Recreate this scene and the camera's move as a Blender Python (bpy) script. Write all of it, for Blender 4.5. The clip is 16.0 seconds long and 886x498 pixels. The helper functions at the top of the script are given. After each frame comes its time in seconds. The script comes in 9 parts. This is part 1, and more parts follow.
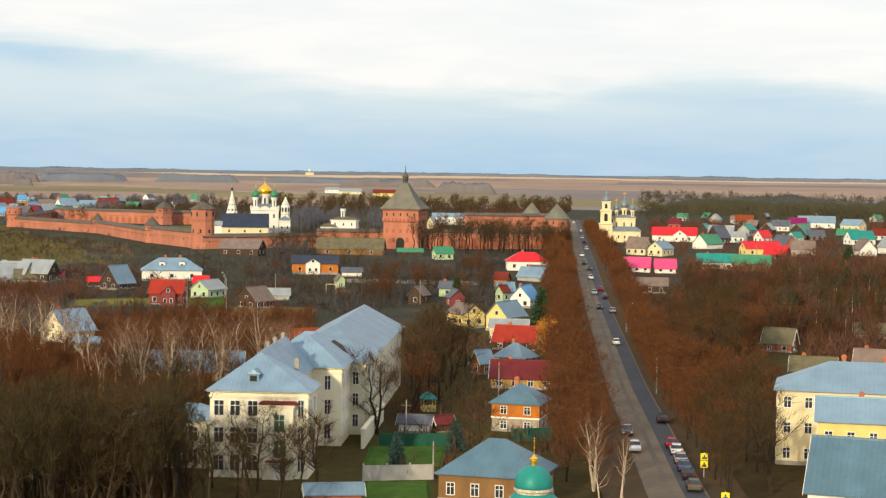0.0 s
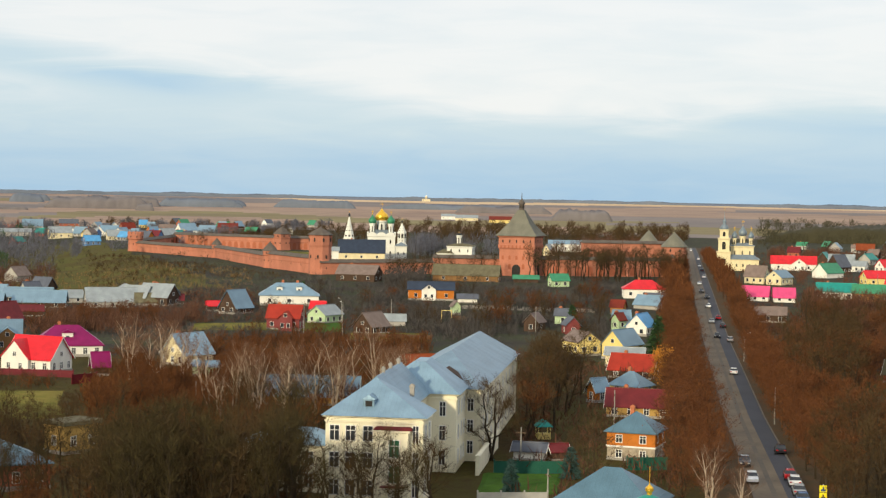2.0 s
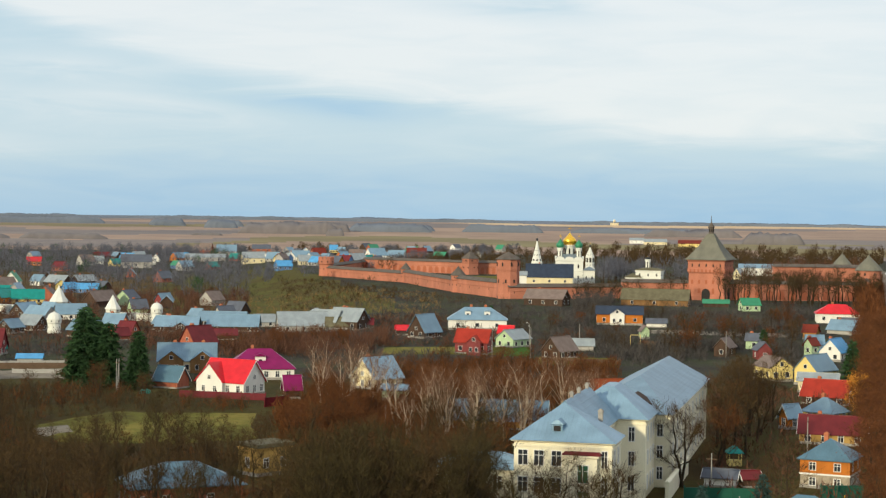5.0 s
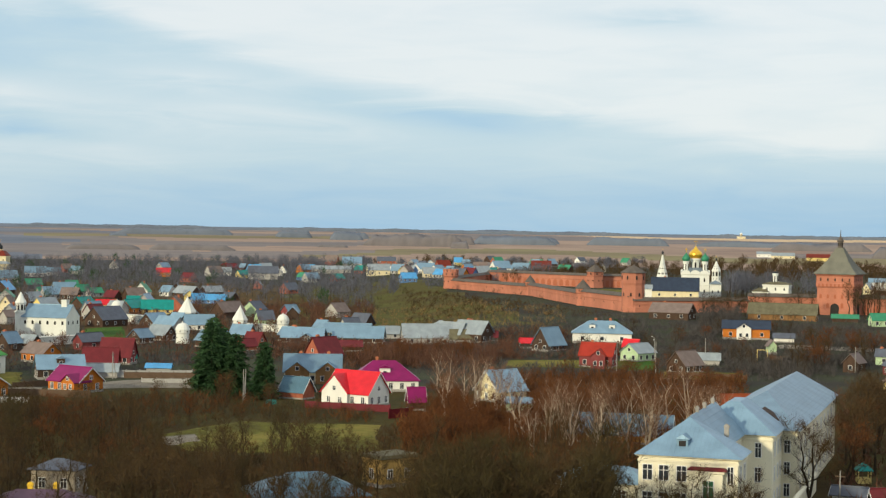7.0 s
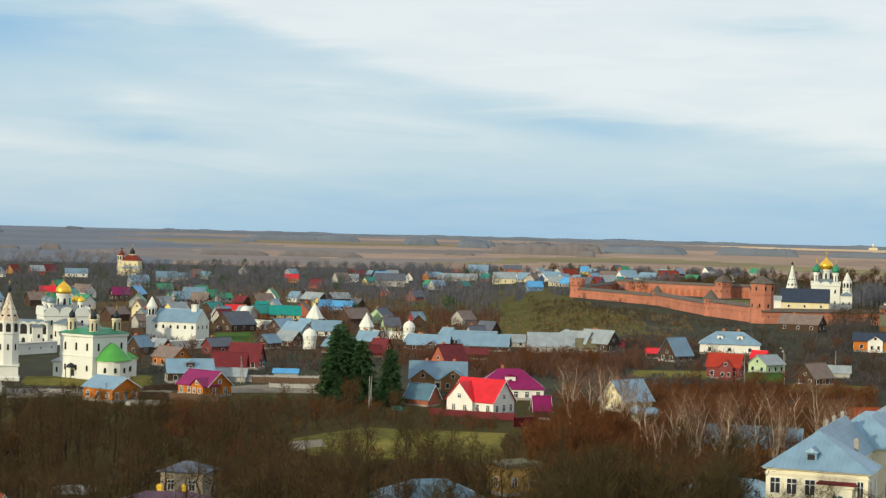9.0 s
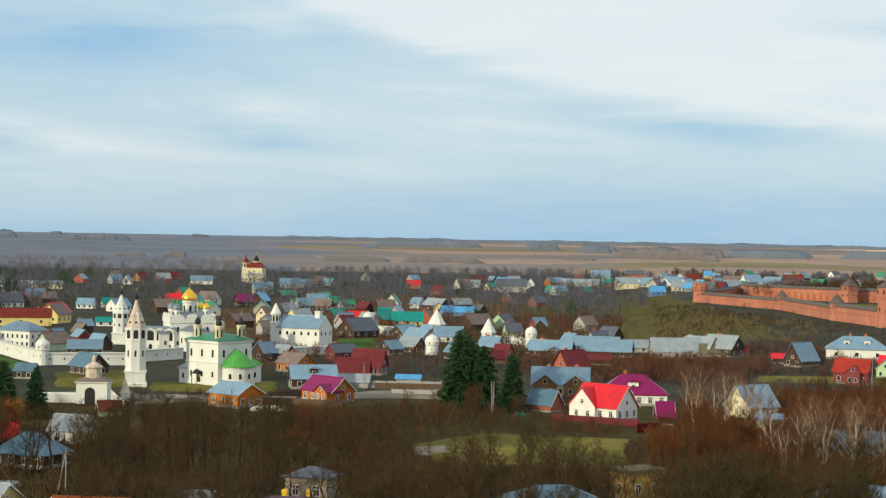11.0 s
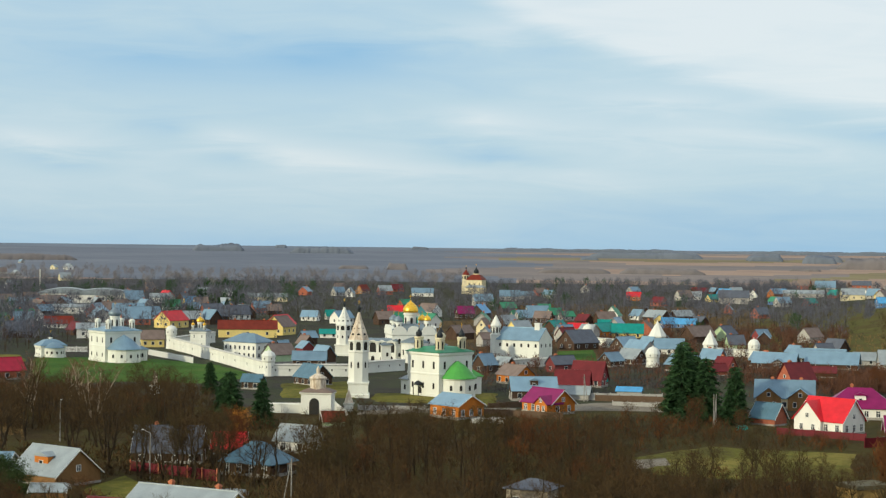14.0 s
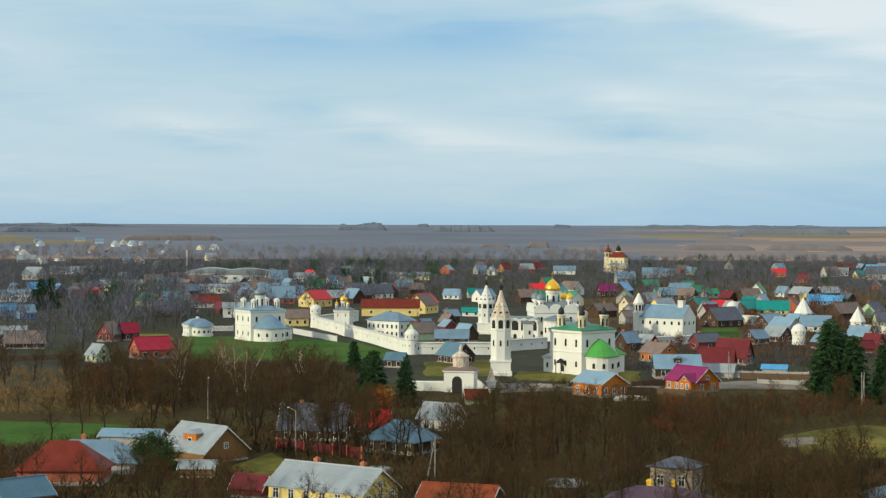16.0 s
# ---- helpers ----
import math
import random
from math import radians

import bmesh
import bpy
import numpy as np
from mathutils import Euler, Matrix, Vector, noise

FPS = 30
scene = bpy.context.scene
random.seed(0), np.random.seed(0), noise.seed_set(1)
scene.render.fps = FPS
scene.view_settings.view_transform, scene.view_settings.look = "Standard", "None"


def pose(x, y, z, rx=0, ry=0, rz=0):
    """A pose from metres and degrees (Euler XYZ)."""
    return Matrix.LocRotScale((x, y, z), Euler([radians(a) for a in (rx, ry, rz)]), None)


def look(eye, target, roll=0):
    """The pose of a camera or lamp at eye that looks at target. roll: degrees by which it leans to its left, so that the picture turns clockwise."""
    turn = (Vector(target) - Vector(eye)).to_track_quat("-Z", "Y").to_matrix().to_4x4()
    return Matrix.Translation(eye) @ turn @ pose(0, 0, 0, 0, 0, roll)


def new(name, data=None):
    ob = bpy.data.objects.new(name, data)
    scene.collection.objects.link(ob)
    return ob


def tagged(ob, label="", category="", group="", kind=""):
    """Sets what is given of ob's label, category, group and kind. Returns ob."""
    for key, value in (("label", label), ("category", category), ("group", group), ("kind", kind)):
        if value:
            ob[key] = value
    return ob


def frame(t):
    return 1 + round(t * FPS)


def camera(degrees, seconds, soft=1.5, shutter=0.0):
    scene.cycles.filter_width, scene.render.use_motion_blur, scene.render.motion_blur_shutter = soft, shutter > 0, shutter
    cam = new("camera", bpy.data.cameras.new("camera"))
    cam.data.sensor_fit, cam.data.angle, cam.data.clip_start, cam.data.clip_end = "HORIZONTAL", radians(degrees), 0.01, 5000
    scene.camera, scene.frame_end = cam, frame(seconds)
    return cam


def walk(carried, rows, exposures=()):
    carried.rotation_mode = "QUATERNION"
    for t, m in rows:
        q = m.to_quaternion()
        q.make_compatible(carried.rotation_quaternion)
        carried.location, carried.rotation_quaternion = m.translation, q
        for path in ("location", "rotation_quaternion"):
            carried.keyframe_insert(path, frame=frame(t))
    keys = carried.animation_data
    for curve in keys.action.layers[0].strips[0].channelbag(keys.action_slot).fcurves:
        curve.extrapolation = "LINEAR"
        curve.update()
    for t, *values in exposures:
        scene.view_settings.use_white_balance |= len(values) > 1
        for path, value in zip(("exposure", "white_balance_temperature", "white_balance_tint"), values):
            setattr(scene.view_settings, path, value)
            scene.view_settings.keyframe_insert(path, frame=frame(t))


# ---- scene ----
EYE = (0.0, 0.0, 40.0)
cam = camera(28.76, 16.0, soft=1.3)
# seconds, bearing, pitch, lean in degrees
TURNS = [
    (0.0, 1.278, -2.592, 0.842),
    (0.5, 0.259, -2.380, 1.055),
    (1.0, -0.842, -2.223, 1.144),
    (1.5, -1.722, -2.035, 1.230),
    (2.0, -2.581, -1.770, 1.097),
    (2.5, -3.521, -1.546, 0.980),
    (3.0, -4.461, -1.374, 0.985),
    (3.5, -5.545, -1.251, 1.042),
    (4.0, -6.704, -1.195, 1.029),
    (6.5, -11.836, -0.795, 0.750),
    (7.0, -12.951, -0.704, 0.963),
    (7.5, -14.135, -0.623, 1.017),
    (8.0, -15.190, -0.567, 1.167),
    (10.5, -20.102, -0.462, 1.248),
    (11.0, -21.173, -0.413, 1.027),
    (11.5, -22.309, -0.358, 0.839),
    (12.0, -23.448, -0.291, 0.822),
    (12.5, -24.677, -0.238, 0.884),
    (13.0, -25.874, -0.293, 0.888),
    (13.5, -27.105, -0.219, 0.750),
    (14.0, -28.445, -0.125, 0.684),
    (14.5, -29.668, -0.254, 0.603),
    (15.0, -30.842, -0.371, 0.439),
    (15.5, -31.999, -0.595, 0.257),
    (16.0, -33.130, -0.884, 0.206),
]
walk(cam, [(t, pose(*EYE, 90 + p, 0, -b) @ pose(0, 0, 0, 0, 0, r)) for t, b, p, r in TURNS],
     [(0.0, 0.20, 6600, 11.0), (2.0, 0.09, 6400, 8.7), (3.5, 0.04, 6250, 7.0), (8.0, -0.01, 6120, 5.0), (12.0, -0.02, 6030, 4.0), (16.0, -0.07, 5930, 3.0)])

# ---- world and sun ----
SUN_ELEVATION, SUN_AZIMUTH = 17.0, 207.0      # azimuth clockwise from north (+y)
world = bpy.data.worlds.new("world")
scene.world = world
world.use_nodes = True


# drawn-out wisps (+) and clearer gaps (-) of the cloud: bearing, height, half length, half depth, amount
WISPS = ("-14.6 3.8 5 0.5 -0.18; -12.4 3.4 3 0.5 -0.2; -26.5 3.0 2 0.35 -0.2; -33 5.9 4 0.8 -0.2; -34.8 2.7 1.6 0.3 -0.18; -38.7 5.9 5 0.9 -0.2;"
         "-31.3 6.3 3 0.6 -0.24; -41.2 2.6 2 0.4 -0.2; -38 3.75 1.3 0.45 -0.18; -26.6 2.9 3 0.4 -0.12; -6.3 6.9 3.5 0.35 -0.3; 11.5 2.3 5 0.8 -0.16;"
         "-21.7 4.8 3 0.4 0.2; -18.3 3.5 5 0.3 0.14; -24.5 2.35 3 0.4 0.16; -20 3.85 3.5 0.4 0.14; -26.9 4.25 2.4 0.4 0.24; -31.1 2.75 3.6 0.4 0.18;"
         "-26.6 7.15 2.6 0.5 0.22; -41.9 3.4 2.2 0.35 0.18; -35.8 3.5 2.2 0.35 0.2; -33.1 2.9 1.6 0.4 0.18; -47 5.5 2.5 0.7 0.18; -11.4 3.8 2 0.4 -0.06")


def sky_world():
    nt = world.node_tree
    nt.nodes.clear()
    N, L = nt.nodes.new, nt.links.new
    sky = N("ShaderNodeTexSky")
    sky.sky_type = "NISHITA"
    sky.sun_disc = False
    sky.sun_elevation, sky.sun_rotation = radians(SUN_ELEVATION), radians(SUN_AZIMUTH)
    clear = N("ShaderNodeBackground")
    clear.inputs["Strength"].default_value = 0.10
    L(sky.outputs[0], clear.inputs[0])
    co = N("ShaderNodeTexCoord")
    sep = N("ShaderNodeSeparateXYZ")
    L(co.outputs["Generated"], sep.inputs[0])

    def calc(op, p, q=None, r=None):
        n = N("ShaderNodeMath")
        n.operation = op
        for i, v in enumerate((p, q, r)):
            if v is None:
                continue
            if isinstance(v, (int, float)):
                n.inputs[i].default_value = v
            else:
                L(v, n.inputs[i])
        return n.outputs[0]

    def veil(scale, size, detail, rough, twist):
        mp = N("ShaderNodeMapping")
        mp.inputs["Scale"].default_value = scale
        mp.inputs["Rotation"].default_value = (0.0, 0.0, -0.06)
        L(flat.outputs[0], mp.inputs[0])
        n = N("ShaderNodeTexNoise")
        n.inputs["Scale"].default_value, n.inputs["Detail"].default_value = size, detail
        n.inputs["Roughness"].default_value, n.inputs["Distortion"].default_value = rough, twist
        L(mp.outputs[0], n.inputs["Vector"])
        return calc("SUBTRACT", n.outputs["Fac"], 0.5)

    def table(value, lo, hi, rows, top):
        """A piecewise line through (value, height) rows."""
        n = N("ShaderNodeValToRGB")
        el = n.color_ramp.elements
        while len(el) < len(rows):
            el.new(0.5)
        for e, (p, v) in zip(el, rows):
            e.position, e.color = (p - lo) / (hi - lo), (v / top, v / top, v / top, 1)
        mr = N("ShaderNodeMapRange")
        mr.inputs["From Min"].default_value, mr.inputs["From Max"].default_value = lo, hi
        L(value, mr.inputs["Value"])
        L(mr.outputs[0], n.inputs[0])
        return calc("MULTIPLY", n.outputs[0], top)

    # bearing and height over the horizon, in degrees
    bearing = calc("MULTIPLY", calc("ARCTAN2", sep.outputs["X"], sep.outputs["Y"]), 57.2958)
    height = calc("MULTIPLY", calc("ARCSINE", sep.outputs["Z"]), 57.2958)
    flat = N("ShaderNodeCombineXYZ")
    L(bearing, flat.inputs[0])
    L(height, flat.inputs[1])
    drift = veil((0.10, 0.45, 1.0), 1.0, 5.0, 0.5, 0.4)
    fine = veil((0.22, 1.5, 1.0), 1.0, 5.0, 0.55, 0.8)
    # the low sky is clearer in the north and milky in the west
    clear_low = table(height, -1.0, 5.0, [(0.0, 0.22), (1.1, 0.27), (2.0, 0.47), (3.0, 0.60), (5.0, 0.60)], 1.0)
    milky_low = table(height, -1.0, 5.0, [(0.0, 0.32), (0.8, 0.47), (1.9, 0.59), (3.0, 0.57), (5.0, 0.47)], 1.0)
    side = N("ShaderNodeMapRange")
    side.inputs["From Min"].default_value, side.inputs["From Max"].default_value = -30.0, -17.0
    side.interpolation_type = "SMOOTHSTEP"
    L(calc("MULTIPLY_ADD", drift, 14.0, bearing), side.inputs["Value"])
    low = N("ShaderNodeMix")
    L(side.outputs[0], low.inputs["Factor"])
    L(milky_low, low.inputs[2])
    L(clear_low, low.inputs[3])
    # a great white cloud sheet whose lower edge climbs westwards
    edge = table(bearing, -60.0, 60.0, [(-60, 12.0), (-30, 9.2), (-24.5, 6.7), (-20, 5.3), (-16, 4.45), (-11, 3.8), (-7, 3.35), (-2, 2.5), (4, 2.35), (9, 2.9), (16, 2.6), (60, 3.0)], 12.0)
    over = calc("SUBTRACT", calc("MULTIPLY_ADD", fine, 0.9, calc("MULTIPLY_ADD", drift, 0.8, height)), edge)
    sheet = N("ShaderNodeMapRange")
    sheet.inputs["From Min"].default_value, sheet.inputs["From Max"].default_value = -0.35, 0.75
    sheet.interpolation_type = "SMOOTHSTEP"
    L(over, sheet.inputs["Value"])
    body = N("ShaderNodeMix")
    L(sheet.outputs[0], body.inputs["Factor"])
    L(low.outputs[0], body.inputs[2])
    L(calc("MULTIPLY_ADD", drift, 0.25, 0.93), body.inputs[3])
    tone = body.outputs[0]
    # single drawn-out wisps and gaps: bearing, height, half length, half depth, whiter or bluer
    bent = N("ShaderNodeCombineXYZ")
    L(calc("MULTIPLY_ADD", drift, 5.0, bearing), bent.inputs[0])
    L(calc("MULTIPLY_ADD", fine, 1.1, height), bent.inputs[1])
    for row in WISPS.split(";"):
        wb, wh, wl, wd, amount = (float(v) for v in row.split())
        mp = N("ShaderNodeMapping")
        mp.vector_type = "TEXTURE"
        mp.inputs["Location"].default_value = (wb, wh, 0)
        mp.inputs["Rotation"].default_value = (0, 0, -0.05)
        mp.inputs["Scale"].default_value = (wl * 1.9, wd * 2.0, 1)
        L(bent.outputs[0], mp.inputs[0])
        ball = N("ShaderNodeTexGradient")
        ball.gradient_type = "QUADRATIC_SPHERE"
        L(mp.outputs[0], ball.inputs[0])
        tone = calc("MULTIPLY_ADD", ball.outputs["Fac"], amount * 1.15, tone)
    tone = calc("MULTIPLY_ADD", fine, 0.30, calc("MULTIPLY_ADD", drift, 0.16, tone))
    ramp = N("ShaderNodeValToRGB")
    ramp.color_ramp.elements[0].position, ramp.color_ramp.elements[0].color = 0.0, (0.29, 0.52, 0.76, 1)
    ramp.color_ramp.elements[1].position, ramp.color_ramp.elements[1].color = 0.97, (0.89, 0.885, 0.875, 1)
    mid = ramp.color_ramp.elements.new(0.52)
    mid.color = (0.60, 0.718, 0.785, 1)
    L(tone, ramp.inputs[0])
    cloud = N("ShaderNodeBackground")
    cloud.inputs["Strength"].default_value = 1.0
    L(ramp.outputs[0], cloud.inputs[0])
    mix = N("ShaderNodeMixShader")
    mix.inputs[0].default_value = 0.88
    L(clear.outputs[0], mix.inputs[1])
    L(cloud.outputs[0], mix.inputs[2])
    out = N("ShaderNodeOutputWorld")
    L(mix.outputs[0], out.inputs[0])


sky_world()
sun = new("sun", bpy.data.lights.new("sun", "SUN"))
sun.data.energy, sun.data.angle, sun.data.color = 3.4, radians(1.5), (1.0, 0.84, 0.56)
_az, _el = radians(SUN_AZIMUTH), radians(SUN_ELEVATION)
sun.matrix_world = look((math.sin(_az) * math.cos(_el) * 900, math.cos(_az) * math.cos(_el) * 900, math.sin(_el) * 900), (0, 0, 0))

# ---- materials ----
MATS = {}


def paint(name, colour, rough=0.7, metal=0.0, scale=0.6, vary=0.25, bump=0.15, fine=9.0, streak=0.0, island=0.0, second=None, seam=0.0):
    """A weathered surface: broad stains, fine grain and a little relief, in metres of the thing's own space."""
    if name in MATS:
        return MATS[name]
    m = bpy.data.materials.new(name)
    m.use_nodes = True
    nt = m.node_tree
    N, L = nt.nodes.new, nt.links.new
    bsdf = nt.nodes["Principled BSDF"]
    bsdf.inputs["Metallic"].default_value = metal
    bsdf.inputs["Specular IOR Level"].default_value = 0.22 if rough >= 0.3 else 0.5
    co = N("ShaderNodeTexCoord")
    mp = N("ShaderNodeMapping")
    mp.inputs["Scale"].default_value = (1, 1, 1.0 / (1.0 + streak))
    L(co.outputs["Object"], mp.inputs[0])
    a = N("ShaderNodeTexNoise")
    a.inputs["Scale"].default_value, a.inputs["Detail"].default_value = scale, 4.0
    b = N("ShaderNodeTexNoise")
    b.inputs["Scale"].default_value, b.inputs["Detail"].default_value = fine, 3.0
    L(mp.outputs[0], a.inputs["Vector"])
    L(mp.outputs[0], b.inputs["Vector"])
    mixf = N("ShaderNodeMix")
    mixf.inputs["Factor"].default_value = 0.35
    L(a.outputs["Fac"], mixf.inputs[2])
    L(b.outputs["Fac"], mixf.inputs[3])
    fac = mixf.outputs[0]
    if island:
        src = N("ShaderNodeNewGeometry").outputs["Random Per Island"] if island > 0 else N("ShaderNodeObjectInfo").outputs["Random"]
        m2 = N("ShaderNodeMix")
        m2.inputs["Factor"].default_value = abs(island)
        L(fac, m2.inputs[2])
        L(src, m2.inputs[3])
        fac = m2.outputs[0]
    ramp = N("ShaderNodeValToRGB")
    lo = second or tuple(c * (1 - vary) for c in colour)
    hi = tuple(min(1, c * (1 + vary * 0.6)) for c in colour)
    ramp.color_ramp.elements[0].position, ramp.color_ramp.elements[0].color = 0.3, (*lo, 1)
    ramp.color_ramp.elements[1].position, ramp.color_ramp.elements[1].color = 0.7, (*hi, 1)
    L(fac, ramp.inputs[0])
    L(ramp.outputs[0], bsdf.inputs["Base Color"])
    rr = N("ShaderNodeMapRange")
    rr.inputs["To Min"].default_value, rr.inputs["To Max"].default_value = max(0.05, rough - 0.12), min(1, rough + 0.12)
    L(b.outputs["Fac"], rr.inputs["Value"])
    L(rr.outputs[0], bsdf.inputs["Roughness"])
    if bump:
        bp = N("ShaderNodeBump")
        bp.inputs["Strength"].default_value, bp.inputs["Distance"].default_value = bump, 0.05
        L(b.outputs["Fac"], bp.inputs["Height"])
        L(bp.outputs[0], bsdf.inputs["Normal"])
    if seam:
        wv = N("ShaderNodeTexWave")
        wv.inputs["Scale"].default_value = 0.31 / seam
        L(co.outputs["Object"], wv.inputs["Vector"])
        thin = N("ShaderNodeMapRange")
        thin.inputs["From Min"].default_value, thin.inputs["From Max"].default_value = 0.9, 1.0
        L(wv.outputs["Fac"], thin.inputs["Value"])
        b2 = N("ShaderNodeBump")
        b2.inputs["Strength"].default_value, b2.inputs["Distance"].default_value = 0.6, 0.06
        L(thin.outputs[0], b2.inputs["Height"])
        L(bp.outputs[0], b2.inputs["Normal"])
        L(b2.outputs[0], bsdf.inputs["Normal"])
    MATS[name] = m
    return m


ROOFS = {
    "zinc": ("grey-blue metal", paint("zinc_roof", (0.20, 0.305, 0.40), 0.40, 0.2, 0.35, 0.30, 0.1, 5, 0, -0.3, None, 0.6)),
    "pale": ("pale weathered metal", paint("pale_roof", (0.30, 0.335, 0.355), 0.45, 0.15, 0.4, 0.28, 0.1, 5)),
    "steel": ("steel-blue seamed metal", paint("steel_roof", (0.10, 0.185, 0.25), 0.38, 0.15, 0.4, 0.25, 0.1, 5, 0, 0, None, 0.6)),
    "blue": ("bright blue metal", paint("blue_roof", (0.10, 0.33, 0.62), 0.4, 0.1, 0.5, 0.25)),
    "red": ("bright red metal", paint("red_roof", (0.62, 0.02, 0.03), 0.4, 0.05, 0.5, 0.25)),
    "darkred": ("dark red", paint("darkred_roof", (0.14, 0.018, 0.022), 0.55, 0.05, 0.5, 0.3)),
    "crimson": ("crimson metal", paint("crimson_roof", (0.34, 0.014, 0.040), 0.5, 0.05, 0.5, 0.3)),
    "rust": ("rust-red", paint("rust_roof", (0.17, 0.024, 0.012), 0.6, 0.05, 0.5, 0.35)),
    "magenta": ("magenta metal", paint("magenta_roof", (0.22, 0.009, 0.095), 0.4, 0.1, 0.5, 0.25)),
    "pink": ("raspberry pink metal", paint("pink_roof", (0.62, 0.07, 0.20), 0.5, 0.0, 0.5, 0.2)),
    "green": ("green metal", paint("green_roof", (0.05, 0.24, 0.13), 0.45, 0.1, 0.5, 0.25)),
    "lime": ("fresh green metal", paint("lime_roof", (0.10, 0.36, 0.07), 0.45, 0.05, 0.4, 0.22)),
    "teal": ("teal-green metal", paint("teal_roof", (0.02, 0.25, 0.22), 0.45, 0.1, 0.5, 0.25)),
    "slate": ("dark slate-grey", paint("slate_roof", (0.10, 0.11, 0.14), 0.6, 0.0, 0.5, 0.3)),
    "navy": ("dark navy sheet", paint("navy_roof", (0.032, 0.045, 0.075), 0.5, 0.05, 0.5, 0.3)),
    "brown": ("grey-brown sheet", paint("brown_roof", (0.20, 0.15, 0.13), 0.7, 0.0, 0.5, 0.3)),
    "olive": ("mossy olive-grey", paint("olive_roof", (0.135, 0.12, 0.072), 0.8, 0.0, 0.6, 0.35)),
    "brickred": ("warm red metal", paint("brickred_roof", (0.33, 0.030, 0.014), 0.5, 0.05, 0.5, 0.3)),
    "orange": ("orange-red tile", paint("orange_roof", (0.23, 0.05, 0.014), 0.7, 0.0, 0.6, 0.3)),
    "purple": ("dark plum metal", paint("purple_roof", (0.09, 0.05, 0.08), 0.5, 0.05, 0.5, 0.3)),
}
WALLS = {
    "cream": ("cream-plastered", paint("cream_plaster", (0.74, 0.64, 0.40), 0.85, 0, 0.5, 0.14, 0.2, 8, 1.0)),
    "white": ("whitewashed", paint("white_wall", (0.78, 0.76, 0.70), 0.85, 0, 0.4, 0.12, 0.2, 8, 1.5)),
    "yellow": ("yellow-plastered", paint("yellow_plaster", (0.76, 0.60, 0.22), 0.85, 0, 0.5, 0.16, 0.2, 8, 1.0)),
    "wood": ("dark timber", paint("dark_timber", (0.075, 0.045, 0.03), 0.85, 0, 0.8, 0.4, 0.3, 12, 2.0)),
    "pine": ("honey-coloured timber", paint("honey_timber", (0.42, 0.20, 0.06), 0.75, 0, 0.8, 0.3, 0.3, 12)),
    "ochre": ("ochre-boarded", paint("ochre_board", (0.46, 0.29, 0.085), 0.75, 0, 0.6, 0.25, 0.2, 9)),
    "brownwood": ("brown-boarded", paint("brown_board", (0.23, 0.125, 0.05), 0.8, 0, 0.6, 0.3, 0.2, 9, 1.0)),
    "orange": ("orange-stained timber", paint("orange_timber", (0.50, 0.16, 0.02), 0.7, 0, 0.8, 0.25, 0.3, 12)),
    "brick": ("red-brick", paint("house_brick", (0.38, 0.12, 0.07), 0.85, 0, 1.2, 0.3, 0.3, 10)),
    "grey": ("grey-rendered", paint("grey_render", (0.42, 0.40, 0.37), 0.85, 0, 0.5, 0.25, 0.2, 8)),
    "stone": ("rough pale stone", paint("block_stone", (0.40, 0.34, 0.26), 0.9, 0, 2.0, 0.4, 0.4, 6)),
    "green": ("pale green", paint("palegreen_board", (0.45, 0.58, 0.35), 0.75, 0, 0.6, 0.18, 0.2, 9)),
    "maroon": ("maroon timber", paint("maroon_board", (0.22, 0.05, 0.05), 0.75, 0, 0.6, 0.3, 0.2, 9)),
    "bluew": ("blue-boarded", paint("blue_board", (0.12, 0.22, 0.42), 0.75, 0, 0.6, 0.25, 0.2, 9)),
}
M_PALECREAM = paint("pale_cream_plaster", (0.80, 0.745, 0.57), 0.85, 0, 0.35, 0.14, 0.2, 6, 1.5)
M_TRIM = paint("white_trim", (0.80, 0.79, 0.75), 0.6, 0, 1.0, 0.1, 0.05)
M_GLASS = paint("window_glass", (0.035, 0.04, 0.05), 0.12, 0.0, 0.6, 0.4, 0.0)
M_GREENPANE = paint("green_shutter", (0.015, 0.10, 0.05), 0.5, 0.0, 0.6, 0.3, 0.0)
M_CHIM = paint("chimney_brick", (0.45, 0.16, 0.08), 0.9, 0, 2.0, 0.3, 0.4, 10)
M_YCHIM = paint("yellow_chimney", (0.75, 0.48, 0.04), 0.8, 0, 2.0, 0.2, 0.2, 10)
M_PLINTH = paint("plinth_stone", (0.33, 0.31, 0.28), 0.9, 0, 1.0, 0.3, 0.3)
M_BRICK = paint("monastery_brick", (0.47, 0.185, 0.118), 0.9, 0, 0.16, 0.30, 0.3, 3.0, 0.6)
# darker copy of the brick: painted shade for niches and recesses
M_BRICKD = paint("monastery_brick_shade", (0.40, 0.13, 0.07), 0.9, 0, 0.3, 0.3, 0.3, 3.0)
M_PLANK = paint("weathered_planks", (0.12, 0.10, 0.085), 0.85, 0, 0.5, 0.35, 0.3, 6.0, 3.0)
M_SHINGLE = paint("grey_shingle", (0.17, 0.165, 0.13), 0.8, 0, 0.3, 0.3, 0.4, 4.0, 1.0)
M_GOLD = paint("gilded_copper", (0.95, 0.55, 0.06), 0.28, 0.75, 0.6, 0.15, 0.05)
M_LIME = paint("limewash", (0.725, 0.725, 0.665), 0.9, 0, 0.25, 0.14, 0.25, 5.0, 2.0)
M_OLDLIME = paint("flaking_limewash", (0.70, 0.64, 0.53), 0.9, 0, 1.3, 0.3, 0.3, 5.0, 2.5, 0, (0.30, 0.20, 0.12))
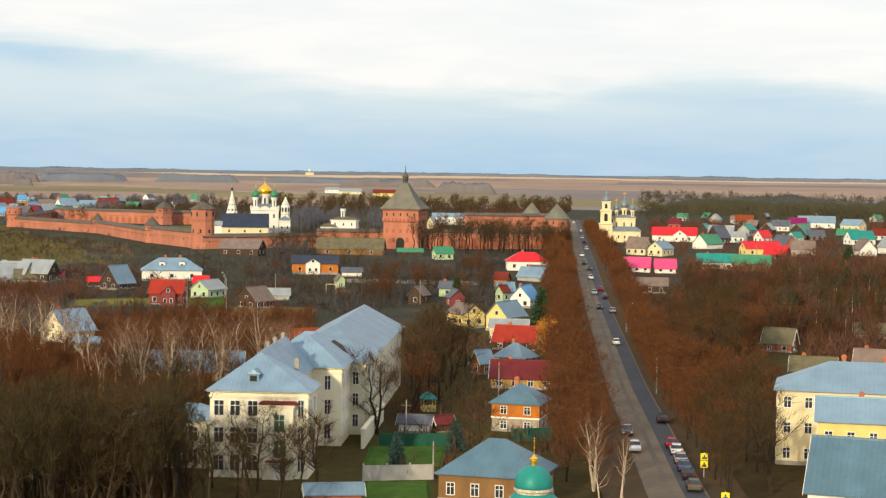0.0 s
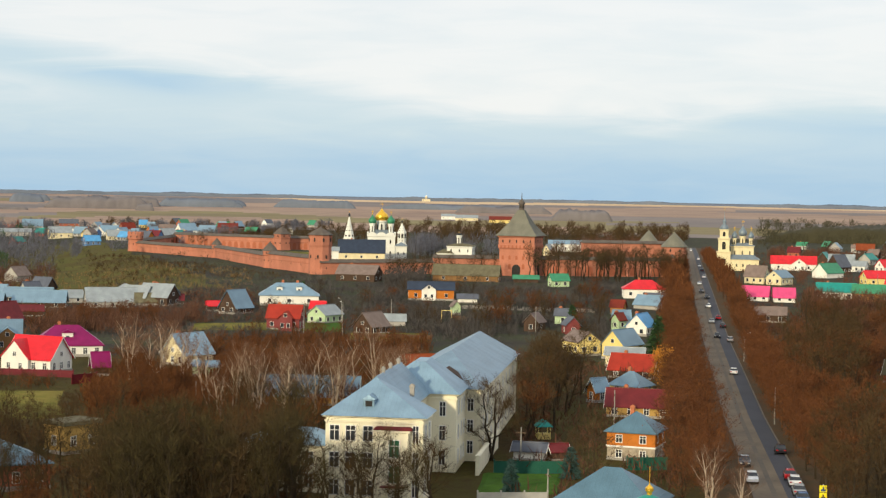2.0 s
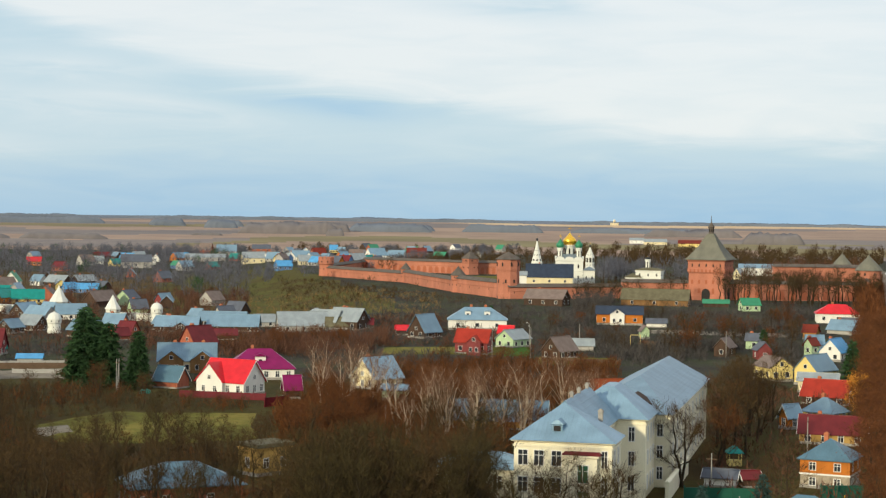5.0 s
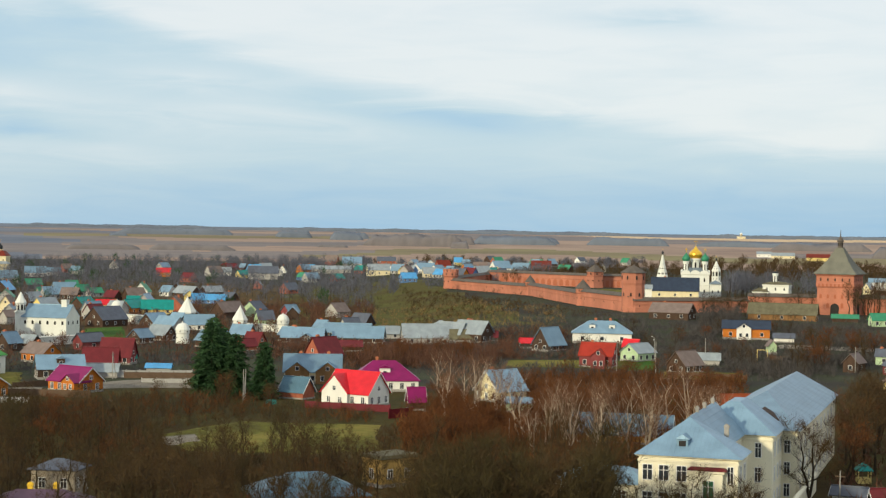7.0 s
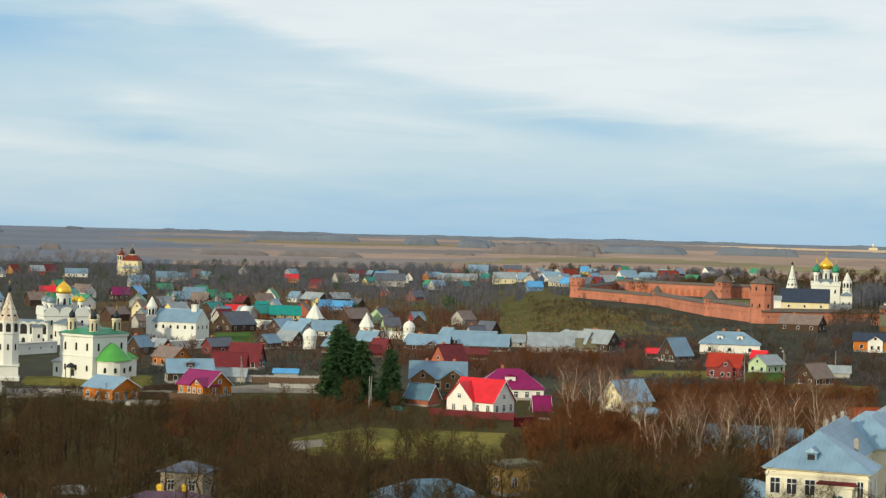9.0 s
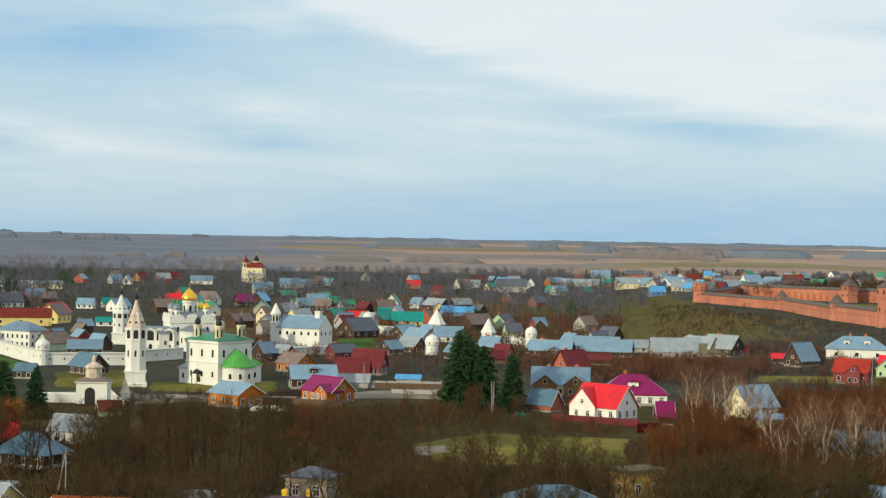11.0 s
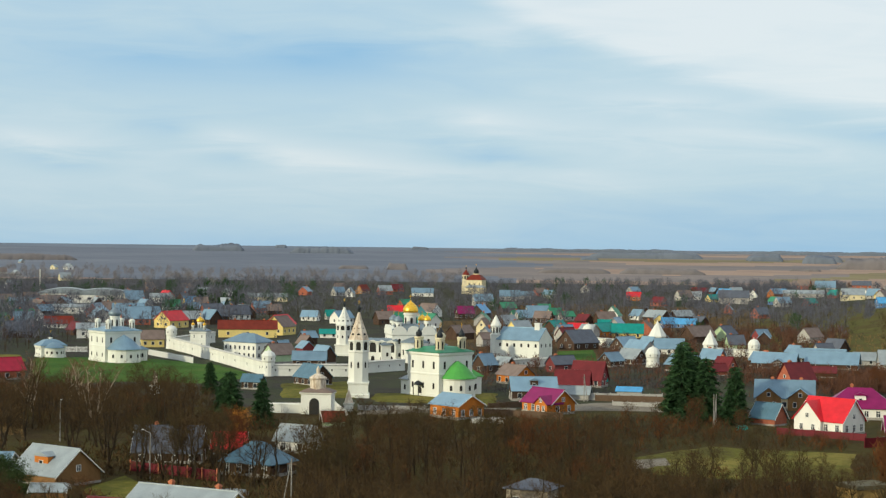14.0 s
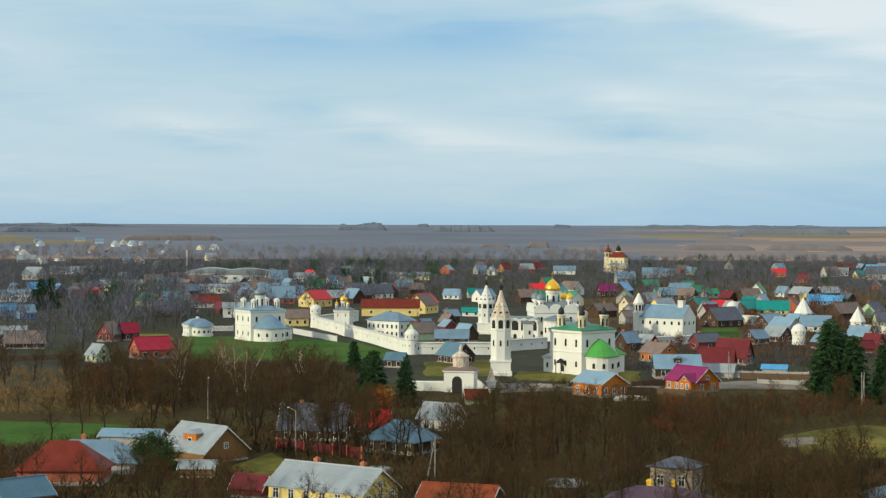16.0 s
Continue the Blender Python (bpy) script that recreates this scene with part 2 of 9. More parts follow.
M_OLDCREAM = paint("aged_cream_wash", (0.66, 0.58, 0.40), 0.9, 0, 0.8, 0.25, 0.25, 5.0, 1.0)
# near-black for panels that stand in for the shade inside openings
M_DARK = paint("opening_shade", (0.03, 0.028, 0.026), 0.8, 0, 1.0, 0.3, 0.0)
M_GREYDOME = paint("lead_grey_dome", (0.20, 0.25, 0.29), 0.45, 0.35, 0.5, 0.25, 0.1)
M_BLACKDOME = paint("black_dome", (0.03, 0.035, 0.04), 0.5, 0.2, 0.5, 0.3, 0.1)
M_IRON = paint("painted_iron", (0.06, 0.06, 0.06), 0.6, 0.5, 2.0, 0.3, 0.0)
M_POLE = paint("grey_pole", (0.30, 0.285, 0.26), 0.85, 0, 1.0, 0.2, 0.2)
M_CONCRETE = paint("pale_concrete", (0.55, 0.53, 0.48), 0.85, 0, 1.0, 0.2, 0.2)

# ---- small mesh helpers ----


def smooth(a, b, v):
    u = min(1.0, max(0.0, (v - a) / (b - a)))
    return u * u * (3 - 2 * u)


def land(x, y):
    """Height of the ground: a flat town, the walled monastery's rise and far fields that climb to the horizon."""
    r = math.hypot(x, y)
    edge = -160 - 0.35 * (y - 760)
    rise = 6.0 * smooth(470, 730, y) * smooth(edge - 45, edge + 5, x) * (1 - smooth(1100, 1700, r))
    return rise + 30.0 * min(1.08, max(0.0, (r - 1900) / 2800))


def link(name, bm, mat, flat=True):
    me = bpy.data.meshes.new(name)
    bmesh.ops.recalc_face_normals(bm, faces=bm.faces)
    bm.to_mesh(me)
    bm.free()
    for m in mat if isinstance(mat, (list, tuple)) else [mat]:
        me.materials.append(m)
    if not flat:
        for p in me.polygons:
            p.use_smooth = True
    return me


def part(name, bm, mat, parent, label="", flat=True):
    ob = new(name, link(name, bm, mat, flat))
    ob.parent = parent
    if label:
        ob["label"] = label
    return ob


def shared(name, me, parent, m=None, label=""):
    ob = new(name, me)
    ob.parent = parent
    if m is not None:
        ob.matrix_basis = m
    if label:
        ob["label"] = label
    return ob


def thing(name, x, y, rz, label, category, group="", z=None, kind=""):
    ob = new(name)
    ob.empty_display_size = 0.5
    ob.matrix_basis = pose(x, y, land(x, y) if z is None else z, 0, 0, rz)
    return tagged(ob, label, category, group, kind)


def hexa(bm, v):
    """A block from its 8 corners: bottom four, then top four, each counter-clockwise."""
    vs = [bm.verts.new(p) for p in v]
    for f in ((3, 2, 1, 0), (4, 5, 6, 7), (0, 1, 5, 4), (1, 2, 6, 5), (2, 3, 7, 6), (3, 0, 4, 7)):
        bm.faces.new([vs[i] for i in f])
    return vs


def box(bm, x0, x1, y0, y1, z0, z1):
    return hexa(bm, [(x0, y0, z0), (x1, y0, z0), (x1, y1, z0), (x0, y1, z0), (x0, y0, z1), (x1, y0, z1), (x1, y1, z1), (x0, y1, z1)])


def prism(bm, profile, x0, x1):
    """A (y, z) outline drawn along x."""
    a = [bm.verts.new((x0, y, z)) for y, z in profile]
    b = [bm.verts.new((x1, y, z)) for y, z in profile]
    bm.faces.new(a[::-1])
    bm.faces.new(b)
    n = len(profile)
    for i in range(n):
        bm.faces.new((a[i], a[(i + 1) % n], b[(i + 1) % n], b[i]))


def lathe(bm, prof, n=16, cx=0.0, cy=0.0, z=0.0, turn=0.0):
    """A (radius, height) outline turned about an upright axis, closed at both ends."""
    rings = []
    for r, h in prof:
        rings.append([bm.verts.new((cx + max(r, 0.002) * math.cos(turn + 2 * math.pi * i / n), cy + max(r, 0.002) * math.sin(turn + 2 * math.pi * i / n), z + h)) for i in range(n)])
    for a, b in zip(rings, rings[1:]):
        for i in range(n):
            bm.faces.new((a[i], a[(i + 1) % n], b[(i + 1) % n], b[i]))
    bm.faces.new(rings[0][::-1])
    bm.faces.new(rings[-1])


def tube(bm, p, q, r0, r1, n=5):
    p, q = Vector(p), Vector(q)
    d = (q - p)
    if d.length < 1e-6:
        return
    d.normalize()
    u = d.orthogonal().normalized()
    w = d.cross(u)
    a = [bm.verts.new(p + (u * math.cos(k * 2 * math.pi / n) + w * math.sin(k * 2 * math.pi / n)) * r0) for k in range(n)]
    b = [bm.verts.new(q + (u * math.cos(k * 2 * math.pi / n) + w * math.sin(k * 2 * math.pi / n)) * r1) for k in range(n)]
    for k in range(n):
        bm.faces.new((a[k], a[(k + 1) % n], b[(k + 1) % n], b[k]))
    bm.faces.new(b)


def fresh():
    return bmesh.new()


def rect_stack(bm, rings, cx=0.0, cy=0.0):
    """One closed body over rectangular rings (half length, half width, height), so that mouldings join without gaps."""
    rows = [[bm.verts.new((cx + a * sx, cy + b * sy, z)) for sx, sy in ((-1, -1), (1, -1), (1, 1), (-1, 1))] for a, b, z in rings]
    bm.faces.new(rows[0][::-1])
    bm.faces.new(rows[-1])
    for p, q in zip(rows, rows[1:]):
        for i in range(4):
            bm.faces.new((p[i], p[(i + 1) % 4], q[(i + 1) % 4], q[i]))


def plate(bm, xs, zs, solid, y0, y1):
    """A flat lattice in the x-z plane: solid(i, j) tells which cells are filled; y0 is the outer face."""
    f, b = {}, {}

    def v(d, i, j, y):
        if (i, j) not in d:
            d[i, j] = bm.verts.new((xs[i], y, zs[j]))
        return d[i, j]
    nx, nz = len(xs) - 1, len(zs) - 1
    for i in range(nx):
        for j in range(nz):
            if not solid(i, j):
                continue
            c = [(i, j), (i + 1, j), (i + 1, j + 1), (i, j + 1)]
            bm.faces.new([v(f, *p, y0) for p in c])
            bm.faces.new([v(b, *p, y1) for p in reversed(c)])
            for (di, dj), (p, q) in (((0, -1), (c[0], c[1])), ((1, 0), (c[1], c[2])), ((0, 1), (c[2], c[3])), ((-1, 0), (c[3], c[0]))):
                k, l = i + di, j + dj
                if not (0 <= k < nx and 0 <= l < nz and solid(k, l)):
                    bm.faces.new((v(f, *p, y0), v(b, *p, y1), v(b, *q, y1), v(f, *q, y0)))


def chevron(bm, L, B, h, r, o=0.45, og=0.45, t=0.16):
    """A pitched roof of two slabs that meet in a raised ridge, as one body along x."""
    k = r / (B / 2)
    e = B / 2 + o
    z = h - k * o
    prism(bm, [(-e, z), (0, h + r), (e, z), (e, z + t), (0.14, h + r + t - 0.14 * k), (0.12, h + r + t + .1), (-0.12, h + r + t + .1), (-0.14, h + r + t - 0.14 * k), (-e, z + t)], -L / 2 - og, L / 2 + og)


def inside(p, poly):
    x, y = p
    c = False
    for (x0, y0), (x1, y1) in zip(poly, poly[1:] + poly[:1]):
        if (y0 > y) != (y1 > y) and x < x0 + (x1 - x0) * (y - y0) / (y1 - y0):
            c = not c
    return c

# ---- ground, fields and road ----


def turf(name, stops, s1=0.03, s2=0.5, s3=4.0):
    """Ground cover: patches, tufts and grain blended over several soil and grass colours."""
    m = bpy.data.materials.new(name)
    m.use_nodes = True
    nt = m.node_tree
    N, L = nt.nodes.new, nt.links.new
    bsdf = nt.nodes["Principled BSDF"]
    bsdf.inputs["Roughness"].default_value = 0.95
    bsdf.inputs["Specular IOR Level"].default_value = 0.1
    co = N("ShaderNodeTexCoord")
    tot = None
    for sc, wt in ((s1, .5), (s2, .32), (s3, .18)):
        t = N("ShaderNodeTexNoise")
        t.inputs["Scale"].default_value, t.inputs["Detail"].default_value = sc, 5.0
        L(co.outputs["Object"], t.inputs["Vector"])
        k = N("ShaderNodeMath")
        k.operation = "MULTIPLY"
        k.inputs[1].default_value = wt
        L(t.outputs["Fac"], k.inputs[0])
        if tot is None:
            tot = k
        else:
            ad = N("ShaderNodeMath")
            L(tot.outputs[0], ad.inputs[0])
            L(k.outputs[0], ad.inputs[1])
            tot = ad
        last = t
    ramp = N("ShaderNodeValToRGB")
    el = ramp.color_ramp.elements
    while len(el) < len(stops):
        el.new(0.5)
    for e, (p, c) in zip(el, stops):
        e.position, e.color = p, (*c, 1)
    L(tot.outputs[0], ramp.inputs[0])
    L(ramp.outputs[0], bsdf.inputs["Base Color"])
    bp = N("ShaderNodeBump")
    bp.inputs["Strength"].default_value, bp.inputs["Distance"].default_value = 0.5, 0.3
    L(last.outputs["Fac"], bp.inputs["Height"])
    L(bp.outputs[0], bsdf.inputs["Normal"])
    MATS[name] = m
    return m


G_SOIL = turf("rough_grass", [(0.34, (0.030, 0.020, 0.008)), (0.46, (0.052, 0.034, 0.012)), (0.54, (0.058, 0.050, 0.012)), (0.66, (0.10, 0.068, 0.022))])
# village ground kept grey and cool to stand in for haze
G_VILLAGE = turf("village_ground", [(0.34, (0.026, 0.023, 0.019)), (0.46, (0.046, 0.041, 0.034)), (0.56, (0.048, 0.055, 0.026)), (0.68, (0.10, 0.088, 0.068))], 0.05, 0.3)
G_BANK = turf("bank_grass", [(0.34, (0.047, 0.033, 0.013)), (0.47, (0.089, 0.071, 0.019)), (0.56, (0.089, 0.090, 0.018)), (0.68, (0.147, 0.103, 0.036))], 0.03, 0.2)
G_FLAT = turf("valley_flat", [(0.34, (0.042, 0.028, 0.013)), (0.48, (0.089, 0.057, 0.022)), (0.6, (0.121, 0.078, 0.029)), (0.7, (0.084, 0.073, 0.022))], 0.025, 0.2)
G_STUBBLE = turf("stubble_field", [(0.36, (0.235, 0.165, 0.135)), (0.5, (0.315, 0.225, 0.175)), (0.64, (0.40, 0.285, 0.215))], 0.003, 0.02, 0.2)
# plough greyed towards mauve in its base colour for distance haze
G_PLOUGH = turf("ploughed_field", [(0.36, (0.155, 0.138, 0.138)), (0.5, (0.205, 0.175, 0.168)), (0.64, (0.26, 0.215, 0.195))], 0.003, 0.02, 0.2)
G_GREENF = turf("winter_crop", [(0.36, (0.17, 0.145, 0.085)), (0.5, (0.22, 0.18, 0.10)), (0.64, (0.25, 0.22, 0.11))], 0.003, 0.02, 0.2)
# western fallow and outermost rim: blue of the haze painted into the soil
G_WEST = turf("hazed_fallow", [(0.36, (0.117, 0.132, 0.172)), (0.5, (0.146, 0.160, 0.198)), (0.64, (0.188, 0.197, 0.227))], 0.003, 0.02, 0.2)
G_RIM = turf("hazed_far_rim", [(0.36, (0.13, 0.15, 0.19)), (0.5, (0.155, 0.18, 0.225)), (0.64, (0.20, 0.21, 0.24))], 0.003, 0.02, 0.2)
G_PALE = turf("pale_field", [(0.36, (0.45, 0.31, 0.20)), (0.5, (0.56, 0.40, 0.25)), (0.64, (0.66, 0.50, 0.32))], 0.003, 0.02, 0.2)
G_LAWN = turf("green_lawn", [(0.36, (0.034, 0.066, 0.010)), (0.5, (0.05, 0.115, 0.014)), (0.64, (0.09, 0.125, 0.024))], 0.06, 0.6)
G_MEADOW = turf("meadow_grass", [(0.38, (0.065, 0.055, 0.014)), (0.5, (0.125, 0.12, 0.020)), (0.6, (0.21, 0.17, 0.04))], 0.04, 0.4)


def build_ground():
    ang = [a for a in np.arange(-62.0, 28.01, 0.6)] + [a for a in np.arange(32.0, 297.0, 6.0)]
    rad = [0.0] + list(np.arange(40, 200, 40.0)) + list(np.arange(200, 1000, 14.0)) + list(np.arange(1000, 2000, 30.0)) + list(np.arange(2000, 4950, 65.0))
    rng = random.Random(5)
    bm = bmesh.new()
    rows = []
    for r in rad[1:]:
        rows.append([bm.verts.new((r * math.sin(radians(a)), r * math.cos(radians(a)), land(r * math.sin(radians(a)), r * math.cos(radians(a))) + (0.25 * noise.noise(Vector((r * math.sin(radians(a)) * .05, r * math.cos(radians(a)) * .05, 0))) if 240 < r < 1900 else 0))) for a in ang])
    hub = bm.verts.new((0, 0, 0))
    n = len(ang)
    for i in range(n):
        bm.faces.new((hub, rows[0][(i + 1) % n], rows[0][i]))
    plots = [rng.random() for _ in range(4000)]
    for k, (a, b) in enumerate(zip(rows, rows[1:])):
        r = 0.5 * (rad[k + 1] + rad[k + 2])
        for i in range(n):
            f = bm.faces.new((a[i], a[(i + 1) % n], b[(i + 1) % n], b[i]))
            al = ang[i]
            x, y = r * math.sin(radians(al)), r * math.cos(radians(al))
            e = -160 - 0.35 * (y - 760)
            if r > 1880:
                ring = int((r - 1880) / 300 + 1.5 * noise.noise(Vector((al * 0.09, 0.3, 1))) + 1)
                sec = int((al + 90 + 37 * ring + 3 * noise.noise(Vector((r * .004, al * .1, 7)))) / (11 + 5 * (ring % 3)))
                v = plots[(ring * 61 + sec * 7) % 4000]
                f.material_index = 3 if v < 0.44 else 4 if v < 0.78 else 5 if v < 0.88 else 6
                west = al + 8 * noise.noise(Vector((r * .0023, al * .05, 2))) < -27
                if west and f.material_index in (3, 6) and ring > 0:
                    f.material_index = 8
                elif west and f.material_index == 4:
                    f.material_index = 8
                # last ring before the horizon takes the haze-blue ground
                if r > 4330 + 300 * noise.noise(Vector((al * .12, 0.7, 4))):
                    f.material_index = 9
            elif e - 95 < x < e + 3 and 640 < y < 1100:
                f.material_index = 2
            elif e - 260 < x <= e - 95 and 560 < y < 1100:
                f.material_index = 7
            elif 430 < r:
                f.material_index = 1
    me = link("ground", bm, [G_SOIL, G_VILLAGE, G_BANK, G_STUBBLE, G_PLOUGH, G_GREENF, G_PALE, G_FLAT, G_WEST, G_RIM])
    for p in me.polygons:
        p.use_smooth = True
        if p.normal.z < 0:
            p.flip()
    tagged(new("ground", me), "rough brown autumn ground rising to ploughed far fields", "ground", kind="structure")


build_ground()

M_ASPHALT = paint("asphalt", (0.058, 0.060, 0.075), 0.8, 0, 0.06, 0.25, 0.2, 2.0)
M_WORN = paint("dusty_asphalt", (0.185, 0.145, 0.105), 0.9, 0, 0.08, 0.3, 0.2, 1.5, 0, 0, (0.095, 0.078, 0.06))
M_PATCH = paint("patched_asphalt", (0.088, 0.078, 0.068), 0.9, 0, 0.1, 0.35, 0.2, 1.2, 0, 0, (0.15, 0.12, 0.09))
M_VERGE = paint("verge_leaves", (0.07, 0.035, 0.013), 0.95, 0, 0.2, 0.4, 0.4, 2.0, 0, 0, (0.04, 0.032, 0.014))
M_KERB = paint("kerb_concrete", (0.14, 0.12, 0.10), 0.9, 0, 0.5, 0.2, 0.2)
# centre of the street, from the near end over the far crest
ROAD = [(29.5, 120.0), (32.6, 180.0), (34.3, 211.5), (38.0, 263.0), (41.8, 318.0), (49.9, 415.6), (61.0, 551.5), (72.9, 701.6), (104.0, 1049.1), (125.7, 1290.4)]


def road_at(y):
    for (x0, y0), (x1, y1) in zip(ROAD, ROAD[1:]):
        if y <= y1:
            return x0 + (x1 - x0) * (y - y0) / (y1 - y0)
    return ROAD[-1][0]


def strip(name, off0, off1, lift, mat, label, category, y0=120.0, y1=1285.0, thick=0.0):
    bm = bmesh.new()
    prev = None
    y = y0
    while y <= y1:
        x = road_at(y)
        pts = [(x + off0, y), (x + off1, y)]
        row = [bm.verts.new((px, py, land(px, py) + lift + 0.3)) for px, py in pts]
        low = [bm.verts.new((px, py, land(px, py) - 0.3)) for px, py in pts]
        if prev:
            bm.faces.new((prev[0], prev[1], row[1], row[0]))
            bm.faces.new((prev[2], prev[0], row[0], low[0]))
            bm.faces.new((prev[1], prev[3], low[1], row[1]))
        prev = row + low
        y += 12.0
    ob = new(name, link(name, bm, mat))
    return tagged(ob, label, category, kind="structure")


strip("verge", -9.5, 8.5, 0.0, M_VERGE, "leaf-strewn brown verge under the street trees", "verge")
strip("road", 0.7, 3.4, 0.05, M_ASPHALT, "dark newly laid asphalt lane of the long street", "road")
strip("road", -3.7, 0.69, 0.046, M_WORN, "dusty grey-brown worn lane of the long street", "road")
strip("road", -1.3, -0.55, 0.054, M_PATCH, "darker patched strip in the worn lane", "road")
strip("kerb", 3.4, 3.65, 0.17, M_KERB, "pale concrete kerb along the street", "kerb")
strip("kerb", -3.95, -3.7, 0.13, M_KERB, "pale concrete kerb along the street", "kerb")


def lawn(name, poly, mat, label, lift=0.3):
    """An open patch of grass laid over the ground, with an uneven edge."""
    bm = bmesh.new()
    cx, cy = sum(p[0] for p in poly) / len(poly), sum(p[1] for p in poly) / len(poly)
    edge = []
    for (x0, y0), (x1, y1) in zip(poly, poly[1:] + poly[:1]):
        for k in range(8):
            x, y = x0 + (x1 - x0) * k / 8, y0 + (y1 - y0) * k / 8
            q = 1 + .10 * noise.noise(Vector((x * .08, y * .08, 3.0)))
            edge.append((cx + (x - cx) * q, cy + (y - cy) * q))
    rows = []
    for f in (1.0, .8, .55, .3):
        rows.append([bm.verts.new((cx + (x - cx) * f, cy + (y - cy) * f, land(cx + (x - cx) * f, cy + (y - cy) * f) + (lift if f < 1 else -.25))) for x, y in edge])
    n = len(edge)
    for a, b in zip(rows, rows[1:]):
        for i in range(n):
            bm.faces.new((a[i], a[(i + 1) % n], b[(i + 1) % n], b[i]))
    bm.faces.new(rows[-1])
    tagged(new(name, link(name, bm, mat)), label, "grass", kind="structure")
    OPEN.append(poly)


OPEN = []
lawn("lawn", [(-5.9, 229.0), (6.1, 231.5), (7.3, 249.7), (-5.0, 249.3)], G_LAWN, "bright green lawn behind the fenced garden")
lawn("lawn", [(-4.7, 203.0), (4.1, 203.6), (4.0, 221.4), (-5.1, 220.8)], G_LAWN, "bright green lawn beside the shed")
lawn("lawn", [(-60.0, 490.7), (-50.3, 492.3), (-53.7, 525.8), (-64.5, 524.1)], G_LAWN, "bright green garden grass")
lawn("meadow", [(-126.5, 306.8), (-119.3, 334.2), (-88.6, 339.7), (-76.0, 297.5), (-88.3, 288.2), (-113.1, 282.2)], G_MEADOW, "yellow-green open meadow by the thicket")
lawn("lawn", [(-335.3, 368.1), (-292.0, 395.8), (-288.5, 424.7), (-330.7, 463.8), (-369.1, 475.8), (-410.7, 458.0)], G_LAWN, "green churchyard slope below the white church")
lawn("lawn", [(-224.5, 376.3), (-192.3, 388.7), (-209.7, 420.4), (-238.1, 399.2)], G_MEADOW, "grassy yard round the green-roofed church")
lawn("lawn", [(-238.7, 519.9), (-232.2, 541.5), (-269.6, 624.1), (-277.4, 604.2)], G_LAWN, "green grass beside the refectory church")
lawn("lawn", [(-232.4, 205.1), (-225.7, 238.7), (-236.0, 251.2), (-270.5, 238.8)], G_LAWN, "green field behind the nearest houses")
lawn("meadow", [(-182.8, 214.3), (-168.2, 209.3), (-167.9, 220.4), (-188.8, 234.9)], G_MEADOW, "rough grass beside the lane")
lawn("lawn", [(-408.3, 422.6), (-391.3, 436.4), (-416.2, 461.2), (-431.3, 449.1)], G_MEADOW, "strip of garden grass")
lawn("meadow", [(-116.3, 836.8), (-90.8, 818.3), (-112.0, 1008.7), (-165.7, 985.1)], G_MEADOW, "grass inside the monastery walls")
lawn("meadow", [(-248.3, 370.8), (-231.9, 383.0), (-264.0, 432.8), (-276.5, 412.8)], G_MEADOW, "grass before the convent wall")
G_SAND = turf("sandy_lane", [(0.36, (0.14, 0.12, 0.095)), (0.5, (0.22, 0.19, 0.15)), (0.64, (0.30, 0.27, 0.23))], 0.05, 0.5)
lawn("lane", [(-211.4, 346.7), (-181.1, 378.5), (-184.4, 385.3), (-215.6, 353.5)], G_SAND, "pale sandy village lane")
lawn("lane", [(-181.1, 378.5), (-148.3, 398.9), (-158.2, 425.3), (-176.0, 407.8), (-184.4, 385.3)], G_SAND, "pale sandy yard and lane")
lawn("lane", [(-168.1, 201.0), (-147.0, 203.8), (-149.9, 209.3), (-171.0, 205.8)], G_SAND, "grey village lane")
lawn("lane", [(-243.0, 362.8), (-238.5, 366.4), (-211.4, 346.7), (-213.8, 338.1)], G_SAND, "pale sandy village lane")
lawn("lane", [(-21.7, 577.4), (31.0, 573.4), (31.6, 584.9), (-22.2, 589.4)], G_SAND, "pale sandy garden lane")
lawn("lawn", [(-96.0, 490.1), (-52.7, 497.1), (-55.5, 523.1), (-100.7, 513.7)], G_MEADOW, "mown garden grass")
lawn("lawn", [(-47.5, 469.4), (-23.7, 469.2), (-25.1, 495.8), (-49.8, 492.4)], G_MEADOW, "mown garden grass")

lawn("pond_bank", [(-122.9, 300.9), (-117.9, 308.7), (-112.4, 297.2), (-117.6, 289.6)], G_SAND, "pale grey bare patch beside the meadow", 0.36)

# ---- houses ----
WIN = {}


def window_meshes(w, h, bars=True, glass="dark"):
    key = (round(w, 1), round(h, 1), bars, glass)
    if key not in WIN:
        w, h = key[0], key[1]
        t = 0.09
        bm = fresh()
        xs = [-w / 2 - t, -w / 2, -0.035, 0.035, w / 2, w / 2 + t]
        zs = [-t, 0, h * 0.66, h * 0.66 + 0.07, h, h + t]
        plate(bm, xs, zs, lambda i, j: i in (0, 4) or j in (0, 4) or (bars and (i == 2 or j == 2)), -0.09, 0.02)
        fr = link("window", bm, M_TRIM)
        bm = fresh()
        box(bm, -w / 2, w / 2, -0.035, 0.01, 0, h)
        pn = link("pane", bm, M_GREENPANE if glass == "green" else M_GLASS)
        WIN[key] = (fr, pn)
    return WIN[key]


